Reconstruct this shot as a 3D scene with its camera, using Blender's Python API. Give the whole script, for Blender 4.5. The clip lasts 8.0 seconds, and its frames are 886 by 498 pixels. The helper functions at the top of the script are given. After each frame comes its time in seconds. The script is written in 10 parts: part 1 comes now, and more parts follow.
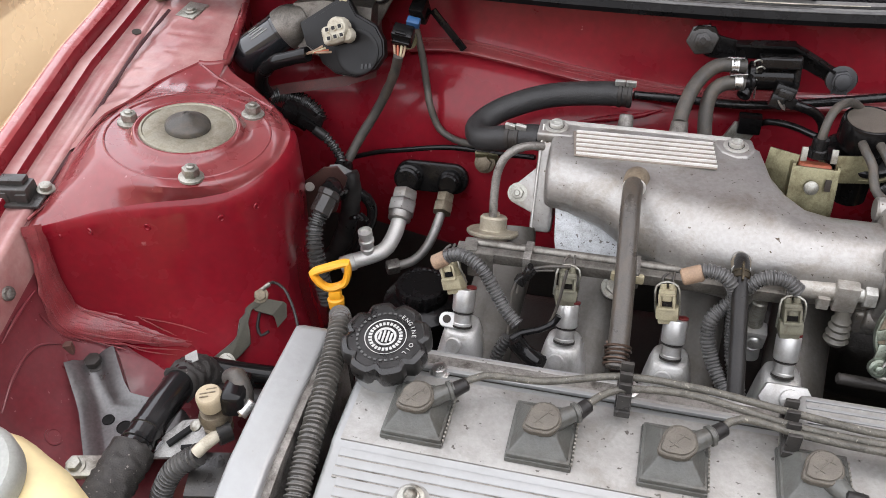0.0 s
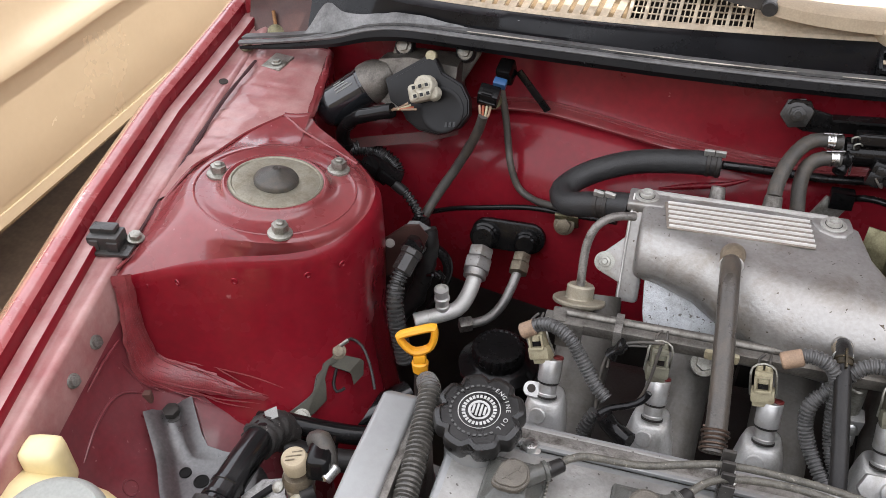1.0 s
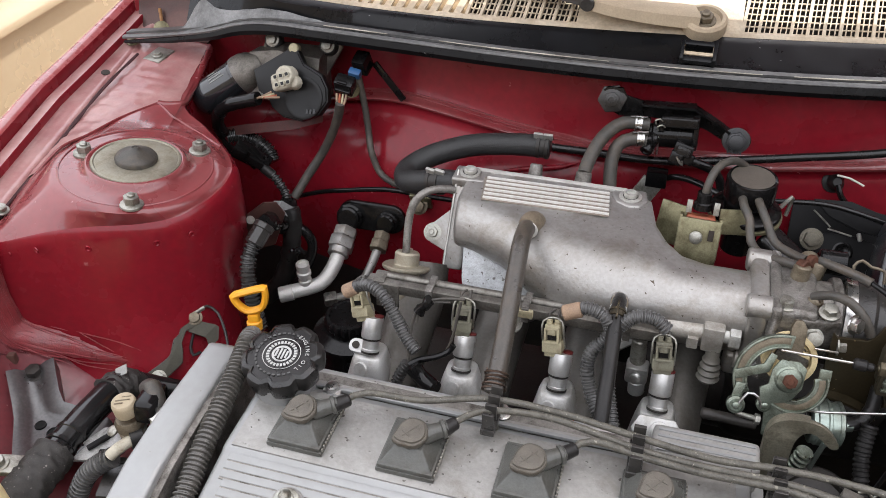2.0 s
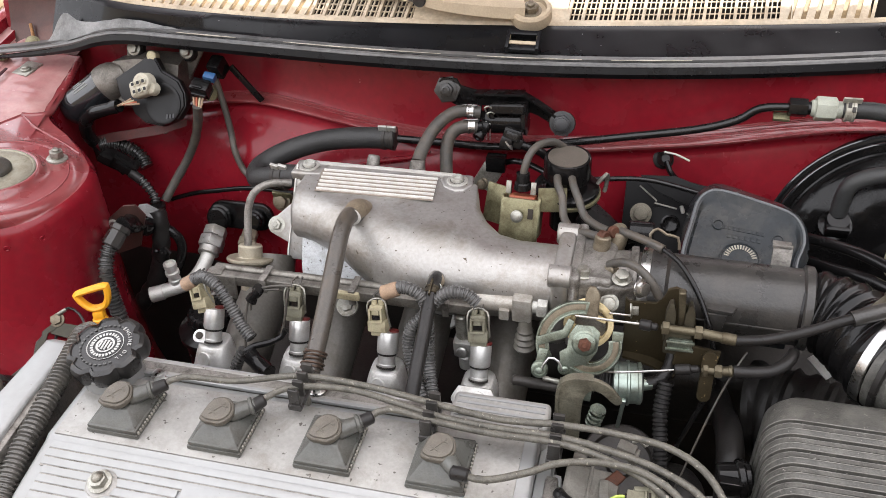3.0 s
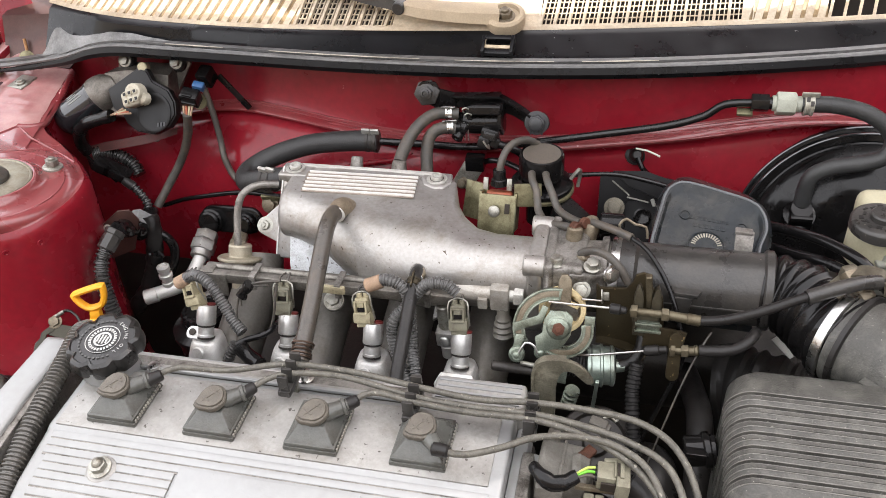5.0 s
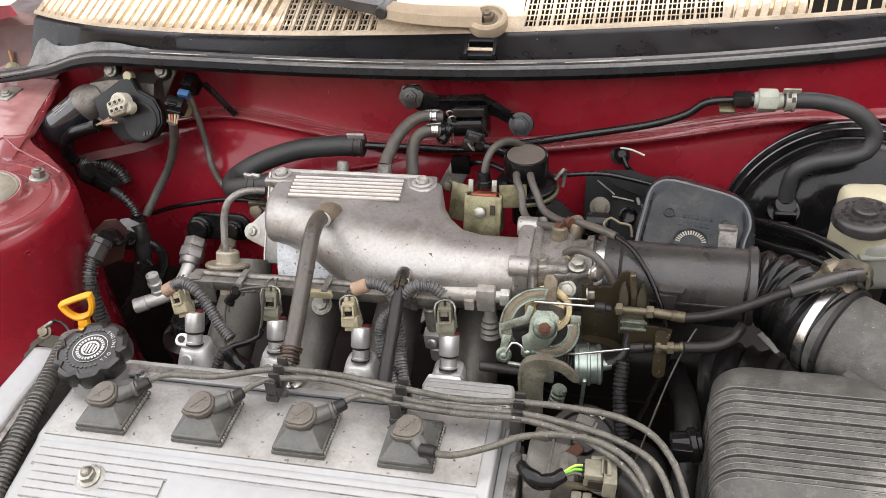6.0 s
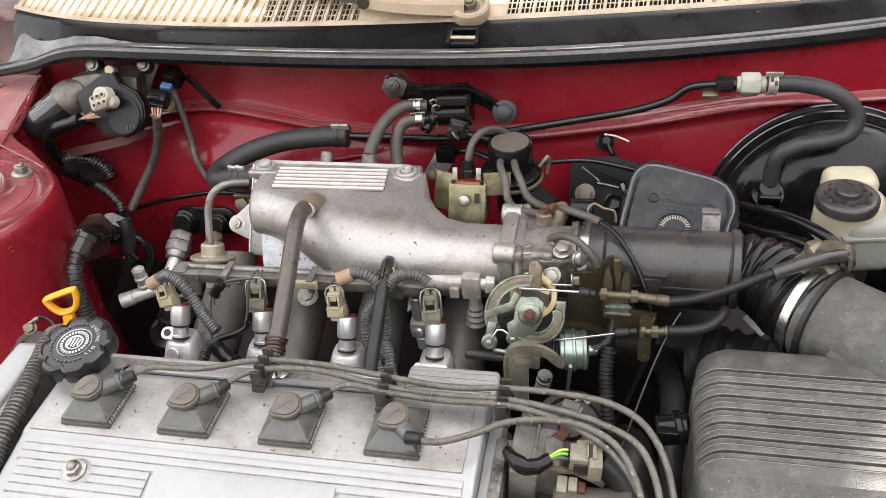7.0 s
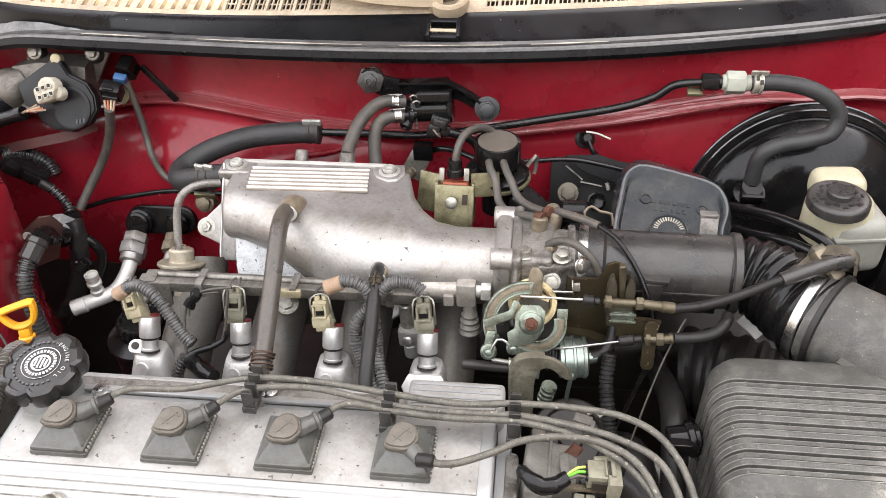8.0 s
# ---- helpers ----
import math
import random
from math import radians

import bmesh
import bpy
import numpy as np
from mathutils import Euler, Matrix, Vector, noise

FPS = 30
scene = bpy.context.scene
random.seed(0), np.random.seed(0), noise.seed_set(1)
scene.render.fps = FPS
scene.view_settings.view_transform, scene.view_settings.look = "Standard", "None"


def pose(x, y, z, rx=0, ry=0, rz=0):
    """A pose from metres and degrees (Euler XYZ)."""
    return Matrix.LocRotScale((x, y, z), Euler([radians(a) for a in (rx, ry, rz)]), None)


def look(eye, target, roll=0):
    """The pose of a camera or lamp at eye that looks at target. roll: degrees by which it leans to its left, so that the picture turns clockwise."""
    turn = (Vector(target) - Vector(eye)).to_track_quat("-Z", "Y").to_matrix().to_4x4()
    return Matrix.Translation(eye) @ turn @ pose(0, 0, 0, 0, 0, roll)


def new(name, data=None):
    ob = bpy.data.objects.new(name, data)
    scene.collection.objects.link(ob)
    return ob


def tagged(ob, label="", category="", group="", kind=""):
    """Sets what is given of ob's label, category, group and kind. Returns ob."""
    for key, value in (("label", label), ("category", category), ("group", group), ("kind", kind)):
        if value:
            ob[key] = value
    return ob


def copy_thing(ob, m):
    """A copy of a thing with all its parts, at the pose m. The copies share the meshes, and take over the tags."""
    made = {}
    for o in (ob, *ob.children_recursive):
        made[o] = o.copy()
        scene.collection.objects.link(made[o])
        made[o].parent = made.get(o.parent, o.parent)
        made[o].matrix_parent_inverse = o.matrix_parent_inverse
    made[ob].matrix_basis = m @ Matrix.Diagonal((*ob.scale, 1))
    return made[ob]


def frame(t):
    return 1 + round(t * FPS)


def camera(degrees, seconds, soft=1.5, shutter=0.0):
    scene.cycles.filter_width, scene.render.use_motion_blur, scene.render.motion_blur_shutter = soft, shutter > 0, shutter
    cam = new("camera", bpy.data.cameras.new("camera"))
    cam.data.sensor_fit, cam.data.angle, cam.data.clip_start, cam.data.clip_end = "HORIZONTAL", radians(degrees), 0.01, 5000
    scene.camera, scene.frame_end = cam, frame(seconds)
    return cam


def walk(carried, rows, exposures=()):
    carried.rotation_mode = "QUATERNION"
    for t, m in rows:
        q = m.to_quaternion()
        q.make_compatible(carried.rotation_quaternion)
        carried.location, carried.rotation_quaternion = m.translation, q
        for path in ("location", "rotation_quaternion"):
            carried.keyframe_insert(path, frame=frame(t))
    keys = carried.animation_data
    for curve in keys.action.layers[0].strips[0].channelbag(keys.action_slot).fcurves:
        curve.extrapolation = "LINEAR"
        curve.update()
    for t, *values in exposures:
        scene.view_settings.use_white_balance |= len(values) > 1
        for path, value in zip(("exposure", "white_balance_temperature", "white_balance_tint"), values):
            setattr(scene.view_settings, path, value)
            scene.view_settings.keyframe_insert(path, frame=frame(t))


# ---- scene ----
cam = camera(55.2, 8.0, soft=0.5)
PATH = [
    (0, (-0.0049, 0.0066, 1.2532), (-0.4242, 1.4680, -0.0481), -2.74),
    (0.5, (-0.0481, 0.0067, 1.2653), (-0.5273, 1.4630, -0.0221), -1.90),
    (1, (-0.0567, 0.0149, 1.2722), (-0.5604, 1.5030, 0.0361), -2.00),
    (1.5, (-0.0211, 0.0029, 1.2755), (-0.5081, 1.5180, 0.0648), -1.31),
    (2, (0.1024, -0.0240, 1.2777), (-0.3676, 1.4990, 0.0731), -1.03),
    (2.2, (0.1563, -0.0238, 1.2787), (-0.2979, 1.5010, 0.0754), -1.39),
    (3.3, (0.2530, -0.0306, 1.2856), (-0.1703, 1.5190, 0.0913), -3.35),
    (3.5, (0.2504, -0.0354, 1.2879), (-0.1692, 1.5170, 0.0972), -3.57),
    (4, (0.2427, -0.0513, 1.2869), (-0.1777, 1.5030, 0.0998), -3.89),
    (4.5, (0.2576, -0.0600, 1.2904), (-0.1605, 1.4990, 0.1076), -3.66),
    (6, (0.2814, -0.0646, 1.2910), (-0.1249, 1.5050, 0.1211), -4.74),
    (6.5, (0.2848, -0.0652, 1.2885), (-0.1139, 1.5020, 0.1126), -5.15),
    (7, (0.2894, -0.0654, 1.2861), (-0.1005, 1.5000, 0.1015), -5.37),
    (7.5, (0.2770, -0.0560, 1.2837), (-0.0820, 1.5070, 0.0872), -4.92),
    (8, (0.2171, -0.0355, 1.2848), (0.0157, 1.5360, 0.0571), -1.84),
]
walk(cam, [(t, look(eye, target, roll)) for t, eye, target, roll in PATH], [(0, 1.90, 6450, 12), (0.6, 1.81, 6400, 12), (1.5, 1.62, 6400, 12), (2.2, 1.66, 6450, 12), (3.5, 2.14, 6650, 12), (4.6, 2.13, 6650, 12), (6, 2.05, 6700, 12), (7, 2.13, 6650, 12), (8, 2.40, 6650, 12)])

# ---- daylight: hazy bright sky and one soft sun ----
SUN_EL, SUN_AZ = 58.0, 35.0          # degrees; azimuth from +y towards +x
world = bpy.data.worlds.new("daylight")
scene.world = world
world.use_nodes = True
wn = world.node_tree
sky = wn.nodes.new("ShaderNodeTexSky")
sky.sky_type, sky.sun_disc = "NISHITA", False
sky.sun_elevation, sky.sun_rotation = radians(SUN_EL), radians(SUN_AZ)
sky.air_density, sky.dust_density = 1.0, 3.0
haze = wn.nodes.new("ShaderNodeMix")           # thin bright cloud over the blue
haze.data_type = "RGBA"
haze.inputs[0].default_value = 0.6
haze.inputs[7].default_value = (7.5, 7.3, 7.0, 1)
wn.links.new(sky.outputs["Color"], haze.inputs[6])
wn.links.new(haze.outputs[2], wn.nodes["Background"].inputs["Color"])
wn.nodes["Background"].inputs["Strength"].default_value = 0.15
sun = new("sun", bpy.data.lights.new("sun", "SUN"))
sun.data.energy, sun.data.angle, sun.data.color = 2.4, radians(1.5), (1.0, 0.95, 0.87)
_d = Vector((math.sin(radians(SUN_AZ)) * math.cos(radians(SUN_EL)), math.cos(radians(SUN_AZ)) * math.cos(radians(SUN_EL)), math.sin(radians(SUN_EL))))
sun.matrix_world = look(_d * 5, (0, 0, 0))


# ---- materials ----
def mat(name, base, rough=0.5, metal=0.0, var=0.18, scale=45.0, grain=0.0, dust=None, dust_amt=0.0, dust_scale=25.0, coat=0.0, rough_var=0.12, spec=0.5, trans=0.0, fleck=None, dirt=None):
    """A surface with stains (scale), fine grain in relief and a patchy film of dust."""
    m = bpy.data.materials.new(name)
    m.use_nodes = True
    nt = m.node_tree
    N, L = nt.nodes.new, nt.links.new
    b = nt.nodes["Principled BSDF"]
    tc = N("ShaderNodeTexCoord")
    n1 = N("ShaderNodeTexNoise")
    n1.inputs["Scale"].default_value, n1.inputs["Detail"].default_value, n1.inputs["Roughness"].default_value = scale, 5, 0.62
    L(tc.outputs["Object"], n1.inputs["Vector"])
    n2 = N("ShaderNodeTexNoise")
    n2.inputs["Scale"].default_value, n2.inputs["Detail"].default_value = scale * 14, 3
    L(tc.outputs["Object"], n2.inputs["Vector"])
    ramp = N("ShaderNodeMapRange")
    ramp.inputs["From Min"].default_value, ramp.inputs["From Max"].default_value = 0.28, 0.72
    ramp.inputs["To Min"].default_value, ramp.inputs["To Max"].default_value = 1 - var, 1 + var
    L(n1.outputs["Fac"], ramp.inputs["Value"])
    ramp2 = N("ShaderNodeMapRange")
    ramp2.inputs["From Min"].default_value, ramp2.inputs["From Max"].default_value = 0.3, 0.7
    ramp2.inputs["To Min"].default_value, ramp2.inputs["To Max"].default_value = 1 - var * 0.6, 1 + var * 0.6
    L(n2.outputs["Fac"], ramp2.inputs["Value"])
    mul = N("ShaderNodeMath")
    mul.operation = "MULTIPLY"
    L(ramp.outputs[0], mul.inputs[0]), L(ramp2.outputs[0], mul.inputs[1])
    col = N("ShaderNodeMix")
    col.data_type, col.blend_type = "RGBA", "MULTIPLY"
    col.inputs[0].default_value = 1.0
    col.inputs[6].default_value = (*base, 1)
    comb = N("ShaderNodeCombineColor")
    for k in range(3):
        L(mul.outputs[0], comb.inputs[k])
    L(comb.outputs[0], col.inputs[7])
    out, fac = col.outputs[2], None
    if dust_amt:
        n3 = N("ShaderNodeTexNoise")
        n3.inputs["Scale"].default_value, n3.inputs["Detail"].default_value, n3.inputs["Roughness"].default_value = dust_scale, 6, 0.68
        L(tc.outputs["Object"], n3.inputs["Vector"])
        r3 = N("ShaderNodeMapRange")
        r3.inputs["From Min"].default_value, r3.inputs["From Max"].default_value = 0.35, 0.75
        r3.inputs["To Min"].default_value, r3.inputs["To Max"].default_value = dust_amt * 0.35, dust_amt
        L(n3.outputs["Fac"], r3.inputs["Value"])
        mx = N("ShaderNodeMix")
        mx.data_type = "RGBA"
        L(r3.outputs[0], mx.inputs[0])
        L(out, mx.inputs[6])
        mx.inputs[7].default_value = (*(dust or (0.35, 0.3, 0.25)), 1)
        out, fac = mx.outputs[2], r3.outputs[0]
    if dirt:
        d1 = N("ShaderNodeTexNoise")
        d1.inputs["Scale"].default_value, d1.inputs["Detail"].default_value, d1.inputs["Roughness"].default_value, d1.inputs["Distortion"].default_value = dirt[4], 8, 0.72, 0.4
        L(tc.outputs["Object"], d1.inputs["Vector"])
        d2 = N("ShaderNodeMapRange")
        d2.inputs["From Min"].default_value, d2.inputs["From Max"].default_value = 0.47, 0.66
        d2.inputs["To Min"].default_value, d2.inputs["To Max"].default_value = 0.0, dirt[3]
        L(d1.outputs["Fac"], d2.inputs["Value"])
        d3 = N("ShaderNodeMix")
        d3.data_type = "RGBA"
        L(d2.outputs[0], d3.inputs[0])
        L(out, d3.inputs[6])
        d3.inputs[7].default_value = (*dirt[:3], 1)
        out = d3.outputs[2]
    if fleck:
        v = N("ShaderNodeTexNoise")
        v.inputs["Scale"].default_value, v.inputs["Detail"].default_value = fleck[3], 2
        L(tc.outputs["Object"], v.inputs["Vector"])
        r5 = N("ShaderNodeMapRange")
        r5.inputs["From Min"].default_value, r5.inputs["From Max"].default_value = fleck[4], fleck[4] + 0.05
        L(v.outputs["Fac"], r5.inputs["Value"])
        mx2 = N("ShaderNodeMix")
        mx2.data_type = "RGBA"
        L(r5.outputs[0], mx2.inputs[0])
        L(out, mx2.inputs[6])
        mx2.inputs[7].default_value = (*fleck[:3], 1)
        out = mx2.outputs[2]
    L(out, b.inputs["Base Color"])
    rr = N("ShaderNodeMapRange")
    rr.inputs["From Min"].default_value, rr.inputs["From Max"].default_value = 0.3, 0.7
    rr.inputs["To Min"].default_value, rr.inputs["To Max"].default_value = max(rough - rough_var, 0.03), min(rough + rough_var, 1)
    L(n1.outputs["Fac"], rr.inputs["Value"])
    if fac is not None:
        ad = N("ShaderNodeMath")
        ad.operation, ad.use_clamp = "MULTIPLY_ADD", True
        L(fac, ad.inputs[0])
        ad.inputs[1].default_value = 0.5
        L(rr.outputs[0], ad.inputs[2])
        L(ad.outputs[0], b.inputs["Roughness"])
    else:
        L(rr.outputs[0], b.inputs["Roughness"])
    b.inputs["Metallic"].default_value = metal
    b.inputs["Specular IOR Level"].default_value = spec
    b.inputs["Coat Weight"].default_value = coat
    b.inputs["Coat Roughness"].default_value = 0.07
    b.inputs["Transmission Weight"].default_value = trans
    if grain:
        bp = N("ShaderNodeBump")
        bp.inputs["Strength"].default_value, bp.inputs["Distance"].default_value = min(grain, 1), 0.0006
        L(n2.outputs["Fac"], bp.inputs["Height"])
        L(bp.outputs[0], b.inputs["Normal"])
    return m


DUST = (0.42, 0.36, 0.30)
RED = mat("red_paint", (0.20, 0.0042, 0.0125), 0.25, var=0.16, scale=9, dust=(0.32, 0.10, 0.10), dust_amt=0.09, dust_scale=14, coat=0.20, spec=0.26, fleck=(0.36, 0.12, 0.12, 120, 0.75))
RED_DUSTY = mat("dusty_red_paint", (0.17, 0.004, 0.011), 0.19, var=0.2, scale=9, dust=(0.44, 0.22, 0.20), dust_amt=0.27, dust_scale=12, coat=0.6, fleck=(0.42, 0.2, 0.2, 140, 0.73))
RED_SHELF = mat("dust_covered_red_paint", (0.19, 0.008, 0.016), 0.34, var=0.2, scale=9, dust=(0.58, 0.40, 0.36), dust_amt=0.70, dust_scale=20, coat=0.5, fleck=(0.42, 0.2, 0.2, 140, 0.73))
COVER_DIRTY = mat("grimy_silver_paint", (0.36, 0.355, 0.34), 0.42, metal=0.45, var=0.14, scale=20, grain=0.6, dust=(0.29, 0.275, 0.25), dust_amt=0.42, dust_scale=22, fleck=(0.10, 0.09, 0.08, 200, 0.68), dirt=(0.18, 0.165, 0.14, 0.55, 28))
RED_WING = mat("dusty_dark_red_paint", (0.135, 0.008, 0.016), 0.24, var=0.25, scale=14, dust=(0.34, 0.18, 0.18), dust_amt=0.30, dust_scale=18, coat=0.6, fleck=(0.3, 0.16, 0.15, 220, 0.72))
# body red, lightened and dusted in place of the sky's sheen
RED_OUT = mat("sheen_lightened_red", (0.27, 0.010, 0.014), 0.16, var=0.08, scale=6, coat=1.0, rough_var=0.05, spec=0.7, dust=(0.56, 0.32, 0.30), dust_amt=0.34, dust_scale=30)
# rusty bracket red; on the cowl corner it paints in the cavity's shade
PRESSED_RED = mat("rust_and_shade_red", (0.05, 0.016, 0.014), 0.35, metal=0.3, var=0.3, scale=40, dust=(0.3, 0.25, 0.2), dust_amt=0.12)
SEALER = mat("painted_sealer", (0.19, 0.014, 0.020), 0.28, var=0.35, scale=50, grain=0.9, dust=(0.36, 0.15, 0.15), dust_amt=0.27, dust_scale=60, coat=0.3)
ALU = mat("cast_aluminium", (0.375, 0.366, 0.352), 0.40, metal=0.8, var=0.14, scale=22, grain=0.5, dust=(0.36, 0.33, 0.29), dust_amt=0.28, dust_scale=16, fleck=(0.10, 0.08, 0.06, 260, 0.69), dirt=(0.20, 0.165, 0.12, 0.55, 26))
ALU_ROUGH = mat("rough_cast_aluminium", (0.43, 0.445, 0.455), 0.5, metal=0.3, var=0.25, scale=60, grain=1.0, dust=(0.66, 0.68, 0.69), dust_amt=0.35, dust_scale=60, fleck=(0.13, 0.12, 0.11, 300, 0.64), dirt=(0.22, 0.215, 0.20, 0.6, 90))
ALU_DIRTY = mat("dirty_cast_aluminium", (0.27, 0.26, 0.245), 0.42, metal=0.65, var=0.3, scale=45, grain=0.7, dust=(0.20, 0.17, 0.13), dust_amt=0.35, dirt=(0.035, 0.028, 0.02, 0.8, 55))
COVER = mat("silver_painted_cover", (0.305, 0.311, 0.310), 0.38, metal=0.35, var=0.06, scale=10, grain=0.4, dust=(0.38, 0.38, 0.365), dust_amt=0.22, dust_scale=12, fleck=(0.20, 0.18, 0.15, 300, 0.765), dirt=(0.235, 0.232, 0.215, 0.30, 14))
STEEL = mat("bright_steel", (0.62, 0.62, 0.61), 0.26, metal=1.0, var=0.15, scale=60, dust=(0.3, 0.27, 0.22), dust_amt=0.15, dirt=(0.14, 0.11, 0.07, 0.6, 70))
ZINC = mat("yellow_zinc_steel", (0.25, 0.24, 0.145), 0.36, metal=0.75, var=0.25, scale=50, dust=(0.25, 0.2, 0.13), dust_amt=0.25, dirt=(0.08, 0.06, 0.03, 0.7, 60))
ZINC_GREY = mat("grey_zinc_steel", (0.40, 0.40, 0.36), 0.36, metal=0.75, var=0.25, scale=50, dust=(0.22, 0.18, 0.13), dust_amt=0.25, dirt=(0.09, 0.07, 0.045, 0.7, 60))
ZINC_DARK = mat("dark_olive_zinc", (0.042, 0.040, 0.028), 0.40, metal=0.6, var=0.3, scale=50, dust=(0.14, 0.11, 0.07), dust_amt=0.3, dirt=(0.025, 0.02, 0.012, 0.6, 70))
BRONZE = mat("oily_brown_steel", (0.030, 0.024, 0.013), 0.36, metal=0.4, var=0.4, scale=40, dust=(0.14, 0.10, 0.05), dust_amt=0.2, fleck=(0.3, 0.22, 0.11, 160, 0.68))
BLACK = mat("black_plastic", (0.0045, 0.0045, 0.005), 0.19, var=0.3, scale=40, dust=DUST, dust_amt=0.012, dust_scale=30, spec=0.28)
BLACK_SATIN = mat("satin_black_steel", (0.0055, 0.0055, 0.006), 0.24, var=0.3, scale=40, dust=DUST, dust_amt=0.014, dust_scale=22, grain=0.3, spec=0.45)
GREY_PLASTIC = mat("faded_black_plastic", (0.023, 0.022, 0.021), 0.30, var=0.35, scale=30, dust=(0.21, 0.195, 0.175), dust_amt=0.085, dust_scale=14, grain=0.5, spec=0.5, fleck=(0.26, 0.23, 0.18, 300, 0.75), dirt=(0.075, 0.066, 0.056, 0.4, 30))
SERVO_GREY = mat("greyed_black_rubber", (0.022, 0.023, 0.025), 0.34, var=0.3, scale=50, dust=(0.22, 0.22, 0.22), dust_amt=0.12, dust_scale=40, grain=0.5, spec=0.45)
RUBBER = mat("black_rubber", (0.010, 0.010, 0.0105), 0.36, var=0.3, scale=40, dust=DUST, dust_amt=0.035, grain=0.4, spec=0.28)
RUBBER_GREY = mat("aged_grey_rubber", (0.036, 0.034, 0.031), 0.44, var=0.3, scale=60, dust=(0.30, 0.265, 0.215), dust_amt=0.13, grain=0.6, spec=0.5, dirt=(0.15, 0.115, 0.08, 0.4, 45))
SEAL_M = mat("weather_strip_rubber", (0.0042, 0.0044, 0.0052), 0.30, var=0.3, scale=18, dust=(0.22, 0.225, 0.235), dust_amt=0.022, dust_scale=22, spec=0.24, fleck=(0.3, 0.3, 0.3, 150, 0.76))
YELLOW = mat("yellow_plastic", (0.80, 0.36, 0.012), 0.42, var=0.08, scale=30, dust=(0.5, 0.3, 0.1), dust_amt=0.12)
CREAM = mat("cream_plastic", (0.44, 0.40, 0.26), 0.5, var=0.2, scale=60, dust=(0.28, 0.22, 0.13), dust_amt=0.4)
BOTTLE = mat("yellowed_bottle_plastic", (0.78, 0.66, 0.36), 0.4, var=0.06, scale=12, dust=(0.7, 0.6, 0.4), dust_amt=0.15)
WHITE = mat("off_white_plastic", (0.72, 0.70, 0.62), 0.45, var=0.08, scale=40, dust=(0.4, 0.35, 0.25), dust_amt=0.25)
PRINT = mat("white_print", (0.44, 0.44, 0.425), 0.5, var=0.2, scale=80)
FADED = mat("faded_print", (0.22, 0.22, 0.21), 0.6, var=0.2, scale=80)
COWL = mat("bleached_cowl_plastic", (0.46, 0.36, 0.235), 0.5, var=0.3, scale=22, dust=(0.54, 0.50, 0.43), dust_amt=0.52, dust_scale=10, grain=0.4, dirt=(0.22, 0.15, 0.085, 0.5, 16))
# near-black base puts the shade of the trough and small holes into colour
COWL_DARK = mat("recess_shade_dark", (0.022, 0.016, 0.011), 0.7, var=0.2, scale=30)
ORANGE = mat("orange_plastic", (0.36, 0.065, 0.025), 0.5, var=0.2, scale=60, dust=(0.3, 0.2, 0.12), dust_amt=0.3)
BLUE = mat("blue_plastic", (0.025, 0.085, 0.20), 0.4, var=0.15, scale=60)
GREEN = mat("green_wire", (0.13, 0.46, 0.03), 0.45, var=0.1, scale=60)
TAN = mat("tan_tape", (0.34, 0.22, 0.14), 0.6, var=0.3, scale=60, dust=(0.25, 0.2, 0.15), dust_amt=0.4, dirt=(0.10, 0.07, 0.05, 0.5, 70))
STRUT_PLATE = mat("grey_zinc_strut_plate", (0.30, 0.285, 0.225), 0.40, metal=0.5, var=0.2, scale=35, dust=(0.34, 0.295, 0.215), dust_amt=0.3, grain=0.6, dirt=(0.16, 0.13, 0.08, 0.7, 70))
BEIGE_CAR = mat("champagne_car_paint", (0.44, 0.36, 0.245), 0.25, metal=0.25, var=0.03, scale=5, coat=0.6, rough_var=0.04)
GROUND_M = mat("dry_earth", (0.16, 0.11, 0.072), 0.9, var=0.3, scale=6, grain=1.0, dust=(0.3, 0.22, 0.15), dust_amt=0.4, dust_scale=3)
LEAD = mat("dirty_lead_rubber", (0.070, 0.067, 0.057), 0.36, var=0.5, scale=60, dust=(0.30, 0.275, 0.22), dust_amt=0.34, dust_scale=120, grain=1.0, fleck=(0.27, 0.25, 0.205, 260, 0.665), dirt=(0.028, 0.026, 0.021, 0.75, 60))
AIRBOX = mat("dusty_grey_plastic", (0.041, 0.040, 0.036), 0.40, var=0.3, scale=50, dust=(0.24, 0.235, 0.21), dust_amt=0.16, dust_scale=45, grain=1.0, spec=0.45, fleck=(0.26, 0.25, 0.22, 420, 0.70), dirt=(0.17, 0.165, 0.145, 0.4, 60))
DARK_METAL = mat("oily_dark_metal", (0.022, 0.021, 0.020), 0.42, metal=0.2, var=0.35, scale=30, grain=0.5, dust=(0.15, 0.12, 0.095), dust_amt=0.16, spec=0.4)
GLASS = mat("tinted_glass", (0.012, 0.014, 0.015), 0.06, var=0.05, scale=4, rough_var=0.02, spec=0.6)


# ---- mesh tools ----
def ident():
    return Matrix.Identity(4)


def frame_of(p, axis, up=(0, 0, 1)):
    """Matrix with local z along axis, at p."""
    z = Vector(axis).normalized()
    u = Vector(up)
    if abs(z.dot(u.normalized())) > 0.98:
        u = Vector((0, 1, 0))
    x = u.cross(z).normalized()
    y = z.cross(x)
    return Matrix(((x.x, y.x, z.x, p[0]), (x.y, y.y, z.y, p[1]), (x.z, y.z, z.z, p[2]), (0, 0, 0, 1)))


def join(*bms):
    out = bms[0]
    for b in bms[1:]:
        me = bpy.data.meshes.new("tmp")
        b.to_mesh(me)
        out.from_mesh(me)
        b.free()
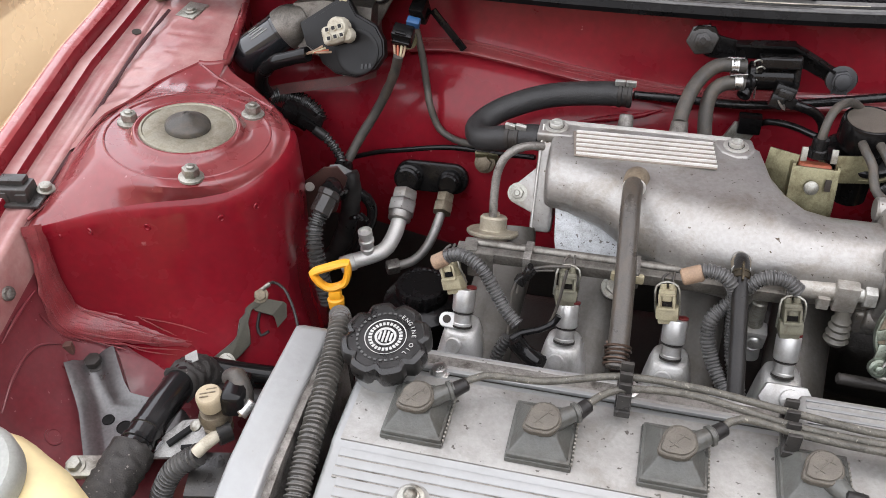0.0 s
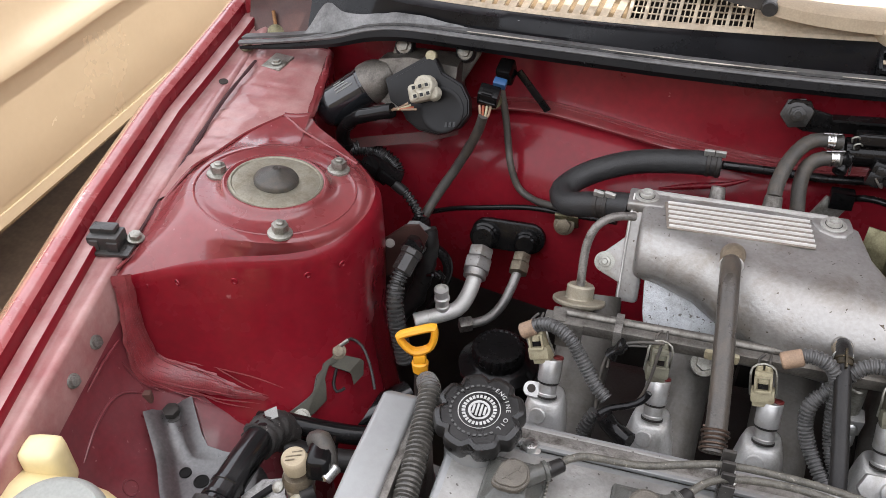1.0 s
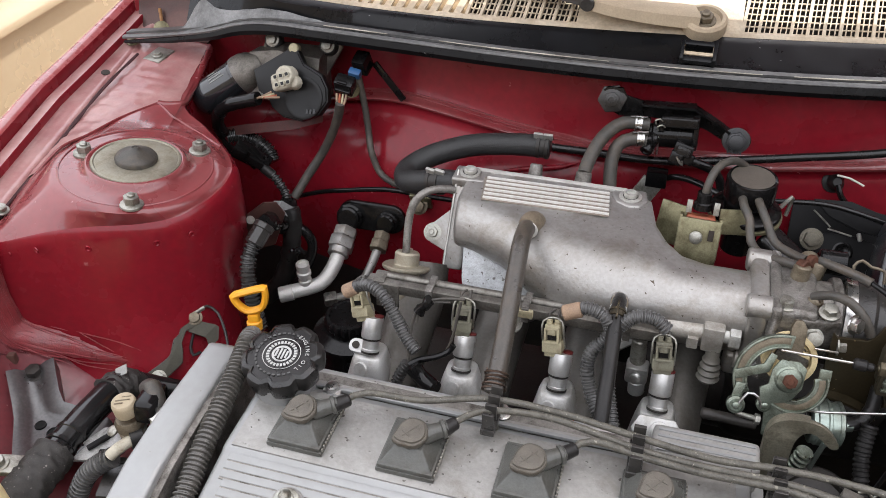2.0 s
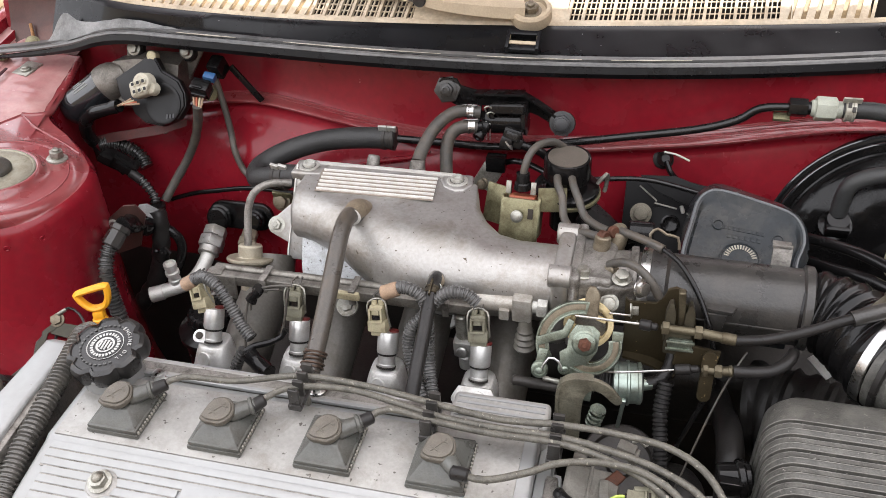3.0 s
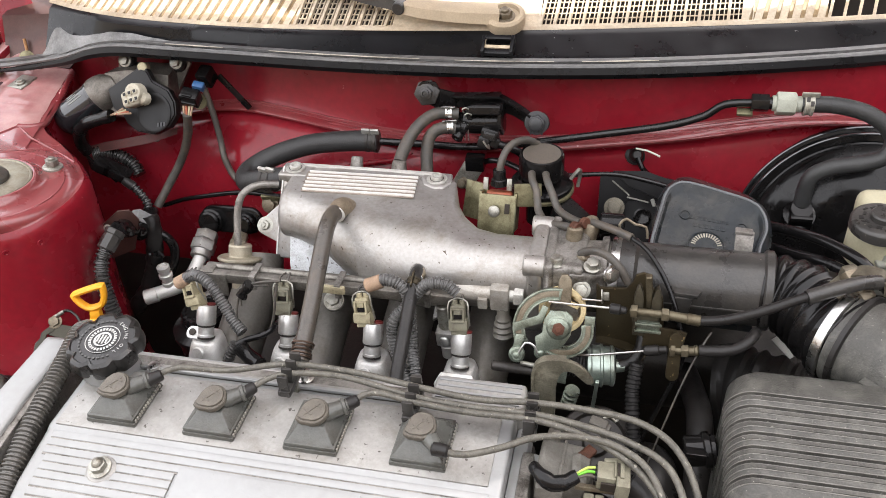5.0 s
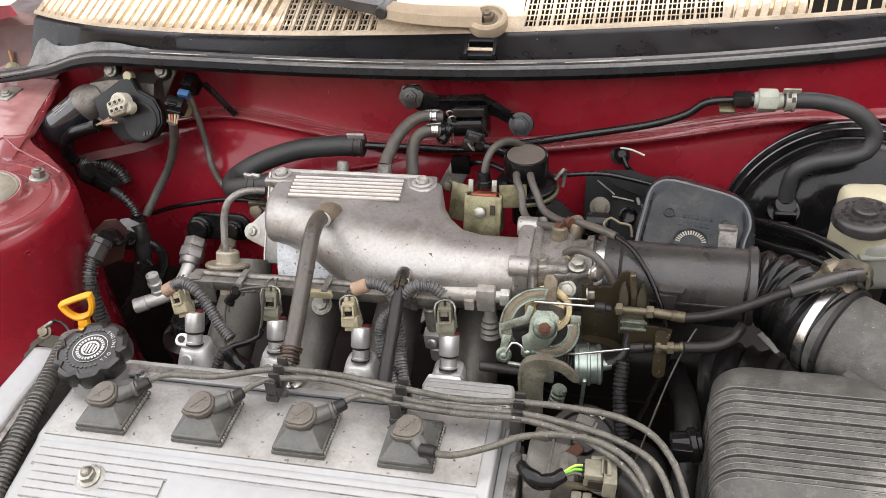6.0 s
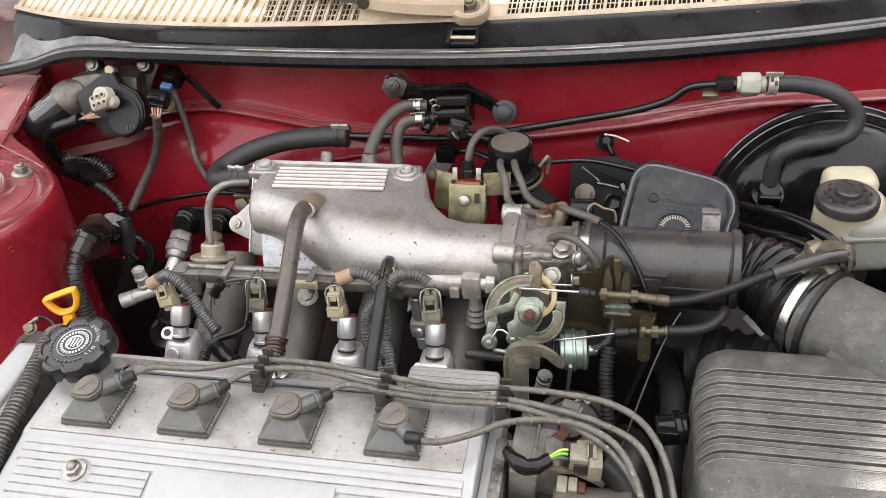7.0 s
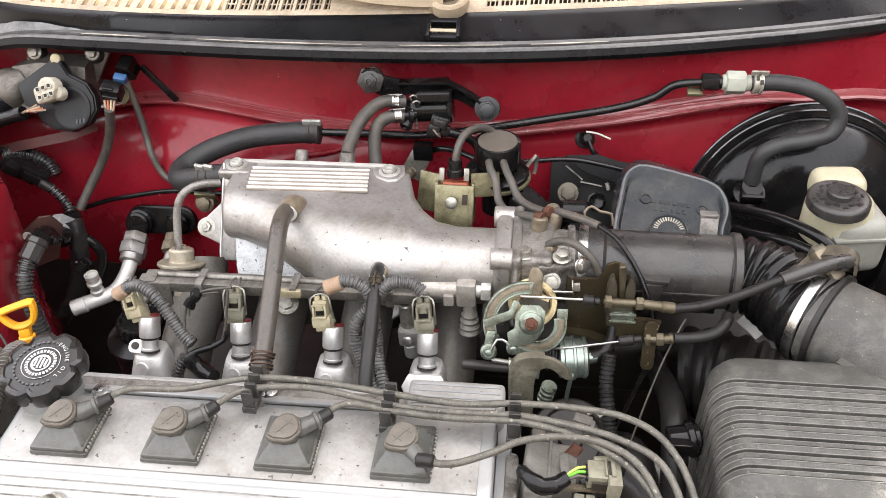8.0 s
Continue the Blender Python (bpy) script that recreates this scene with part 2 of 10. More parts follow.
        bpy.data.meshes.remove(me)
    return out


def bevel(bm, w, seg=2, angle=25):
    es = [e for e in bm.edges if len(e.link_faces) == 2 and e.calc_face_angle(0) > radians(angle)]
    if w > 0 and es:
        bmesh.ops.bevel(bm, geom=es, offset=w, segments=seg, affect="EDGES", profile=0.6, clamp_overlap=True)
    return bm


def box(c, size, m=None, r=0.0, seg=2, taper=1.0):
    """A box about c, turned by m, edges rounded by r; taper scales its top."""
    bm = bmesh.new()
    bmesh.ops.create_cube(bm, size=1)
    for v in bm.verts:
        k = taper if v.co.z > 0 else 1.0
        v.co = Vector((v.co.x * size[0] * k, v.co.y * size[1] * k, v.co.z * size[2]))
    bevel(bm, r, seg)
    bm.transform(Matrix.Translation(c) @ (m.to_3x3().to_4x4() if m else ident()))
    return bm


def rot(rx=0, ry=0, rz=0):
    return pose(0, 0, 0, rx, ry, rz)


def slab(poly, depth, m, r=0.0, seg=2):
    """An outline in local xy, from local z = 0 to depth, placed by m."""
    bm = bmesh.new()
    f = bm.faces.new([bm.verts.new((x, y, 0)) for x, y in poly])
    bmesh.ops.recalc_face_normals(bm, faces=[f])
    g = bmesh.ops.extrude_face_region(bm, geom=[f])
    bmesh.ops.translate(bm, vec=(0, 0, depth), verts=[v for v in g["geom"] if isinstance(v, bmesh.types.BMVert)])
    bmesh.ops.recalc_face_normals(bm, faces=bm.faces[:])
    bevel(bm, r, seg)
    bm.transform(m)
    return bm


def lathe(p, axis, profile, seg=28, lobes=0, depth=0.0, up=(0, 0, 1)):
    """A turned body: (radius, height) pairs up the axis; lobes: grips round it."""
    bm = bmesh.new()
    rings = []
    for r, h in profile:
        ring = []
        for k in range(seg):
            a = 2 * math.pi * k / seg
            rr = r
            if lobes and r > 0:
                rr = r - depth * max(0.0, math.cos(a * lobes)) ** 2
            ring.append(bm.verts.new((rr * math.cos(a), rr * math.sin(a), h)))
        rings.append(ring)
    for a, b in zip(rings, rings[1:]):
        for k in range(seg):
            bm.faces.new((a[k], a[(k + 1) % seg], b[(k + 1) % seg], b[k]))
    bm.faces.new(rings[0][::-1])
    bm.faces.new(rings[-1])
    bmesh.ops.remove_doubles(bm, verts=bm.verts[:], dist=1e-6)
    bm.transform(frame_of(p, axis, up))
    bmesh.ops.recalc_face_normals(bm, faces=bm.faces[:])
    return bm


def cyl(p, q, r, r2=None, seg=20, edge=0.0012):
    d = Vector(q) - Vector(p)
    r2 = r if r2 is None else r2
    e = min(edge, r * 0.4, r2 * 0.4, d.length * 0.3)
    return lathe(p, d, [(r - e, 0), (r, e), (r2, d.length - e), (r2 - e, d.length)], seg)


def spline(pts, step=0.006):
    """A smooth line through the points."""
    P = [Vector(p) for p in pts]
    P = [P[0] * 2 - P[1]] + P + [P[-1] * 2 - P[-2]]
    out = []
    for i in range(1, len(P) - 2):
        a, b, c, d = P[i - 1:i + 3]
        n = max(2, int((c - b).length / step))
        for k in range(n):
            t = k / n
            out.append(0.5 * ((2 * b) + (c - a) * t + (2 * a - 5 * b + 4 * c - d) * t * t + (3 * b - a - 3 * c + d) * t ** 3))
    return out + [P[-2]]


def sweep(line, section, close=True, cap=True, scale=None, up=(0, 0, 1)):
    """A section (local x, y) carried along a line of points with little twist."""
    bm = bmesh.new()
    rings = []
    t0 = (line[1] - line[0]).normalized()
    u = Vector(up)
    if abs(u.dot(t0)) > 0.95:
        u = Vector((0, 1, 0))
    x = u.cross(t0).normalized()
    for i, p in enumerate(line):
        t = (line[min(i + 1, len(line) - 1)] - line[max(i - 1, 0)]).normalized()
        x = (x - t * x.dot(t)).normalized()
        y = t.cross(x)
        k = scale(i / (len(line) - 1)) if scale else 1.0
        rings.append([bm.verts.new(p + x * (sx * k) + y * (sy * k)) for sx, sy in section])
    n = len(section)
    for a, b in zip(rings, rings[1:]):
        for k in range(n if close else n - 1):
            bm.faces.new((a[k], a[(k + 1) % n], b[(k + 1) % n], b[k]))
    if cap and close:
        bm.faces.new(rings[0][::-1]), bm.faces.new(rings[-1])
    bmesh.ops.recalc_face_normals(bm, faces=bm.faces[:])
    return bm


def circle(r, n=12):
    return [(r * math.cos(2 * math.pi * k / n), r * math.sin(2 * math.pi * k / n)) for k in range(n)]


def tube(pts, r, seg=12, step=0.006, scale=None):
    return sweep(spline(pts, step), circle(r, seg), scale=scale)


def corrugated(pts, r, pitch=0.0045, depth=0.16, seg=14):
    """A ribbed hose: the radius rises and falls once a pitch."""
    line = spline(pts, pitch / 4)
    acc, lens = 0.0, [0.0]
    for a, b in zip(line, line[1:]):
        acc += (b - a).length
        lens.append(acc)
    n = len(line) - 1

    def k(f):
        s = lens[min(n, int(round(f * n)))] / pitch
        w = s - math.floor(s)
        return 1.0 if w < 0.5 else 1 - depth
    return sweep(line, circle(r, seg), scale=k)


def loft(rings, cap=True, close=True):
    bm = bmesh.new()
    R = [[bm.verts.new(p) for p in ring] for ring in rings]
    n = len(R[0])
    for a, b in zip(R, R[1:]):
        for k in range(n if close else n - 1):
            bm.faces.new((a[k], a[(k + 1) % n], b[(k + 1) % n], b[k]))
    if cap and close:
        bm.faces.new(R[0][::-1]), bm.faces.new(R[-1])
    bmesh.ops.remove_doubles(bm, verts=bm.verts[:], dist=1e-6)
    bmesh.ops.recalc_face_normals(bm, faces=bm.faces[:])
    return bm


def lumpy(bm, amp, freq, seed=0.0):
    """Push the skin in and out a little, for crumpled or foamed surfaces."""
    bm.normal_update()
    for v in bm.verts:
        v.co += v.normal * (amp * noise.noise(v.co * freq + Vector((seed, 0, 0))))
    return bm


def solid(bm, t):
    """Give an open sheet a thickness t behind it."""
    bmesh.ops.solidify(bm, geom=bm.faces[:], thickness=t)
    bmesh.ops.recalc_face_normals(bm, faces=bm.faces[:])
    return bm


def hexnut(p, axis, r=0.0065, h=0.005, washer=True, stud=0.0):
    fm = frame_of(p, axis)
    b = slab([(r * math.cos(math.pi / 3 * k + 0.3), r * math.sin(math.pi / 3 * k + 0.3)) for k in range(6)], h, fm @ Matrix.Translation((0, 0, 0.001)), r * 0.12)
    if washer:
        b = join(b, lathe(p, axis, [(r * 1.35, 0), (r * 1.35, 0.0012), (r * 1.2, 0.0016)], 20))
    if stud:
        z = Vector(axis).normalized()
        b = join(b, cyl(Vector(p) + z * h, Vector(p) + z * (h + stud), r * 0.5, seg=12))
    return b


def rrect(w, h, r, n=4):
    """A rounded rectangle outline."""
    out = []
    for cx, cy, a0 in ((w / 2 - r, h / 2 - r, 0), (-w / 2 + r, h / 2 - r, 90), (-w / 2 + r, -h / 2 + r, 180), (w / 2 - r, -h / 2 + r, 270)):
        for k in range(n + 1):
            a = radians(a0 + 90 * k / n)
            out.append((cx + r * math.cos(a), cy + r * math.sin(a)))
    return out


def dress(ob, bm, material, smooth=38):
    for f in bm.faces:
        f.smooth = True
    for e in bm.edges:
        e.smooth = len(e.link_faces) == 2 and e.calc_face_angle(0) < radians(smooth)
    bm.to_mesh(ob.data)
    bm.free()
    ob.data.materials.append(material)
    return ob


def thing(name, at, label, category, group="", kind=""):
    """An Empty at the base of a thing."""
    ob = new(name)
    ob.empty_display_size = 0.02
    ob.location = at
    return tagged(ob, label, category, group, kind)


def part(name, bm, material, parent, label="", smooth=38):
    """One mesh under a thing or under a part; its points are in world places."""
    ob = dress(new(name, bpy.data.meshes.new(name)), bm, material, smooth)
    ob.parent = parent
    ob.matrix_parent_inverse = Matrix.Translation(parent.location).inverted() if parent.type == "EMPTY" else ident()
    if label:
        ob["label"] = label
    return ob


def single(name, bm, material, label, category, group="", kind="", smooth=38):
    return tagged(dress(new(name, bpy.data.meshes.new(name)), bm, material, smooth), label, category, group, kind)


def V(*a):
    return Vector(a)
# ---- setting: ground, car body round the bay ----
def lerp_table(x, xs, ys):
    return float(np.interp(x, xs, ys))


def fw_y(x):
    """How far back the upper firewall stands, bowed forward in the middle."""
    return min(0.812 + 0.30 * (x - 0.12) ** 2, 0.875)


def ledge_up(x):
    """Height of the back edge of the pressed ledge across the firewall."""
    return lerp_table(x, (-0.66, -0.36, -0.285, -0.255, -0.212, -0.1435, -0.0765, -0.024, 0.021, 0.09, 0.16, 0.24, 0.346, 0.386, 0.429, 0.463, 0.485, 0.52, 0.9), (0.775, 0.785, 0.803, 0.8125, 0.8180, 0.8150, 0.8080, 0.8030, 0.8015, 0.803, 0.808, 0.8140, 0.829, 0.8355, 0.8400, 0.8393, 0.8365, 0.832, 0.82))


def ledge_low(x):
    """Height of its front edge."""
    return lerp_table(x, (-0.66, -0.36, -0.28, -0.25, -0.208, -0.14, -0.107, -0.073, -0.034, 0.011, 0.09, 0.164, 0.258, 0.347, 0.386, 0.4295, 0.463, 0.485, 0.52, 0.9), (0.765, 0.775, 0.7985, 0.8060, 0.8120, 0.8070, 0.8031, 0.8000, 0.7960, 0.793, 0.793, 0.797, 0.808, 0.8180, 0.8235, 0.8295, 0.8315, 0.8310, 0.828, 0.815))


def make_ground():
    bm = bmesh.new()
    n, half = 60, 300.0
    vs = {}
    for i in range(n + 1):
        for j in range(n + 1):
            u, v = 2 * i / n - 1, 2 * j / n - 1
            x, y = half * u * abs(u) ** 3, half * v * abs(v) ** 3
            vs[i, j] = bm.verts.new((x, y, 0.012 * noise.noise(V(x * 1.7, y * 1.7, 0))))
    for i in range(n):
        for j in range(n):
            bm.faces.new((vs[i, j], vs[i + 1, j], vs[i + 1, j + 1], vs[i, j + 1]))
    single("ground", bm, GROUND_M, "dry brown earth ground under both cars", "ground", kind="structure")


make_ground()


def sheet(xs, rows, t=0.0):
    """A sheet over stations xs; rows(x) gives its points there."""
    bm = loft([rows(x) for x in xs], cap=False, close=False)
    return solid(bm, t) if t else bm


car_body = thing("car_body", (0.1, 0.8, 0.4), "dark red car body round the open engine bay", "car body", kind="structure")


def soft(f, x):
    return (f(x - 0.018) + f(x - 0.006) + f(x + 0.006) + f(x + 0.018)) / 4


def firewall_rows(x):
    y, u, l = fw_y(x), soft(ledge_up, x), soft(ledge_low, x)
    w = 0.0012 * noise.noise(V(x * 14, 0.3, 0))
    k = lerp_table(x, (-0.7, -0.10, 0.08, 0.9), (1.0, 1.0, 0.35, 0.30))
    r = l - lerp_table(x, (-0.7, -0.12, -0.05, 0.9), (0.0125, 0.0115, 0.018, 0.022))        # shoulder below the ledge
    lean, h = lerp_table(x, (-0.14, 0.10, 0.30, 0.9), (1.0, 0.80, 0.42, 0.36)), 0.896 - u
    upper = [V(x, y + 0.001 + 0.025 * lean * f ** 0.8, u + h * f) for f in (1.0, 0.84, 0.6, 0.36, 0.16, 0.05, 0.0)]
    ledge = [V(x, y + 0.001, u), V(x, y - 0.003 + w, u * 0.62 + l * 0.38 - w), V(x, y - 0.008 + w, u * 0.3 + l * 0.7 + w), V(x, y - 0.0115 + w, l + 0.0014), V(x, y - 0.0128 + w, l), V(x, y - 0.0118 + w, l - 0.0024)]
    lower = [ledge[-1], V(x, y - 0.006, l - 0.0050), V(x, y - 0.002, r + 0.0060), V(x, y - 0.004 * k - 0.001, r + 0.0025), V(x, y - 0.0100 * k, r), V(x, y - 0.0180 * k, r - 0.006), V(x, y - 0.036 * k, r - 0.028),
             V(x, y - 0.056 * k, r - 0.056), V(x, y - 0.068 * k, r - 0.10), V(x, y - 0.070 * k, 0.58)]
    return upper, ledge, lower, [V(x, y - 0.070 * k, 0.58), V(x, y - 0.070 * k, 0.45), V(x, y - 0.12 * k, 0.25)]


FW_X = [-0.502 + 0.010 * k for k in range(140)]
part("firewall", sheet(FW_X, lambda x: firewall_rows(x)[0], -0.002), RED, car_body, smooth=60)
part("firewall_ledge", sheet(FW_X, lambda x: firewall_rows(x)[1], -0.001), RED_DUSTY, car_body, "dusty pressed ledge across the firewall", smooth=60)
part("lower_panel", sheet(FW_X, lambda x: firewall_rows(x)[2], -0.002), RED, car_body, smooth=60)
# below the red panel, near-black paints in the deep shade of the bay
part("lower_firewall", sheet(FW_X[::3], lambda x: firewall_rows(x)[3], -0.002), DARK_METAL, car_body, "lower firewall in near-black, bay shade painted in", smooth=60)


def seam_bead(j):
    """One brush streak of sealer along the ledge of the firewall."""
    f, r, x0, x1 = ((0.02, 0.0010, -0.30, 0.49), (0.30, 0.0007, -0.26, 0.20), (0.55, 0.0010, -0.10, 0.47), (0.80, 0.0008, 0.10, 0.48), (0.97, 0.0012, -0.28, 0.50), (0.68, 0.0006, 0.22, 0.46), (0.40, 0.0008, 0.24, 0.47), (0.15, 0.0006, 0.26, 0.44))[j]
    n = int((x1 - x0) / 0.008)
    line = []
    for i in range(n + 1):
        x = x0 + (x1 - x0) * i / n
        g = min(1.0, max(0.0, f + 0.10 * noise.noise(V(x * 13, 3.1 * j, 0))))
        u, l = soft(ledge_up, x), soft(ledge_low, x)
        line.append(V(x, fw_y(x) + 0.0005 - 0.0128 * g, u + (l - u) * g + 0.0004))
    return sweep(line, circle(r, 8), scale=lambda q: 1.0 + 0.9 * noise.noise(V(q * 45, 1 + j, 0)))


for j in range(8):
    part("sealer_bead", seam_bead(j), SEALER, car_body, "brushed seam sealer in faded red")
part("pressed_ridge", tube(((-0.075, 0.786, 0.764), (-0.045, 0.792, 0.768), (-0.010, 0.797, 0.773), (0.012, 0.799, 0.782)), 0.0036, 10, 0.006, lambda f: 0.3 + 0.7 * math.sin(math.pi * min(1, max(0, f)))), RED, car_body)

# strut tower: a rim in plan, walls below it, a raised top
TC = V(-0.424, 0.608, 0)
_a, _b, _c = V(-0.489, 0.609, 0.828), V(-0.389, 0.670, 0.813), V(-0.390, 0.544, 0.820)
TN = (_b - _a).cross(_c - _a).normalized()
TN = TN if TN.z > 0 else -TN


def tower_z(x, y):
    return _a.z - (TN.x * (x - _a.x) + TN.y * (y - _a.y)) / TN.z


RIM = [(-0.527, 0.478, 0.788), (-0.500, 0.490, 0.792), (-0.462, 0.506, 0.799), (-0.424, 0.519, 0.803), (-0.380, 0.536, 0.803), (-0.350, 0.560, 0.802), (-0.336, 0.594, 0.803), (-0.335, 0.630, 0.803), (-0.346, 0.662, 0.802),
       (-0.374, 0.693, 0.802), (-0.410, 0.720, 0.8075), (-0.450, 0.746, 0.8170), (-0.464, 0.800, 0.8275), (-0.478, 0.868, 0.838), (-0.530, 0.868, 0.842), (-0.570, 0.866, 0.842), (-0.567, 0.80, 0.832), (-0.557, 0.70, 0.818), (-0.546, 0.60, 0.806), (-0.537, 0.54, 0.797)]


def tower_top():
    pts = [V(*p) for p in RIM]
    line = spline(pts + [pts[0]], 0.008)[:-1]
    rings = []
    for rad, dz in ((0.043, 0.004), (0.0465, 0.0075), (0.0490, 0.0070), (0.0510, 0.0040), (0.0535, 0.0), (0.0600, -0.0012), (0.0700, -0.0008), (0.080, -0.0008), (0.086, -0.003)):
        ring = []
        for p in line:
            d = (p - TC)
            d.z = 0
            d.normalize()
            q = TC + d * rad
            ring.append(V(q.x, q.y, tower_z(q.x, q.y) + dz))
        rings.append(ring)
    for f in (0.35, 0.8):
        ring = []
        for p, q in zip(line, rings[8]):
            m = q.lerp(p, f)
            m.z -= 0.003 * math.sin(f * math.pi)
            ring.append(m)
        rings.append(ring)
    rings.append([V(p.x, p.y, p.z) for p in line])
    return rings, line


_rings, _line = tower_top()
_cols = [[ring[i] for ring in _rings] for i in range(len(_line))]
from mathutils.bvhtree import BVHTree

_tower = loft(_cols + _cols[:1], cap=False, close=False)
for k in range(8):
    bmesh.ops.smooth_vert(_tower, verts=[v for v in _tower.verts if not v.is_boundary and (V(v.co.x, v.co.y, 0) - TC).length > 0.088], factor=0.5, use_axis_x=True, use_axis_y=True, use_axis_z=True)
_tree = BVHTree.FromBMesh(_tower)
part("strut_tower_top", _tower, RED_DUSTY, car_body, smooth=70)


def shelf_row(y):
    """Across the dusty shelf, from the rail to the ridge or the folded edge."""
    x0 = lerp_table(y, (0.54, 0.60, 0.70, 0.80, 0.868), (-0.5365, -0.5455, -0.5565, -0.5665, -0.5695))
    x1 = lerp_table(y, (0.570, 0.603, 0.645, 0.693, 0.734, 0.746, 0.80, 0.868), (-0.530, -0.512, -0.508, -0.499, -0.476, -0.4545, -0.4665, -0.4800)) + 0.0015 * noise.noise(V(y * 60, 3, 0))
    row = []
    for k in range(25):
        x = x0 + (x1 - x0) * k / 24
        at = _tree.ray_cast(V(x, y, 1.0), V(0, 0, -1))[0]
        e = min(1.0, 4.0 * k / 24, 4.0 * (24 - k) / 24)
        row.append(V(x, y, (at.z if at else tower_z(x, y)) + 0.0007 + e * (0.0016 + 0.0018 * noise.noise(V(x * 16, y * 95, 3)) + 0.0010 * noise.noise(V(x * 70, y * 70, 9)))))
    return row


part("strut_tower_shelf", loft([shelf_row(0.575 + 0.0035 * k) for k in range(83)], cap=False, close=False), RED_SHELF, car_body, "dusty faded red shelf between tower and fender", smooth=70)
for pts in (((-0.476, 0.734, 0.8225), (-0.499, 0.693, 0.8215), (-0.508, 0.645, 0.824), (-0.512, 0.603, 0.8295), (-0.530, 0.570, 0.808)), ((-0.476, 0.734, 0.8225), (-0.462, 0.726, 0.820), (-0.446, 0.716, 0.8175), (-0.410, 0.706, 0.8075), (-0.375, 0.690, 0.8035)), ((-0.526, 0.484, 0.7945), (-0.521, 0.512, 0.798), (-0.523, 0.535, 0.8015))):
    part("pressed_ridge", tube(pts, 0.0016, 8), RED_DUSTY, car_body)
_ring = [TC + V(0.076 * math.cos(a), 0.076 * math.sin(a), 0) for a in [2 * math.pi * k / 60 for k in range(61)]]
part("pressed_ring", sweep([V(q.x, q.y, tower_z(q.x, q.y) - 0.0008) for q in _ring], circle(0.0011, 6), cap=False), RED_DUSTY, car_body)
part("shelf_fold", tube([(-0.476, 0.734, 0.8215), (-0.464, 0.738, 0.8195), (-0.4535, 0.746, 0.8180), (-0.454, 0.757, 0.8170), (-0.459, 0.785, 0.8205), (-0.466, 0.820, 0.828), (-0.476, 0.862, 0.836)], 0.0042, 12, 0.006, lambda f: 1.0 + 0.25 * noise.noise(V(f * 9, 1, 2))), RED_DUSTY, car_body, "rounded dusty fold along the shelf")
for x, y in ((-0.505, 0.764), (-0.484, 0.792), (-0.520, 0.80), (-0.495, 0.735)):
    z = tower_z(x, y)
    part("weld_spot", lathe((x, y, 0.8255 + 0.13 * (y - 0.764)), (0, 0, 1), [(0.0048, -0.001), (0.0045, 0.0008), (0.003, 0.0008), (0.002, 0.0002)], 16), RED_SHELF, car_body)


def tower_wall():
    # only the open side of the rim: front, inner side and the step at the back
    seg = [p for p in spline([V(*p) for p in RIM[:14]], 0.008)]
    rows = []
    for p in seg:
        d = V(p.x - TC.x, p.y - TC.y, 0)
        d = d.normalized() if d.length > 0 else d
        fr = max(0.0, -d.y)
        t = V(p.x, p.y, p.z)
        rows.append([t, t + d * 0.004 - V(0, 0, 0.004), t + d * 0.006 - V(0, 0, 0.012), t + d * (0.006 + 0.012 * fr) - V(0, 0, 0.06), t + d * (0.002 + 0.026 * fr) - V(0, 0, 0.12),
                     t + d * (0.0 + 0.05 * fr) - V(0, 0, 0.155), t + d * (0.0 + 0.075 * fr) - V(0, 0, 0.18), t + d * (0.01 + 0.085 * fr) - V(0, 0, 0.3), t + d * 0.05 - V(0, 0, 0.5)])
    return loft(rows, cap=False, close=False)


part("strut_tower_wall", tower_wall(), RED, car_body, smooth=70)


def rail_x(y):
    return lerp_table(y, (-0.1, 0.2, 0.488, 0.775, 0.85, 1.2), (-0.42, -0.478, -0.527, -0.560, -0.566, -0.59))


def rail_z(y):
    return lerp_table(y, (-0.1, 0.2, 0.488, 0.775, 0.85, 1.2), (0.72, 0.765, 0.797, 0.830, 0.840, 0.88))


def fender_rows(y):
    x, z = rail_x(y), rail_z(y)
    xf = lerp_table(y, (-0.1, 0.2, 0.376, 0.528, 0.701, 0.86, 0.964, 1.3), (-0.45, -0.508, -0.545, -0.575, -0.599, -0.604, -0.612, -0.645))
    n = 0.0006 * noise.noise(V(y * 25, 2, 0))
    return [V(x + 0.001, y, z - 0.05), V(x, y, z - 0.002), V(x - 0.002, y, z + 0.001), V(x - 0.006, y, z + 0.0022 + n), V(x - 0.010, y, z + 0.0010), V(xf + 0.022, y, z + n), V(xf + 0.0180, y, z + 0.0006), V(xf + 0.0168, y, z + 0.002),
            V(xf + 0.0165, y, z + 0.0095), V(xf + 0.0155, y, z + 0.0108), V(xf + 0.0080, y, z + 0.0112 + n), V(xf + 0.0010, y, z + 0.0104), V(xf + 0.0002, y, z + 0.0090), V(xf - 0.0002, y, z + 0.0200),
            V(xf - 0.0010, y, z + 0.0225), V(xf - 0.0030, y, z + 0.0235), V(xf - 0.0080, y, z + 0.0262), V(xf - 0.0135, y, z + 0.0262), V(xf - 0.0200, y, z + 0.0225), V(xf - 0.034, y, z + 0.010), V(xf - 0.050, y, z - 0.02), V(xf - 0.062, y, z - 0.07), V(xf - 0.075, y, z - 0.15), V(xf - 0.08, y, z - 0.4)]


def fender_part(i, j):
    return loft([fender_rows(-0.1 + 0.02 * k)[i:j] for k in range(66)], cap=False, close=False)


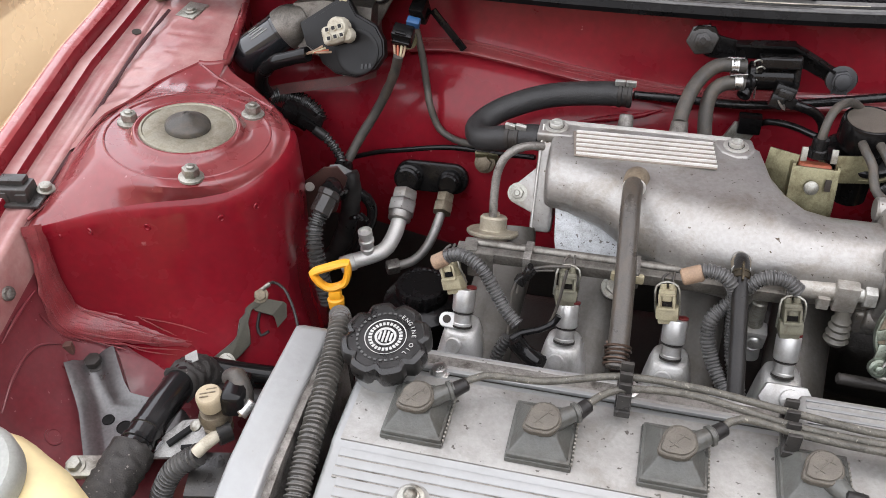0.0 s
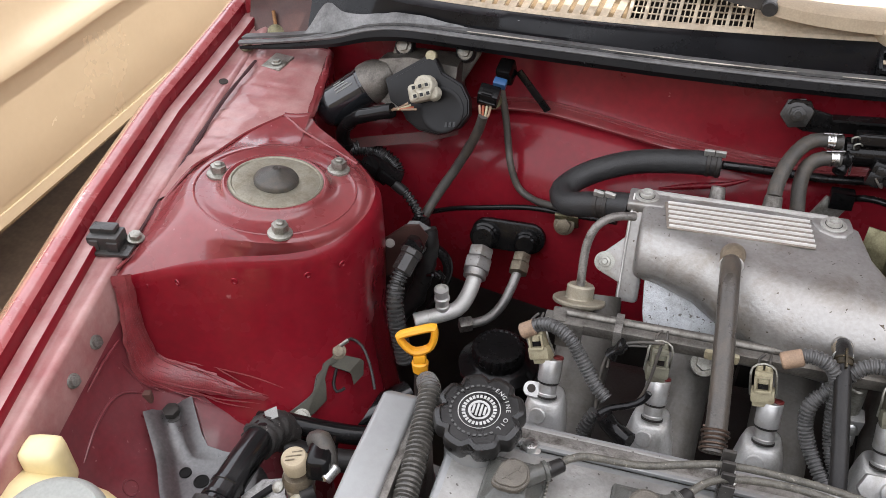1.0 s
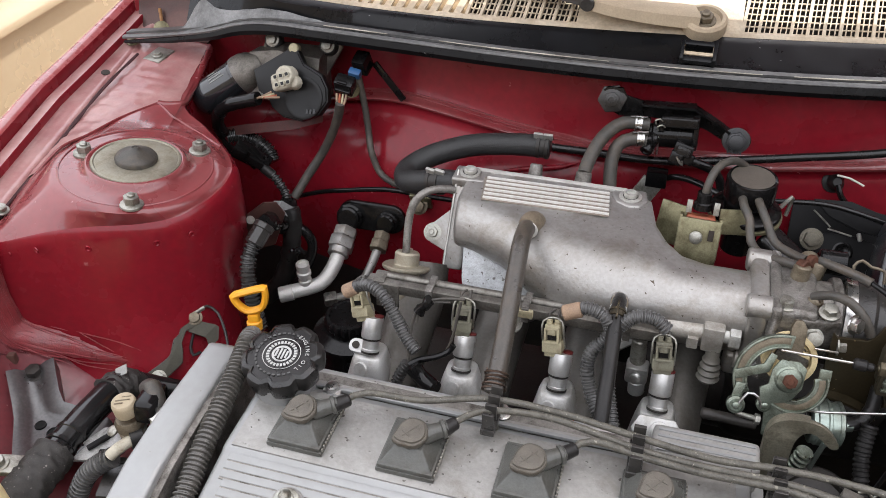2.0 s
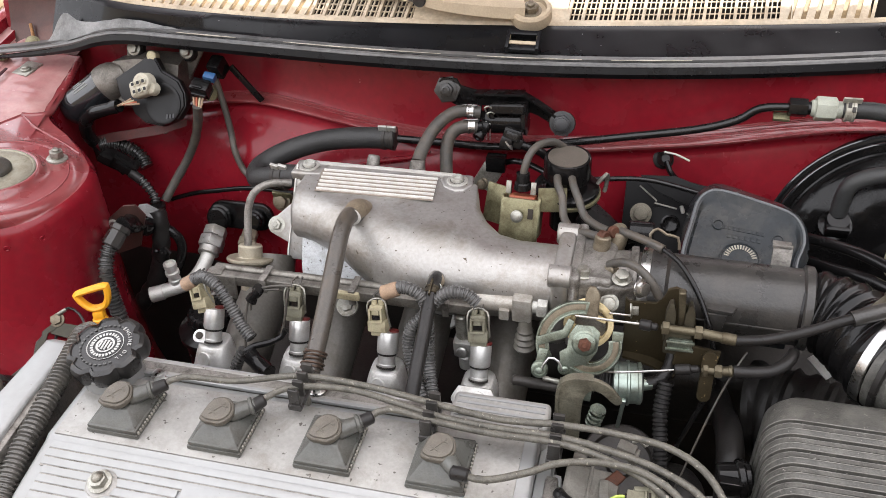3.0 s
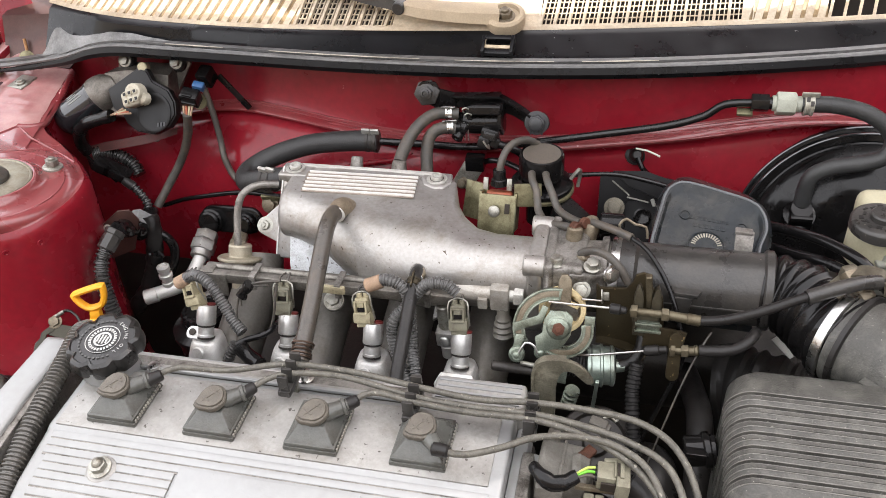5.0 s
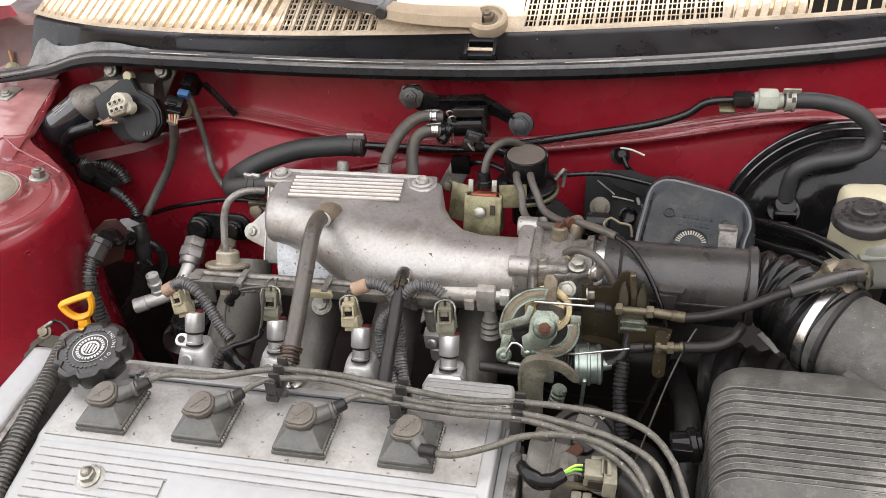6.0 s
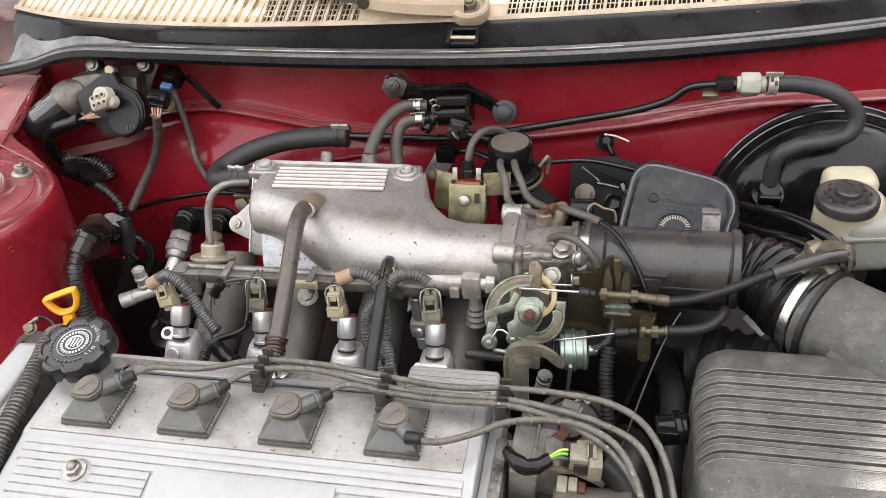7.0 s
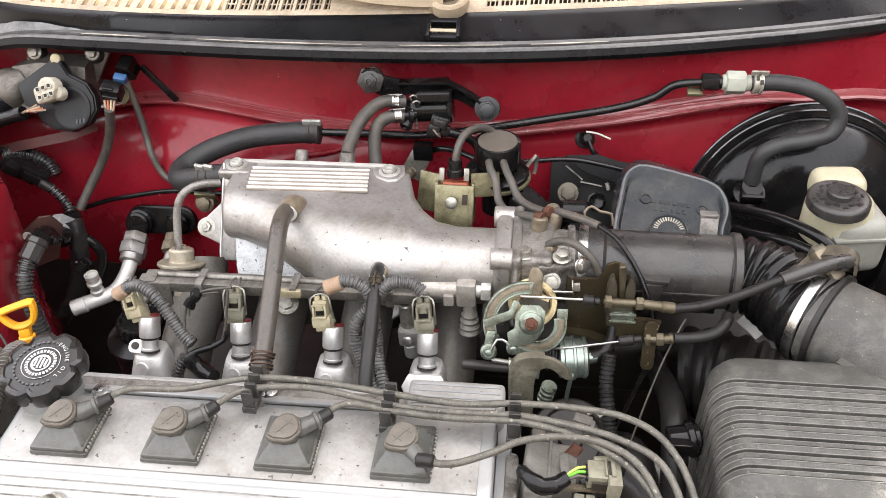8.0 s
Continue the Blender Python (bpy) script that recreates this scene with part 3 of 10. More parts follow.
# dark maroon strip paints the overlapping lip's shadow along the joint
SEAM_SHADE = mat("painted_seam_shade", (0.030, 0.004, 0.006), 0.6, var=0.4, scale=60, dust=(0.12, 0.05, 0.05), dust_amt=0.2)
part("seam_shade_strip", sweep(spline([V(-0.5485, 0.8126, 0.8415), V(-0.5500, 0.7346, 0.8300), V(-0.5420, 0.6312, 0.8135), V(-0.5345, 0.5499, 0.8025), V(-0.5300, 0.5015, 0.7960), V(-0.5255, 0.4596, 0.7905)], 0.006), [(-0.0022, -0.0014), (0.0022, -0.0014), (0.0028, 0.0002), (0.0, 0.0016), (-0.0028, 0.0002)], scale=lambda f: 0.8 + 0.35 * noise.noise(V(f * 14, 4, 0))), SEAM_SHADE, car_body, "dark strip for the lip's shadow along the rail seam")
part("inner_rail", fender_part(0, 8), RED_SHELF, car_body, smooth=50)
part("flange_wall", fender_part(7, 10), RED, car_body, "dark red side of the fender flange", smooth=40)
part("fender_flange", fender_part(9, 13), RED_SHELF, car_body, "dusty pink-red bolting flange of the fender", smooth=40)
part("fender_lip", fender_part(12, 15), RED, car_body, "dark red turned-down fender edge", smooth=40)
part("fender", fender_part(14, 24), RED_OUT, car_body, "glossy red front fender, lightened for sky sheen", smooth=60)


def apron():
    """The inner wing in front of the strut tower, falling towards the bay."""
    rows = []
    for k in range(30):
        y = -0.05 + 0.0195 * k
        x0, z0 = rail_x(y), rail_z(y)
        up = 0.03 * max(0, (y - 0.40) / 0.1) ** 1.5
        n = 0.003 * noise.noise(V(0, y * 12, 0))
        rows.append([V(x0 - 0.001, y, z0 - 0.03), V(x0 + 0.004, y, z0 - 0.065), V(x0 + 0.010, y, 0.705 + up * 0.4), V(x0 + 0.024, y, 0.672 + up * 0.7 + n), V(x0 + 0.05, y, 0.645 + up + n), V(x0 + 0.085, y, 0.636 + up * 0.7 + n), V(x0 + 0.125, y, 0.632 + up * 0.2),
                     V(x0 + 0.165, y, 0.610), V(x0 + 0.185, y, 0.58), V(x0 + 0.20, y, 0.45), V(x0 + 0.21, y, 0.25)])
    return loft(rows, cap=False, close=False)


part("inner_wing", apron(), RED_WING, car_body, "dusty dark red inner wing", smooth=60)
for pts in (((-0.491, 0.345, 0.703), (-0.4985, 0.374, 0.7105), (-0.5035, 0.402, 0.711), (-0.5035, 0.421, 0.704), (-0.498, 0.436, 0.690)), ((-0.5065, 0.388, 0.739), (-0.5115, 0.418, 0.742), (-0.5165, 0.450, 0.741)), ((-0.5125, 0.440, 0.723), (-0.504, 0.443, 0.697), (-0.492, 0.452, 0.678))):
    part("pressed_fold", tube(pts, 0.0016, 10, 0.006, lambda f: 0.35 + 0.65 * math.sin(math.pi * min(1, max(0, f)))), RED_WING, car_body)
part("drain_hole", lathe((-0.4685, 0.360, 0.6585), (0.71, 0.13, 0.69), [(0.0085, -0.001), (0.0082, 0.0012), (0.0066, 0.0012), (0.0060, 0.0003), (0.0005, 0.0002)], 24), RED_WING, car_body)
# sealer smeared round the foot of the tower
SEAL_UP = spline([V(-0.504, 0.476, 0.800), V(-0.5065, 0.4755, 0.770), V(-0.508, 0.475, 0.735), V(-0.505, 0.4755, 0.714), V(-0.502, 0.476, 0.701), V(-0.484, 0.480, 0.691), V(-0.461, 0.484, 0.685), V(-0.439, 0.485, 0.680), V(-0.412, 0.486, 0.674), V(-0.390, 0.487, 0.668)], 0.003)
SEAL_LOW = spline([V(-0.5215, 0.470, 0.798), V(-0.5195, 0.465, 0.770), V(-0.516, 0.455, 0.742), V(-0.509, 0.446, 0.712), V(-0.502, 0.446, 0.694), V(-0.493, 0.454, 0.680), V(-0.479, 0.461, 0.669), V(-0.463, 0.467, 0.662), V(-0.443, 0.469, 0.657), V(-0.410, 0.476, 0.654)], 0.002)


def sealer_at(f, v):
    a = SEAL_UP[min(len(SEAL_UP) - 1, int(f * (len(SEAL_UP) - 1)))]
    b = SEAL_LOW[min(len(SEAL_LOW) - 1, int(f * (len(SEAL_LOW) - 1)))]
    return a.lerp(b, v)


def sealer_patch():
    rows = []
    for i in range(61):
        f = i / 60
        row = []
        w = max(0.0, f - 0.62) / 0.38
        e0 = 0.10 * noise.noise(V(f * 13, 1.0, 0)) + 0.30 * w + 0.20 * w * noise.noise(V(f * 70, 2, 0))
        e1 = 1.0 + 0.14 * noise.noise(V(f * 15, 5.0, 0)) - 0.45 * w + 0.25 * w * noise.noise(V(f * 60, 8, 0))
        for k in range(9):
            v = e0 + (e1 - e0) * k / 8
            lift = 0.0004 + 0.0024 * math.sin(math.pi * k / 8) + 0.0008 * noise.noise(V(f * 4, v * 30, 2))
            lift *= min(1.0, 10 * f + 0.1, 6 * (1 - f) + 0.02)
            row.append(sealer_at(f, v) + V(0.45, -0.65, 0.62) * lift)
        rows.append(row)
    return loft(rows, cap=False, close=False)


part("sealer_patch", sealer_patch(), SEALER, car_body, "brush-smeared dusty red seam sealer", smooth=60)


def sealer_streak(j):
    rng = random.Random(j)
    f0 = rng.uniform(0.0, 0.72)
    f1 = min(1.0, f0 + rng.uniform(0.2, 0.45))
    v0 = rng.uniform(-0.2, 1.1)
    dv = rng.uniform(-0.3, 0.3)
    line = [sealer_at(f0 + (f1 - f0) * k / 30, v0 + dv * k / 30) + V(0.45, -0.65, 0.62) * 0.0022 for k in range(31)]
    return sweep(line, circle(0.0006, 6), scale=lambda f: min(1.0, 0.2 + 4 * f, 0.2 + 4 * (1 - f)))


for j in range(34):
    part("sealer_streak", sealer_streak(j), SEALER, car_body)

# right-hand inner wing and under-bay, closing the place; near-black stands in for shade
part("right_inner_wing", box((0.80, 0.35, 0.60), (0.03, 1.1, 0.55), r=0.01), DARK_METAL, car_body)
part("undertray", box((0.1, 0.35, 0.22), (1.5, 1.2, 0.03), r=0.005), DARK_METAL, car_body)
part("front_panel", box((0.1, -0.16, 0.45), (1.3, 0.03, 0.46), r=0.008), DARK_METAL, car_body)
for y, z in ((0.4215, 0.7650), (0.3794, 0.7620)):
    part("bolt", hexnut(V(rail_x(y) + 0.002, y, z), (0.95, -0.1, 0.3), 0.0048, 0.004), ALU_DIRTY, car_body)
part("rail_hole", lathe((-0.5690, 0.771, 0.8326), (0.2, -0.1, 1), [(0.0052, 0), (0.0052, 0.0008), (0.0005, 0.0009)], 20), COWL_DARK, car_body, "dark round hole")
part("bolt", hexnut((-0.572, 0.839, 0.842), (0, 0, 1), 0.006, 0.006), ZINC, car_body)
for p in ((-0.498, 0.493, 0.778), (-0.468, 0.497, 0.785), (-0.418, 0.508, 0.79), (-0.362, 0.532, 0.790), (-0.342, 0.558, 0.786)):
    d = (V(*p) - TC)
    d.z = 0
    part("weld_spot", lathe(V(*p) + d.normalized() * 0.006, d, [(0.0036, 0), (0.0034, 0.0012), (0.002, 0.0012), (0.0014, 0.0004)], 14), RED, car_body)


# ---- cowl: weather strip, black band, grille, glass ----
SEAL_PTS = [(-0.575, 0.828, 0.848), (-0.506, 0.826, 0.859), (-0.448, 0.824, 0.871), (-0.406, 0.822, 0.884), (-0.36, 0.816, 0.892), (-0.28, 0.803, 0.896), (-0.18, 0.795, 0.897), (-0.06, 0.789, 0.897), (0.08, 0.789, 0.897), (0.2, 0.797, 0.897),
            (0.32, 0.815, 0.897), (0.43, 0.840, 0.897), (0.54, 0.872, 0.897), (0.70, 0.93, 0.897), (0.82, 0.98, 0.897)]
LIP_M = mat("chalky_rubber_lip", (0.075, 0.075, 0.075), 0.30, var=0.5, scale=16, dust=(0.28, 0.27, 0.255), dust_amt=0.36, dust_scale=14, dirt=(0.015, 0.015, 0.015, 0.6, 12))
LIP_EDGE = mat("pale_rubber_edge", (0.50, 0.46, 0.38), 0.45, var=0.3, scale=40, dirt=(0.05, 0.045, 0.04, 0.8, 22))
weather_strip = thing("weather_strip", (0.1, 0.79, 0.89), "black rubber bonnet weather strip along the cowl", "weather strip", kind="structure")
_seal = spline([V(*p) for p in SEAL_PTS], 0.01)
part("bulb", sweep(_seal, [(-0.004, -0.006), (0.004, -0.006), (0.0065, 0), (0.004, 0.006), (-0.004, 0.006), (-0.0065, 0)], scale=lambda f: min(1.0, 0.30 + 6.0 * f)), SEAL_M, weather_strip)
part("front_lip", sweep([p + V(0, 0.0005, 0.0070) for p in _seal], [(-0.0034, -0.0022), (0.0034, -0.0022), (0.0040, 0.0), (0.0022, 0.0016), (-0.0022, 0.0016), (-0.0040, 0.0)]), LIP_M, weather_strip, "chalky rubber lip")
part("lip", sweep([p + V(0, 0.0130, 0.0085) for p in _seal], [(-0.0062, -0.0012), (0.0060, -0.001), (0.0060, 0.0008), (-0.0062, 0.0016)]), LIP_M, weather_strip, "dusty worn rubber lip")
for x0, x1 in ((-0.30, -0.21), (-0.16, 0.035), (0.062, 0.19), (0.21, 0.30)):
    part("lip_edge", sweep([p + V(0, 0.0064, 0.0098) for p in _seal if x0 < p.x < x1], circle(0.0008, 8), scale=lambda f: 0.5 + 0.5 * math.sin(math.pi * f) + 0.2 * noise.noise(V(f * 30, 2, 0))), LIP_EDGE, weather_strip, "pale broken lip edge")


def soft_table(x, xs, vs):
    return sum(lerp_table(x + d, xs, vs) for d in (-0.05, -0.03, -0.01, 0.01, 0.03, 0.05)) / 6


def band_rows(x):
    """The black band behind the strip, rising to the grille."""
    ys = soft_table(x, [p[0] for p in SEAL_PTS], [p[1] for p in SEAL_PTS])
    zs = lerp_table(x, [p[0] for p in SEAL_PTS], [p[2] for p in SEAL_PTS])
    yt = soft_table(x, (-0.55, -0.50, -0.41, -0.325, -0.207, -0.10, 0.02, 0.155, 0.28, 0.395, 0.495, 0.7, 0.82), (0.918, 0.891, 0.8565, 0.841, 0.831, 0.8305, 0.8375, 0.8510, 0.8690, 0.8885, 0.908, 0.955, 0.985))
    zt = soft_table(x, (-0.60, 0.8), (0.918, 0.919))
    return [V(x, ys + 0.006, zs + 0.002), V(x, ys + 0.012, zs + 0.006), V(x, ys + 0.022, zs + 0.008), V(x, yt - 0.008, zt - 0.003), V(x, yt, zt), V(x, yt + 0.004, zt), V(x, yt + 0.010, zt - 0.006)]


cowl_panel = thing("cowl_panel", (0.1, 0.85, 0.92), "black cowl panel with sun-bleached beige air grille below the windscreen", "cowl panel", kind="structure")
part("front_band", sheet([-0.492 + 0.01 * k for k in range(130)], band_rows, -0.003), SEAL_M, cowl_panel, "black plastic band with scuffs", smooth=50)


def band_top(x):
    return band_rows(x)[4]


def grille_rows(x):
    p = band_top(x)
    return [p + V(0, 0.002, 0.001), p + V(0, 0.0045, 0.003), p + V(0, 0.0065, 0.0035)]


part("front_rail", sheet([-0.500 + 0.01 * k for k in range(128)], grille_rows, -0.003), COWL, cowl_panel, smooth=50)
SLOPE = 0.50                      # how steeply the grille rises to the glass
part("rear_rail", sheet([-0.49 + 0.01 * k for k in range(127)], lambda x: [band_top(x) + V(0, 0.060, 0.005 + 0.052 * SLOPE), band_top(x) + V(0, 0.064, 0.008 + 0.052 * SLOPE), band_top(x) + V(0, 0.072, 0.008 + 0.052 * SLOPE)], -0.003), COWL, cowl_panel, smooth=50)
# trough floor, its shade under the grille painted near-black
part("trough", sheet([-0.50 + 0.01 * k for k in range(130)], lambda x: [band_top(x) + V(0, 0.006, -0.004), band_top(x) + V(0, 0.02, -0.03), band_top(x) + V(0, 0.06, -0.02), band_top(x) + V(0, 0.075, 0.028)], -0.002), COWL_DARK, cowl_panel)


def plate(x0, x1, y0=0.0055, y1=0.062, dz=0.0, thick=-0.003):
    n = max(2, int((x1 - x0) / 0.01))
    xs = [x0 + (x1 - x0) * k / n for k in range(n + 1)]
    return sheet(xs, lambda x: [band_top(x) + V(0, y, 0.004 + dz + SLOPE * (y - 0.008)) for y in (y0, (y0 + y1) / 2, y1)], thick)


part("blank_panel", plate(-0.0125, 0.156), COWL, cowl_panel, "bleached plain panel under the wiper spindle")


def rib(x, tall, w, lean=0.004):
    a, b = band_top(x) + V(0, 0.0055, 0.001), band_top(x) + V(lean, 0.062, 0.002 + 0.054 * SLOPE)
    return loft([[a + V(-w, 0, 0), a + V(w, 0, 0), a + V(w, 0, tall), a + V(-w, 0, tall)], [b + V(-w, 0, 0), b + V(w, 0, 0), b + V(w, 0, tall), b + V(-w, 0, tall)]])


# brown base stands in for the shadow between the slats
LOUVRE_BACK = mat("louvre_shadow_brown", (0.24, 0.155, 0.065), 0.55, var=0.35, scale=30, dust=(0.42, 0.33, 0.2), dust_amt=0.3, dust_scale=20, dirt=(0.07, 0.045, 0.025, 0.7, 25))
for x0, x1 in ((-0.495, -0.132), (0.380, 0.470)):
    part("closed_strip", plate(x0, x1, 0.012, 0.062, -0.0045), LOUVRE_BACK, cowl_panel, "brown strip painted as the shadow between the louvres")
    k = 0
    while x0 + 0.0135 * k < x1:
        part("louvre", rib(x0 + 0.0135 * k, 0.0040 + 0.0008 * math.sin(5.0 * k), 0.0040, 0.013), COWL, cowl_panel)
        k += 1
for x0, x1, bars in ((-0.132, -0.0130, 7), (0.157, 0.380, 7), (0.470, 0.760, 0)):
    k = 0
    while x0 + 0.0158 * k < x1:
        part("rib", rib(x0 + 0.0158 * k, 0.0052, 0.0017, 0.004 if bars else 0.012), COWL, cowl_panel)
        for q in (0.0053, 0.0106) if bars else ():
            part("thin_rib", rib(x0 + 0.0158 * k + q, 0.0026, 0.0006), COWL, cowl_panel)
        k += 1
    for j in range(bars):
        part("cross_bar", plate(x0, x1, 0.0100 + 0.0075 * j, 0.0112 + 0.0075 * j, -0.0010, -0.0012), COWL, cowl_panel)
clip = part("clip", join(box((0.1005, 0.8135, 0.917), (0.004, 0.024, 0.012), rot(30), 0.0015), box((0.1325, 0.8135, 0.917), (0.004, 0.024, 0.012), rot(30), 0.0015), box((0.1165, 0.8215, 0.9215), (0.034, 0.006, 0.010), rot(30), 0.0015), box((0.1165, 0.8075, 0.9125), (0.034, 0.008, 0.006), rot(30), 0.0015)), SEAL_M, cowl_panel, "small black retaining clip")
part("slot", join(box((0.1165, 0.8105, 0.9170), (0.030, 0.0040, 0.0040), rot(30), 0.0010), box((0.1010, 0.8150, 0.9210), (0.0035, 0.0090, 0.0035), rot(30), 0.0010), box((0.1320, 0.8150, 0.9210), (0.0035, 0.0090, 0.0035), rot(30), 0.0010)), COWL, clip, "pale worn slot edge")


def windscreen_rows(x):
    p = band_top(x)
    return [p + V(0, 0.072, 0.034), p + V(0, 0.20, 0.105), p + V(0, 0.50, 0.28), p + V(0, 0.80, 0.43)]


HINGE_GLINT = mat("hinge_glint_pink", (0.42, 0.25, 0.23), 0.5, var=0.3, scale=80)
RUSTY_ROD = mat("rusty_spring_steel", (0.30, 0.15, 0.06), 0.5, metal=0.4, var=0.35, scale=90)
windscreen = thing("windscreen", (0.1, 0.93, 0.94), "dark tinted windscreen with black rubber lower edge", "windscreen", kind="structure")
# glass carried past the left corner, out of view, to block the sun
part("glass", sheet([-0.65 + 0.05 * k for k in range(30)], windscreen_rows, -0.005), GLASS, windscreen, smooth=60)
part("lower_moulding", sheet([-0.46 + 0.02 * k for k in range(62)], lambda x: [band_top(x) + V(0, 0.070, 0.035), band_top(x) + V(0, 0.076, 0.041), band_top(x) + V(0, 0.088, 0.048)], -0.003), RUBBER, windscreen)

# corner of the cowl on the passenger side: rubber flap and hinge
bonnet_hinge = thing("metal_hinge", (-0.555, 0.90, 0.85), "dark red bonnet hinge with a rusty spring rod", "hinge")
part("hinge_plate", slab([(-0.030, -0.022), (0.016, -0.030), (0.024, -0.006), (0.018, 0.016), (0.026, 0.028), (0.020, 0.046), (-0.012, 0.050), (-0.026, 0.020)], 0.004, frame_of(V(-0.585, 0.925, 0.868), (0.55, -0.78, 0.30)), 0.0012), RED, bonnet_hinge)
# pale pink tube added as the highlight along the hinge plate
part("plate_edge", tube([(-0.5630, 0.938, 0.880), (-0.5640, 0.929, 0.872), (-0.5680, 0.921, 0.866), (-0.5760, 0.919, 0.862), (-0.5745, 0.913, 0.853), (-0.5640, 0.913, 0.848), (-0.5580, 0.907, 0.838)], 0.0014, 8), HINGE_GLINT, bonnet_hinge, "pale highlight line on the plate edge")
part("spring_rod", tube([(-0.5640, 0.898, 0.866), (-0.5610, 0.893, 0.856), (-0.5570, 0.886, 0.846)], 0.0022, 8), RUSTY_ROD, bonnet_hinge, "rusty spring rod")
part("hinge_bolt", hexnut((-0.5560, 0.882, 0.846), (0.4, -0.6, 0.7), 0.0072, 0.006), ZINC, bonnet_hinge)
# dark colour carries the shade of the hinge cavity
part("cowl_corner", sheet([-0.596 + 0.0127 * k for k in range(10)], lambda x: [V(x, 0.868, 0.838), V(x, 0.892, 0.844), V(x, 0.925 + 0.20 * (x + 0.48), 0.866), V(x, 0.934 + 0.20 * (x + 0.48), 0.892), V(x, 0.965, 0.902), V(x, 1.02, 0.905)], -0.002), PRESSED_RED, car_body, "dark red cowl corner, cavity shade painted in", smooth=50)
FLAP_M = mat("chalky_flap_rubber", (0.13, 0.132, 0.132), 0.36, var=0.5, scale=30, dust=(0.36, 0.36, 0.35), dust_amt=0.5, dust_scale=28, dirt=(0.02, 0.02, 0.02, 0.7, 18), grain=0.6)
FLAP_LOW = [V(-0.500, 0.832, 0.867), V(-0.478, 0.831, 0.871), V(-0.448, 0.830, 0.880), V(-0.412, 0.829, 0.891), V(-0.380, 0.826, 0.898), V(-0.340, 0.820, 0.900), V(-0.290, 0.813, 0.902)]
FLAP_UP = [V(-0.492, 0.842, 0.873), V(-0.466, 0.848, 0.905), V(-0.444, 0.842, 0.899), V(-0.412, 0.838, 0.901), V(-0.380, 0.832, 0.909), V(-0.345, 0.828, 0.910), V(-0.290, 0.820, 0.905)]
_fl, _fu = spline(FLAP_LOW, 0.006), spline(FLAP_UP, 0.003)
part("end_flap", solid(loft([[p.lerp(_fu[min(len(_fu) - 1, int(round(i * (len(_fu) - 1) / (len(_fl) - 1))))], v) + V(0, -0.0015 * noise.noise(p * 60 + V(0, 0, v * 3)), 0.0015 * noise.noise(p * 45 + V(v * 4, 0, 0))) for v in (0, 0.35, 0.7, 1)] for i, p in enumerate(_fl)], cap=False, close=False), -0.0015), FLAP_M, weather_strip, "creased chalky end flap", smooth=50)

# ---- neighbouring car ----
parked_car = thing("parked_car", (-1.4, 1.5, 0.0), "champagne beige parked car alongside, its lower body side", "car")


def parked_rows(y):
    dx = -0.03 * max(0, y - 1.2)
    e = min(1.0, max(0.0, (y + 0.95) / 0.35), max(0.0, (3.75 - y) / 0.35)) ** 0.5     # rounded nose and tail
    dx -= 0.30 * (1 - e)
    top = lerp_table(y, (-0.95, -0.5, 0.4, 1.0, 2.6, 3.2, 3.75), (0.70, 0.88, 0.98, 1.0, 1.0, 0.98, 0.75))
    side = [V(-1.40 + dx, y, 0.22), V(-1.335 + dx, y, 0.30), V(-1.325 + dx, y, 0.33), V(-1.318 + dx, y, 0.42), V(-1.322 + dx, y, 0.545), V(-1.302 + dx, y, 0.555), V(-1.300 + dx, y, 0.575), V(-1.312 + dx, y, 0.59), V(-1.315 + dx, y, 0.66),
            V(-1.33 + dx, y, top - 0.14), V(-1.39 + dx, y, top - 0.05), V(-1.60 + dx, y, top)]
    far = [V(-4.35 - q.x, y, q.z) for q in reversed(side)]
    return side + far


part("body", loft([parked_rows(-0.95 + 0.1 * k) for k in range(48)]), BEIGE_CAR, parked_car, smooth=50)
part("cabin", loft([[V(-1.42 - a, y, 0.96), V(-1.42 - a - b, y, z), V(-2.93 + a + b, y, z), V(-2.93 + a, y, 0.96)] for y, a, b, z in ((0.45, 0.06, 0.02, 1.0), (0.75, 0.03, 0.10, 1.20), (1.15, 0.02, 0.17, 1.40), (1.7, 0.02, 0.18, 1.43), (2.3, 0.02, 0.18, 1.41), (2.75, 0.03, 0.12, 1.24), (3.1, 0.06, 0.03, 1.02))]), GLASS, parked_car, "dark glazed cabin")
part("roof", loft([[V(-1.60 - a, y, z), V(-1.66 - a, y, z + 0.03), V(-2.69 + a, y, z + 0.03), V(-2.75 + a, y, z)] for y, a, z in ((1.08, 0.06, 1.385), (1.3, 0.01, 1.42), (1.8, 0.0, 1.432), (2.3, 0.01, 1.415), (2.42, 0.05, 1.38))]), BEIGE_CAR, parked_car)
part("sill_trim", sweep([V(-1.338 - 0.03 * max(0, y - 1.2), y, 0.296) for y in [-0.3 + 0.2 * k for k in range(18)]], [(-0.012, -0.012), (0.012, -0.012), (0.012, 0.008), (-0.012, 0.012)]), BEIGE_CAR, parked_car)
part("underbody", box((-2.18, 1.4, 0.25), (1.3, 3.9, 0.08), None, 0.02), DARK_METAL, parked_car)
for y in (-0.15, 2.95):
    for x, d in ((-1.345 - 0.03 * max(0, y - 1.2), 1), (-3.03, -1)):
        wheel = part("wheel", lathe((x - 0.19 * d, y, 0.30), (d, 0, 0), [(0.20, 0), (0.29, 0.01), (0.30, 0.05), (0.30, 0.15), (0.29, 0.19), (0.20, 0.20)], 40), RUBBER, parked_car, "black tyre")
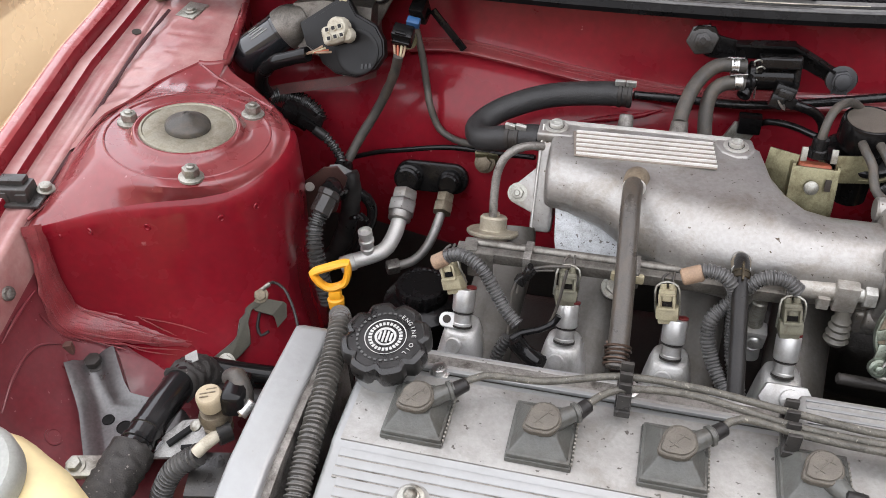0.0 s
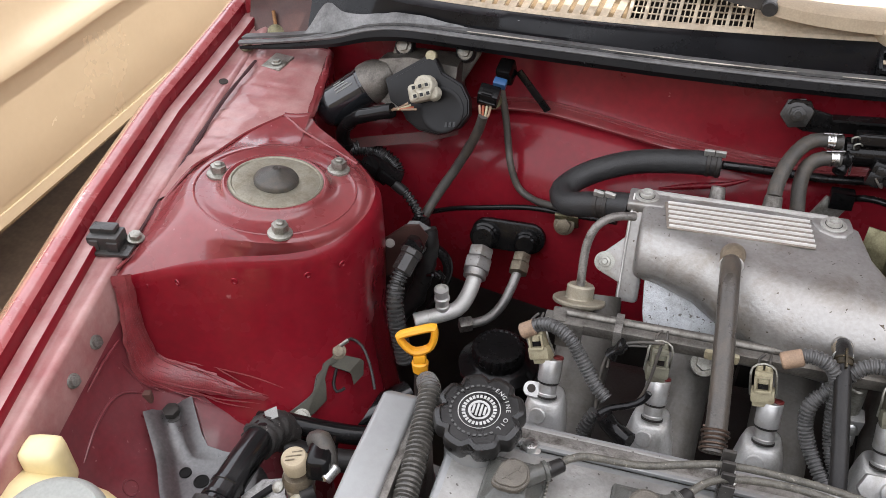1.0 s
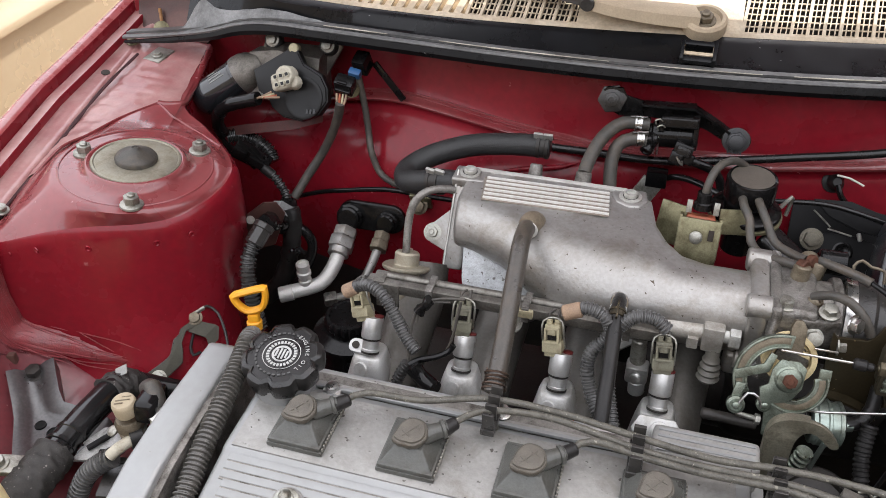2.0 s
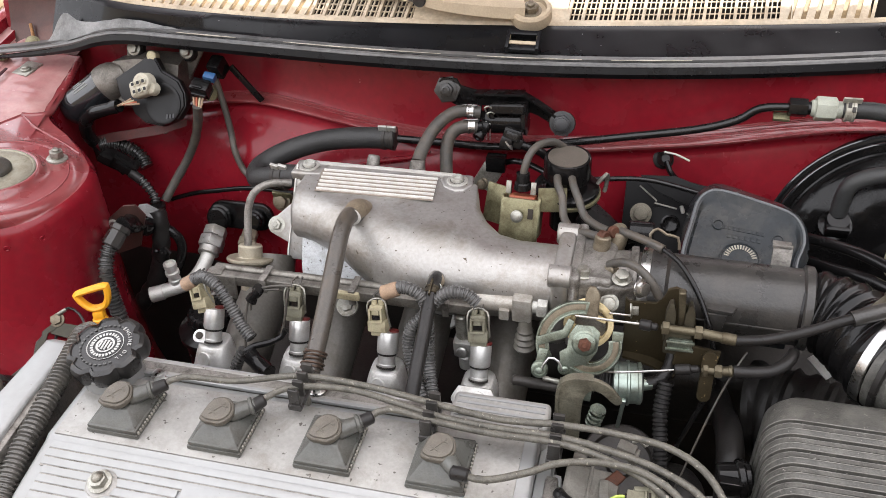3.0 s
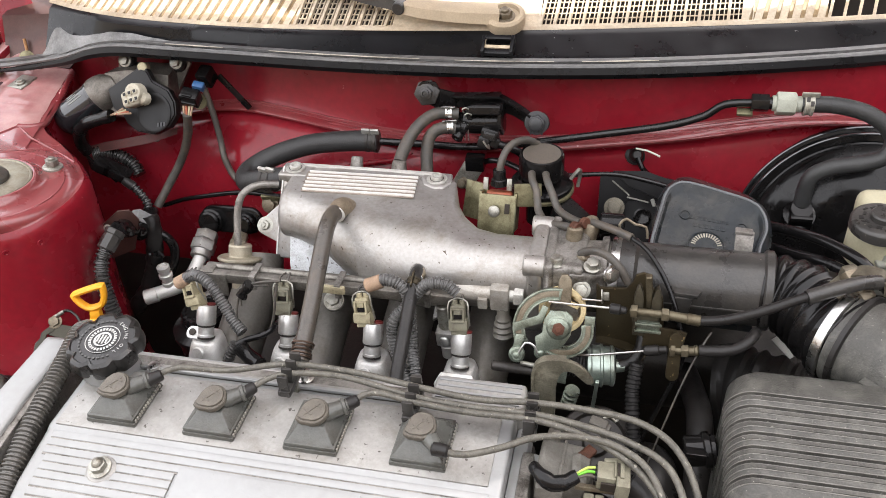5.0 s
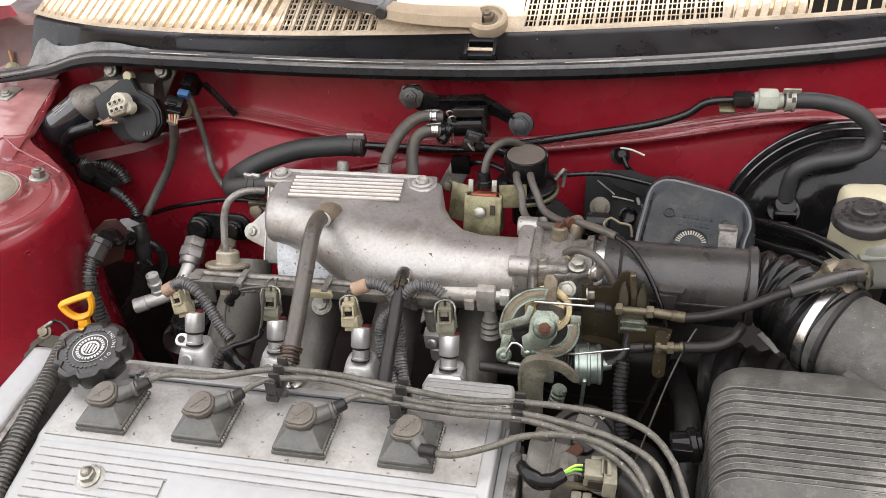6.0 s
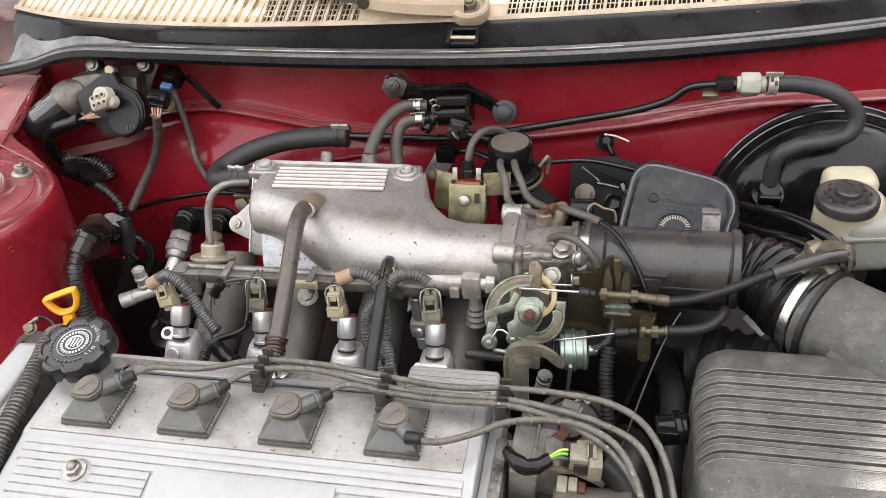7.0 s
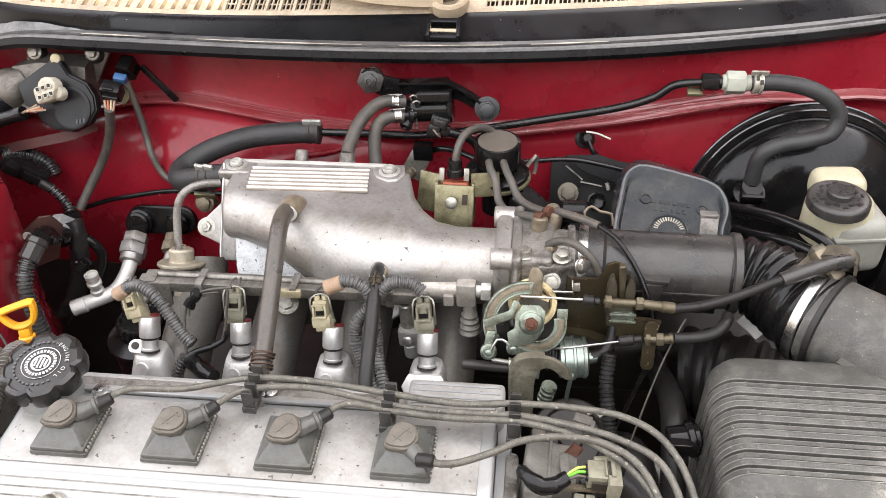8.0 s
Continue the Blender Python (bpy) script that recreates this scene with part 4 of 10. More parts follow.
        part("rim", lathe((x, y, 0.30), (d, 0, 0), [(0.19, 0), (0.19, 0.012), (0.05, 0.006), (0.0005, 0.006)], 32), STEEL, wheel, "silver wheel rim")


# ---- the open bonnet over the bay ----
bonnet = thing("bonnet", (0.1, 0.84, 1.03), "open red bonnet raised over the engine bay", "bonnet")


def bonnet_row(s, dz=0.0):
    bow = 0.05 * math.sin(s * math.pi)
    # left rear edge dropped, out of view, to shade the cowl corner
    return [V(x, band_top(x).y + 0.046 - 0.14 * s + bow * 0.8 + dz * 0.87, 0.985 + 0.92 * s + bow * 0.5 + dz * 0.5 - 0.055 * (1 - s) * min(1.0, max(0.0, (-0.44 - x) / 0.12))) for x in [-0.67 + 0.07 * k for k in range(22)]]


part("skin", solid(loft([bonnet_row(k / 14) for k in range(15)], cap=False, close=False), 0.004), RED, bonnet, smooth=60)
for x0, x1 in ((-0.55, -0.47), (0.06, 0.14), (0.67, 0.75)):
    part("stiffener", loft([[V(x0, 0.86 - 0.14 * f - 0.01, 0.985 + 0.92 * f - 0.004), V(x1, 0.86 - 0.14 * f - 0.01, 0.985 + 0.92 * f - 0.004), V(x1, 0.86 - 0.14 * f + 0.02, 0.985 + 0.92 * f + 0.02), V(x0, 0.86 - 0.14 * f + 0.02, 0.985 + 0.92 * f + 0.02)] for f in (0.08, 0.35, 0.65, 0.97)]), RED, bonnet)


# unseen liner, added dark so bare metal mirrors less red
part("liner", solid(loft([[p - V(0, 0.014, 0.006) for p in bonnet_row(0.06 + 0.88 * k / 14)[1:-1]] for k in range(15)], cap=False, close=False), 0.004), DARK_METAL, bonnet, "added dark liner that dulls red reflections", smooth=60)


# ---- added unseen walls close the place, block low sky and darken reflections ----
WALL_M = mat("blocker_brown", (0.16, 0.13, 0.10), 0.9, var=0.25, scale=1.5, grain=0.3, dust=(0.1, 0.085, 0.07), dust_amt=0.4, dust_scale=0.8)
single("sky_blocker_south", box((0.5, -3.4, 1.25), (14, 0.25, 2.5), None, 0.02), WALL_M, "added unseen wall that cuts off low sky", "wall", kind="structure")
single("sky_blocker_east", box((3.6, 1.2, 1.5), (0.25, 9, 3.0), None, 0.02), WALL_M, "added unseen wall that cuts off low sky", "wall", kind="structure")
# ---- engine: valve cover and what sits on it ----
def valve_cover():
    t = thing("valve_cover", (0.0, 0.33, 0.70), "silver painted ribbed engine valve cover with dusty stains", "engine cover")
    prof = [(0.170, 0.60), (0.172, 0.66), (0.198, 0.715), (0.235, 0.742), (0.285, 0.760), (0.330, 0.7690), (0.335, 0.7715), (0.402, 0.7735), (0.412, 0.768), (0.416, 0.755), (0.416, 0.68), (0.416, 0.60)]
    m = Matrix(((0, 0, 1, -0.187), (1, 0, 0, 0), (0, 1, 0, 0), (0, 0, 0, 1)))
    part("shell", slab(prof, 0.386, m, 0.004, 3), COVER, t)
    part("flange", box((0.010, 0.30, 0.69), (0.412, 0.27, 0.02), r=0.004), COVER, t)
    cam_end = part("rear_cam_housing", box((0.165, 0.424, 0.764), (0.078, 0.030, 0.034), r=0.006, seg=3), COVER_DIRTY, t)
    for k in range(4):
        part("cast_line", box((0.165, 0.4125 + 0.0065 * k, 0.7813), (0.070, 0.0022, 0.0014), None, 0.0004), COVER, cam_end)
    part("rear_edge_rail", box((0.0, 0.424, 0.758), (0.37, 0.018, 0.016), r=0.004), ALU_DIRTY, t)
    # long ribs on the front slope; the lower ones stop at the name panel
    def zc(y):
        return lerp_table(y, (0.198, 0.235, 0.285, 0.330, 0.402), (0.715, 0.742, 0.760, 0.769, 0.7735))
    part("plug_valley", box((0.004, 0.3685, 0.7728), (0.368, 0.066, 0.0024), rot(1.5), 0.0008), COVER_DIRTY, t, "grimy flat strip round the plug holes")
    k = 0
    for y in [0.3275 - 0.0070 * j for j in range(14)]:
        spans = ((-0.178, 0.190),) if j_full(k) else ((-0.174, -0.058), (0.098, 0.188))
        for x0, x1 in spans:
            part("groove", box(((x0 + x1) / 2, y - 0.0035, zc(y - 0.0035) + 0.0003), (x1 - x0, 0.0020, 0.0016), rot(20 if y < 0.29 else 14)), ALU_DIRTY, t)
            part("rib", box(((x0 + x1) / 2, y, zc(y) + 0.0004), (x1 - x0, 0.0061, 0.0030), rot(20 if y < 0.29 else 14), 0.0008), COVER, t)
        k += 1
    panel = part("name_panel", box((0.02, 0.290, zc(0.290) + 0.0004), (0.150, 0.050, 0.003), rot(16), 0.002), COVER, t, "smooth raised panel between the ribs")
    for x, y in ((-0.120, 0.303), (0.105, 0.281)):
        part("washer_boss", lathe((x, y, zc(y) - 0.002), (0, -0.28, 1), [(0.0135, 0), (0.0130, 0.0035), (0.0105, 0.0048), (0.0100, 0.0052)], 28), COVER_DIRTY, t, "dirty seal washer")
        part("cap_nut", join(hexnut((x, y, zc(y) + 0.004), (0, -0.28, 1), 0.007, 0.006), lathe((x, y, zc(y) + 0.008), (0, -0.28, 1), [(0.005, 0), (0.005, 0.003), (0.003, 0.006), (0.0005, 0.007)], 16)), ZINC_GREY, t, "domed steel cap nut")
    for y, z, h, mt in ((0.4125, 0.7708, 0.0034, COVER), (0.4180, 0.7672, 0.0040, COVER_DIRTY), (0.4330, 0.7630, 0.0050, COVER_DIRTY), (0.4385, 0.7590, 0.0040, COVER)):
        part("rear_step", box((-0.018, y, z), (0.318, 0.0034, h), None, 0.0009), mt, t)
    # right-hand end: stepped lip
    part("end_lip", box((0.205, 0.35, 0.742), (0.012, 0.14, 0.03), r=0.004), COVER, t)
    for x, y in ((-0.128, 0.410), (0.010, 0.424)):
        part("rear_bolt", hexnut((x, y, 0.770), (0, 0, 1), 0.0058, 0.006), STEEL, t)
    part("oil_neck", lathe((-0.1665, 0.4040, 0.765), (0, -0.12, 1), [(0.027, -0.02), (0.025, 0.004), (0.024, 0.012), (0.024, 0.028)], 32), COVER, t)
    return t


def j_full(k):
    return k < 3 or k > 11


valve_cover()


CAP_M = mat("dusty_cap_plastic", (0.0065, 0.0065, 0.007), 0.30, var=0.3, scale=40, dust=(0.26, 0.24, 0.21), dust_amt=0.06, dust_scale=40, grain=0.2, spec=0.5)


def oil_cap():
    p, ax = V(-0.1655, 0.4070, 0.7895), V(0.0, -0.14, 1).normalized()
    t = thing("oil_filler_cap", p, "black plastic oil filler cap with eight grips and white print", "oil cap")
    body = part("cap", lathe(p, ax, [(0.025, 0), (0.0325, 0.002), (0.0335, 0.006), (0.0335, 0.013), (0.0320, 0.0165), (0.0285, 0.0185), (0.0275, 0.0172), (0.022, 0.0172), (0.010, 0.0176), (0.0005, 0.0176)], 96, 8, 0.0042), CAP_M, t, smooth=30)
    fm = frame_of(p + ax * 0.0178, ax)

    def ring(r0, r1, name):
        bm = bmesh.new()
        n = 56
        a = [bm.verts.new(fm @ V(r0 * math.cos(2 * math.pi * k / n), r0 * math.sin(2 * math.pi * k / n), 0)) for k in range(n)]
        b = [bm.verts.new(fm @ V(r1 * math.cos(2 * math.pi * k / n), r1 * math.sin(2 * math.pi * k / n), 0.0003)) for k in range(n)]
        for k in range(n):
            bm.faces.new((a[k], a[(k + 1) % n], b[(k + 1) % n], b[k]))
        part(name, bm, PRINT, t, "white printed ring")
    ring(0.0062, 0.0080, "inner_ring")
    ring(0.0148, 0.0155, "outer_ring")
    for k, h in enumerate((0.0035, 0.0050, 0.0050, 0.0035)):
        part("print_bar", box(fm @ V(-0.0042 + 0.0028 * k, 0, 0.0002), (0.0016, h * 2, 0.0006), fm), PRINT, t)

    def word(text, r, size, mid):
        step = size * 0.86 / r
        for i, ch in enumerate(text):
            if ch == " ":
                continue
            a = mid - (i - (len(text) - 1) / 2) * step
            cu = bpy.data.curves.new("letter", "FONT")
            cu.body, cu.size, cu.align_x, cu.align_y, cu.extrude = ch, size, "CENTER", "CENTER", 0.0002
            ob = new("letter", cu)
            ob.data.materials.append(PRINT)
            ob.matrix_world = Matrix.Translation(-V(0, 0, 0)) @ fm @ Matrix.Translation((r * math.cos(a), r * math.sin(a), 0.0004)) @ Matrix.Rotation(a - math.pi / 2, 4, "Z")
            ob.parent = t
            ob.matrix_parent_inverse = Matrix.Translation(p).inverted()
    # frame_of: local x is to the left here, so angles are counted from it
    word("ENGINE OIL", 0.0206, 0.0046, radians(LETTER_A))
    for k in range(22):
        a = radians(LETTER_A + 58 + 11.2 * k)
        part("print_bar", box(fm @ V(0.0208 * math.cos(a), 0.0208 * math.sin(a), 0.0002), (0.0016, 0.0022, 0.0004), fm @ Matrix.Rotation(a, 4, "Z")), FAINT, t)
    for k in range(26):
        a = radians(13.85 * k)
        part("print_bar", box(fm @ V(0.0113 * math.cos(a), 0.0113 * math.sin(a), 0.0002), (0.0026, 0.0018, 0.0004), fm @ Matrix.Rotation(a, 4, "Z")), PRINT, t)


LETTER_A = 16
FAINT = mat("worn_off_print", (0.085, 0.085, 0.082), 0.6, var=0.4, scale=120)
oil_cap()


def timing_cover():
    t = thing("timing_belt_cover", (-0.235, 0.33, 0.6), "silver timing belt cover with a rounded raised edge", "belt cover")
    prof = [(0.436, 0.55), (0.436, 0.770), (0.428, 0.7775), (0.36, 0.778), (0.30, 0.773), (0.25, 0.760), (0.20, 0.735), (0.16, 0.70), (0.13, 0.65), (0.12, 0.55)]
    m = Matrix(((0, 0, 1, -0.250), (1, 0, 0, 0), (0, 1, 0, 0), (0, 0, 0, 1)))
    part("shell", slab(prof, 0.030, m, 0.0045, 3), COVER, t)
    m2 = Matrix(((0, 0, 1, -0.221), (1, 0, 0, 0), (0, 1, 0, 0), (0, 0, 0, 1)))
    part("rear_flange", slab([(y if y > 0.3 else y + 0.01, z - 0.004) for y, z in prof], 0.007, m2, 0.0015), ALU_DIRTY, t)


timing_cover()


LOOM_M = mat("chalky_conduit_plastic", (0.042, 0.042, 0.042), 0.26, var=0.3, scale=60, dust=(0.34, 0.33, 0.31), dust_amt=0.22, dust_scale=60, spec=0.6)
CONDUIT = mat("dusty_conduit_plastic", (0.020, 0.0202, 0.0205), 0.20, var=0.3, scale=60, dust=(0.28, 0.27, 0.25), dust_amt=0.14, dust_scale=50, spec=0.6)


HARNESS = mat("scuffed_conduit_plastic", (0.030, 0.029, 0.027), 0.22, var=0.3, scale=60, dust=(0.36, 0.33, 0.28), dust_amt=0.22, dust_scale=70, spec=0.6)


def breather():
    t = thing("corrugated_loom", (-0.20, 0.35, 0.76), "grey-black corrugated harness conduit beside the valve cover", "cable conduit")
    part("conduit", corrugated([(-0.222, 0.452, 0.770), (-0.212, 0.43, 0.785), (-0.207, 0.40, 0.783), (-0.203, 0.365, 0.778), (-0.200, 0.32, 0.768), (-0.196, 0.27, 0.750), (-0.192, 0.22, 0.72), (-0.19, 0.18, 0.66)], 0.0090, 0.0037, 0.22, 20), HARNESS, t)


breather()


PAD_M = mat("greying_seal_rubber", (0.062, 0.064, 0.058), 0.30, var=0.25, scale=40, dust=(0.27, 0.27, 0.245), dust_amt=0.24, dust_scale=30, grain=0.5, dirt=(0.045, 0.038, 0.03, 0.55, 50))
PAD_EDGE = mat("worn_rubber_edge", (0.26, 0.245, 0.215), 0.6, var=0.3, scale=80)
KNOB = mat("dusty_brown_rubber", (0.070, 0.062, 0.050), 0.34, var=0.4, scale=80, dust=(0.25, 0.22, 0.175), dust_amt=0.32, dust_scale=60, grain=0.7)


def plug(x):
    c = V(x, 0.366, 0.773)
    t = thing("spark_plug_cap", c, "dusty black rubber spark plug boot on a square seal pad", "spark plug cap", "spark plug caps on the valve cover")
    pad = part("pad", join(box(c + V(0, 0, 0.0022), (0.045, 0.049, 0.0046), r=0.0016), box(c + V(0, 0, 0.0062), (0.043, 0.047, 0.0036), r=0.0014)), PAD_M, t)
    part("pyramid", box(c + V(0, 0.0, 0.0132), (0.0400, 0.0440, 0.0110), None, 0.0010, 2, 0.52), PAD_M, t)
    for i in range(13):
        part("rim_bead", box(c + V(0.0225, -0.021 + 0.0034 * i, 0.0052), (0.0014, 0.0018, 0.0030), None, 0.0004), PAD_EDGE, pad, "worn pale edge")
    part("neck", lathe(c + V(0.000, -0.003, 0.013), (0, -0.06, 1), [(0.0130, 0), (0.0096, 0.004), (0.0086, 0.008), (0.0098, 0.011)], 28), PAD_M, t)
    nose = [(0.0116 * math.cos(radians(g)), 0.0116 * math.sin(radians(g))) for g in range(-80, 171, 10)] + [(-0.0135, -0.0062), (-0.0136, -0.0092), (-0.0080, -0.0112)]
    fm = frame_of(c + V(0.001, -0.003, 0.0225), (0, -0.22, 1), (0, 1, 0))
    part("knob", lumpy(join(slab(nose, 0.0058, fm, 0.0018, 3), slab([(x * 0.84, y * 0.84) for x, y in nose], 0.0022, fm @ Matrix.Translation((0, 0, 0.0054)), 0.0009, 3)), 0.0006, 160), KNOB, t, "dusty brown rubber knob", smooth=30)
    part("knob_rib", join(*[box(fm @ V(x, y, 0.0078), (w, 0.0012, 0.0010), fm.to_3x3().to_4x4() @ Matrix.Rotation(radians(g), 4, "Z"), 0.0004) for x, y, w, g in ((-0.001, 0.000, 0.015, 48), (-0.004, -0.003, 0.008, -30), (0.003, 0.003, 0.007, -20))]), KNOB, t, "worn moulded mark")
    part("boot", cyl(c + V(0.006, 0.0, 0.0195), c + V(0.024, 0.012, 0.0225), 0.0074, 0.0052, 16), PAD_M, t)
    part("boot_ring", lathe(c + V(0.0190, 0.0087, 0.0215), (0.84, 0.54, 0.1), [(0.0058, 0), (0.0072, 0.0006), (0.0072, 0.0030), (0.0058, 0.0036)], 18), PAD_M, t)
    return t


_p = plug(-0.1310)
for k in (1, 2):
    copy_thing(_p, Matrix.Translation((-0.1310 + 0.0875 * k, 0.366, 0.773)))
# the fourth boot points forward, to the distributor side
_q = copy_thing(_p, Matrix.Translation((0.1315, 0.366, 0.773)))
for o in list(_q.children):
    if o.name.startswith("boot"):
        bpy.data.objects.remove(o)
part("boot", cyl(V(0.1345, 0.362, 0.7925), V(0.149, 0.345, 0.7945), 0.0074, 0.0052, 16), PAD_M, _q)

WIRE_PTS = (
    ((-0.108, 0.377, 0.7945), (-0.090, 0.392, 0.797), (-0.047, 0.399, 0.794), (0.004, 0.412, 0.797), (0.059, 0.413, 0.796), (0.113, 0.406, 0.796), (0.168, 0.399, 0.797), (0.213, 0.401, 0.799), (0.257, 0.403, 0.796), (0.294, 0.398, 0.795), (0.321, 0.378, 0.795), (0.338, 0.345, 0.785), (0.345, 0.30, 0.76), (0.345, 0.25, 0.72)),
    ((-0.021, 0.377, 0.7945), (-0.008, 0.392, 0.797), (0.011, 0.402, 0.797), (0.055, 0.407, 0.795), (0.118, 0.396, 0.794), (0.165, 0.393, 0.794), (0.214, 0.391, 0.797), (0.254, 0.386, 0.796), (0.290, 0.376, 0.795), (0.318, 0.358, 0.793), (0.332, 0.325, 0.78), (0.338, 0.28, 0.75), (0.34, 0.24, 0.72)),
    ((0.066, 0.377, 0.7945), (0.084, 0.392, 0.797), (0.122, 0.389, 0.795), (0.165, 0.387, 0.794), (0.215, 0.386, 0.796), (0.252, 0.380, 0.793), (0.285, 0.366, 0.789), (0.310, 0.345, 0.78), (0.325, 0.31, 0.765), (0.33, 0.25, 0.72)),
    ((0.148, 0.346, 0.7945), (0.169, 0.343, 0.796), (0.196, 0.354, 0.797), (0.219, 0.366, 0.799), (0.251, 0.374, 0.797), (0.280, 0.371, 0.795), (0.304, 0.356, 0.79), (0.320, 0.325, 0.775), (0.327, 0.28, 0.75), (0.33, 0.24, 0.71)),
)
for pts in WIRE_PTS:
    w = thing("ignition_lead", pts[0], "grey-brown dusty ignition lead running to the distributor", "ignition lead", "ignition leads over the valve cover")
    part("lead", tube(pts, 0.0027, 12), LEAD, w)
    part("boot_sleeve", cyl(V(*pts[0]) - (V(*pts[1]) - V(*pts[0])).normalized() * 0.004, V(*pts[0]).lerp(V(*pts[1]), 0.45), 0.0058, 0.0050, 14), RUBBER, w, "darker rubber end sleeve")
for x, y, z, n in ((0.007, 0.408, 0.790, 2), (0.116, 0.399, 0.789, 3), (0.2125, 0.396, 0.789, 3)):
    c = thing("lead_clamp", (x, y, z), "grey plastic comb clamp holding the ignition leads", "cable clamp", "ignition lead clamps")
    part("comb", join(box((x, y - 0.004, z - 0.004), (0.011, 0.034, 0.006), r=0.0012), *[box((x, y - 0.018 + 0.0098 * j, z + 0.004), (0.009, 0.003, 0.020), r=0.0008) for j in range(4)]), GREY_PLASTIC, c)
    part("clamp_stay", box((x, y - 0.002, z - 0.014), (0.009, 0.005, 0.022), r=0.0008), ZINC_GREY, c)


# ---- intake plenum and runners ----
ALU_WHITE = mat("bare_machined_edge", (0.80, 0.79, 0.76), 0.45, metal=0.3, var=0.08, scale=60)
RIB_BED = mat("grimy_casting", (0.27, 0.235, 0.20), 0.45, metal=0.4, var=0.2, scale=40, dust=(0.22, 0.18, 0.14), dust_amt=0.4, grain=0.5)
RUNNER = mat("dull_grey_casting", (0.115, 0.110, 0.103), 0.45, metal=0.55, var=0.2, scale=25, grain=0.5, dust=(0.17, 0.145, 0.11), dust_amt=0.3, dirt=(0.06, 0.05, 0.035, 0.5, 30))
STAINED = mat("oil_stained_casting", (0.33, 0.28, 0.21), 0.40, metal=0.6, var=0.25, scale=50, grain=0.5, dust=(0.24, 0.18, 0.115), dust_amt=0.45, dirt=(0.10, 0.07, 0.04, 0.5, 60))
ALU_BRIGHT = mat("machined_aluminium", (0.66, 0.65, 0.62), 0.5, metal=0.6, var=0.12, scale=60, grain=0.3, dust=(0.5, 0.47, 0.42), dust_amt=0.2)


BOLT_M = mat("pale_plated_bolt", (0.52, 0.52, 0.49), 0.38, metal=0.55, var=0.2, scale=60, dust=(0.4, 0.37, 0.3), dust_amt=0.2, dirt=(0.16, 0.13, 0.09, 0.5, 90))


def plenum():
    t = thing("intake_plenum", (0.0, 0.63, 0.74), "cast aluminium intake plenum with a ribbed lid", "intake manifold")
    # sections from the closed end to the throttle flange: back y, front y, top z, bottom z, corner radius
    st = [(-0.0830, 0.674, 0.612, 0.826, 0.784, 0.012), (-0.0810, 0.677, 0.605, 0.829, 0.782, 0.015), (-0.0770, 0.680, 0.601, 0.830, 0.781, 0.018), (-0.06, 0.680, 0.597, 0.830, 0.781, 0.018), (-0.03, 0.680, 0.584, 0.831, 0.778, 0.020), (0.0, 0.680, 0.564, 0.831, 0.768, 0.022), (0.025, 0.680, 0.552, 0.831, 0.757, 0.026), (0.05, 0.680, 0.545, 0.830, 0.751, 0.028), (0.085, 0.678, 0.540, 0.829, 0.750, 0.028),
          (0.096, 0.670, 0.539, 0.829, 0.752, 0.029), (0.104, 0.648, 0.538, 0.830, 0.752, 0.031), (0.115, 0.630, 0.538, 0.828, 0.753, 0.033), (0.130, 0.616, 0.539, 0.826, 0.754, 0.034), (0.150, 0.611, 0.540, 0.825, 0.755, 0.034), (0.188, 0.611, 0.540, 0.825, 0.755, 0.034)]

    def section(x, yb, yf, zt, zb, r, most=0.052):
        # front upper shoulder is a large round, back edge is tight
        big = min(most, (yb - yf) * 0.42, (zt - zb) * 0.62)
        ring = []
        for k in range(9):
            a = radians(90 + 90 * k / 8)
            ring.append(V(x, yf + big + big * math.cos(a), zt - big + big * math.sin(a)))
        rb = 0.006 if x < 0.1 else r
        for cy, cz, q, a0 in ((yf + r, zb + r, r, 180), (yb - r, zb + r, r, 270), (yb - rb, zt - rb, rb, 0)):
            for k in range(5):
                a = radians(a0 + 90 * k / 4)
                ring.append(V(x, cy + q * math.cos(a), cz + q * math.sin(a)))
        return ring
    rings = [section(*q) for q in st]
    part("casting", loft(rings), ALU, t, smooth=45)
    part("rib_bed", slab([(-0.064, 0.0195), (0.0575, 0.0195), (0.0610, -0.0195), (-0.0590, -0.0195)], 0.0010, Matrix.Translation((-0.001, 0.6455, 0.8307)) @ rot(0, 0, 1.2), 0.0003), RIB_BED, t, "grimy grooves between the lid ribs")
    for j in range(6):
        part("lid_rib", box((-0.003 + 0.0008 * j, 0.6633 - 0.0069 * j, 0.8325), (0.1190, 0.0015, 0.0026), rot(0, 0, 1.2), 0.0005), ALU_WHITE, t)
    for x, y in ((-0.0815, 0.6690), (0.0760, 0.6670)):
        part("washer", lathe((x, y, 0.8306), (0, 0, 1), [(0.0108, 0), (0.0108, 0.0010), (0.0098, 0.0016), (0.0072, 0.0014), (0.0070, 0.0004), (0.0005, 0.0004)], 32), BOLT_M, t, "bright flange washer")
        part("bolt_groove", lathe((x, y, 0.8314), (0, 0, 1), [(0.0082, 0), (0.0082, 0.0006), (0.0050, 0.0006)], 28), DARK_METAL, t, "dark ring round the bolt head")
        part("bolt", lathe((x, y, 0.8314), (0, 0, 1), [(0.0064, 0), (0.0064, 0.0036), (0.0058, 0.0044), (0.0040, 0.0044), (0.0034, 0.0020), (0.0005, 0.0020)], 24), BOLT_M, t)
    part("lid_edge", box((-0.003, 0.6770, 0.8305), (0.150, 0.005, 0.0030), None, 0.0012), ALU_BRIGHT, t)
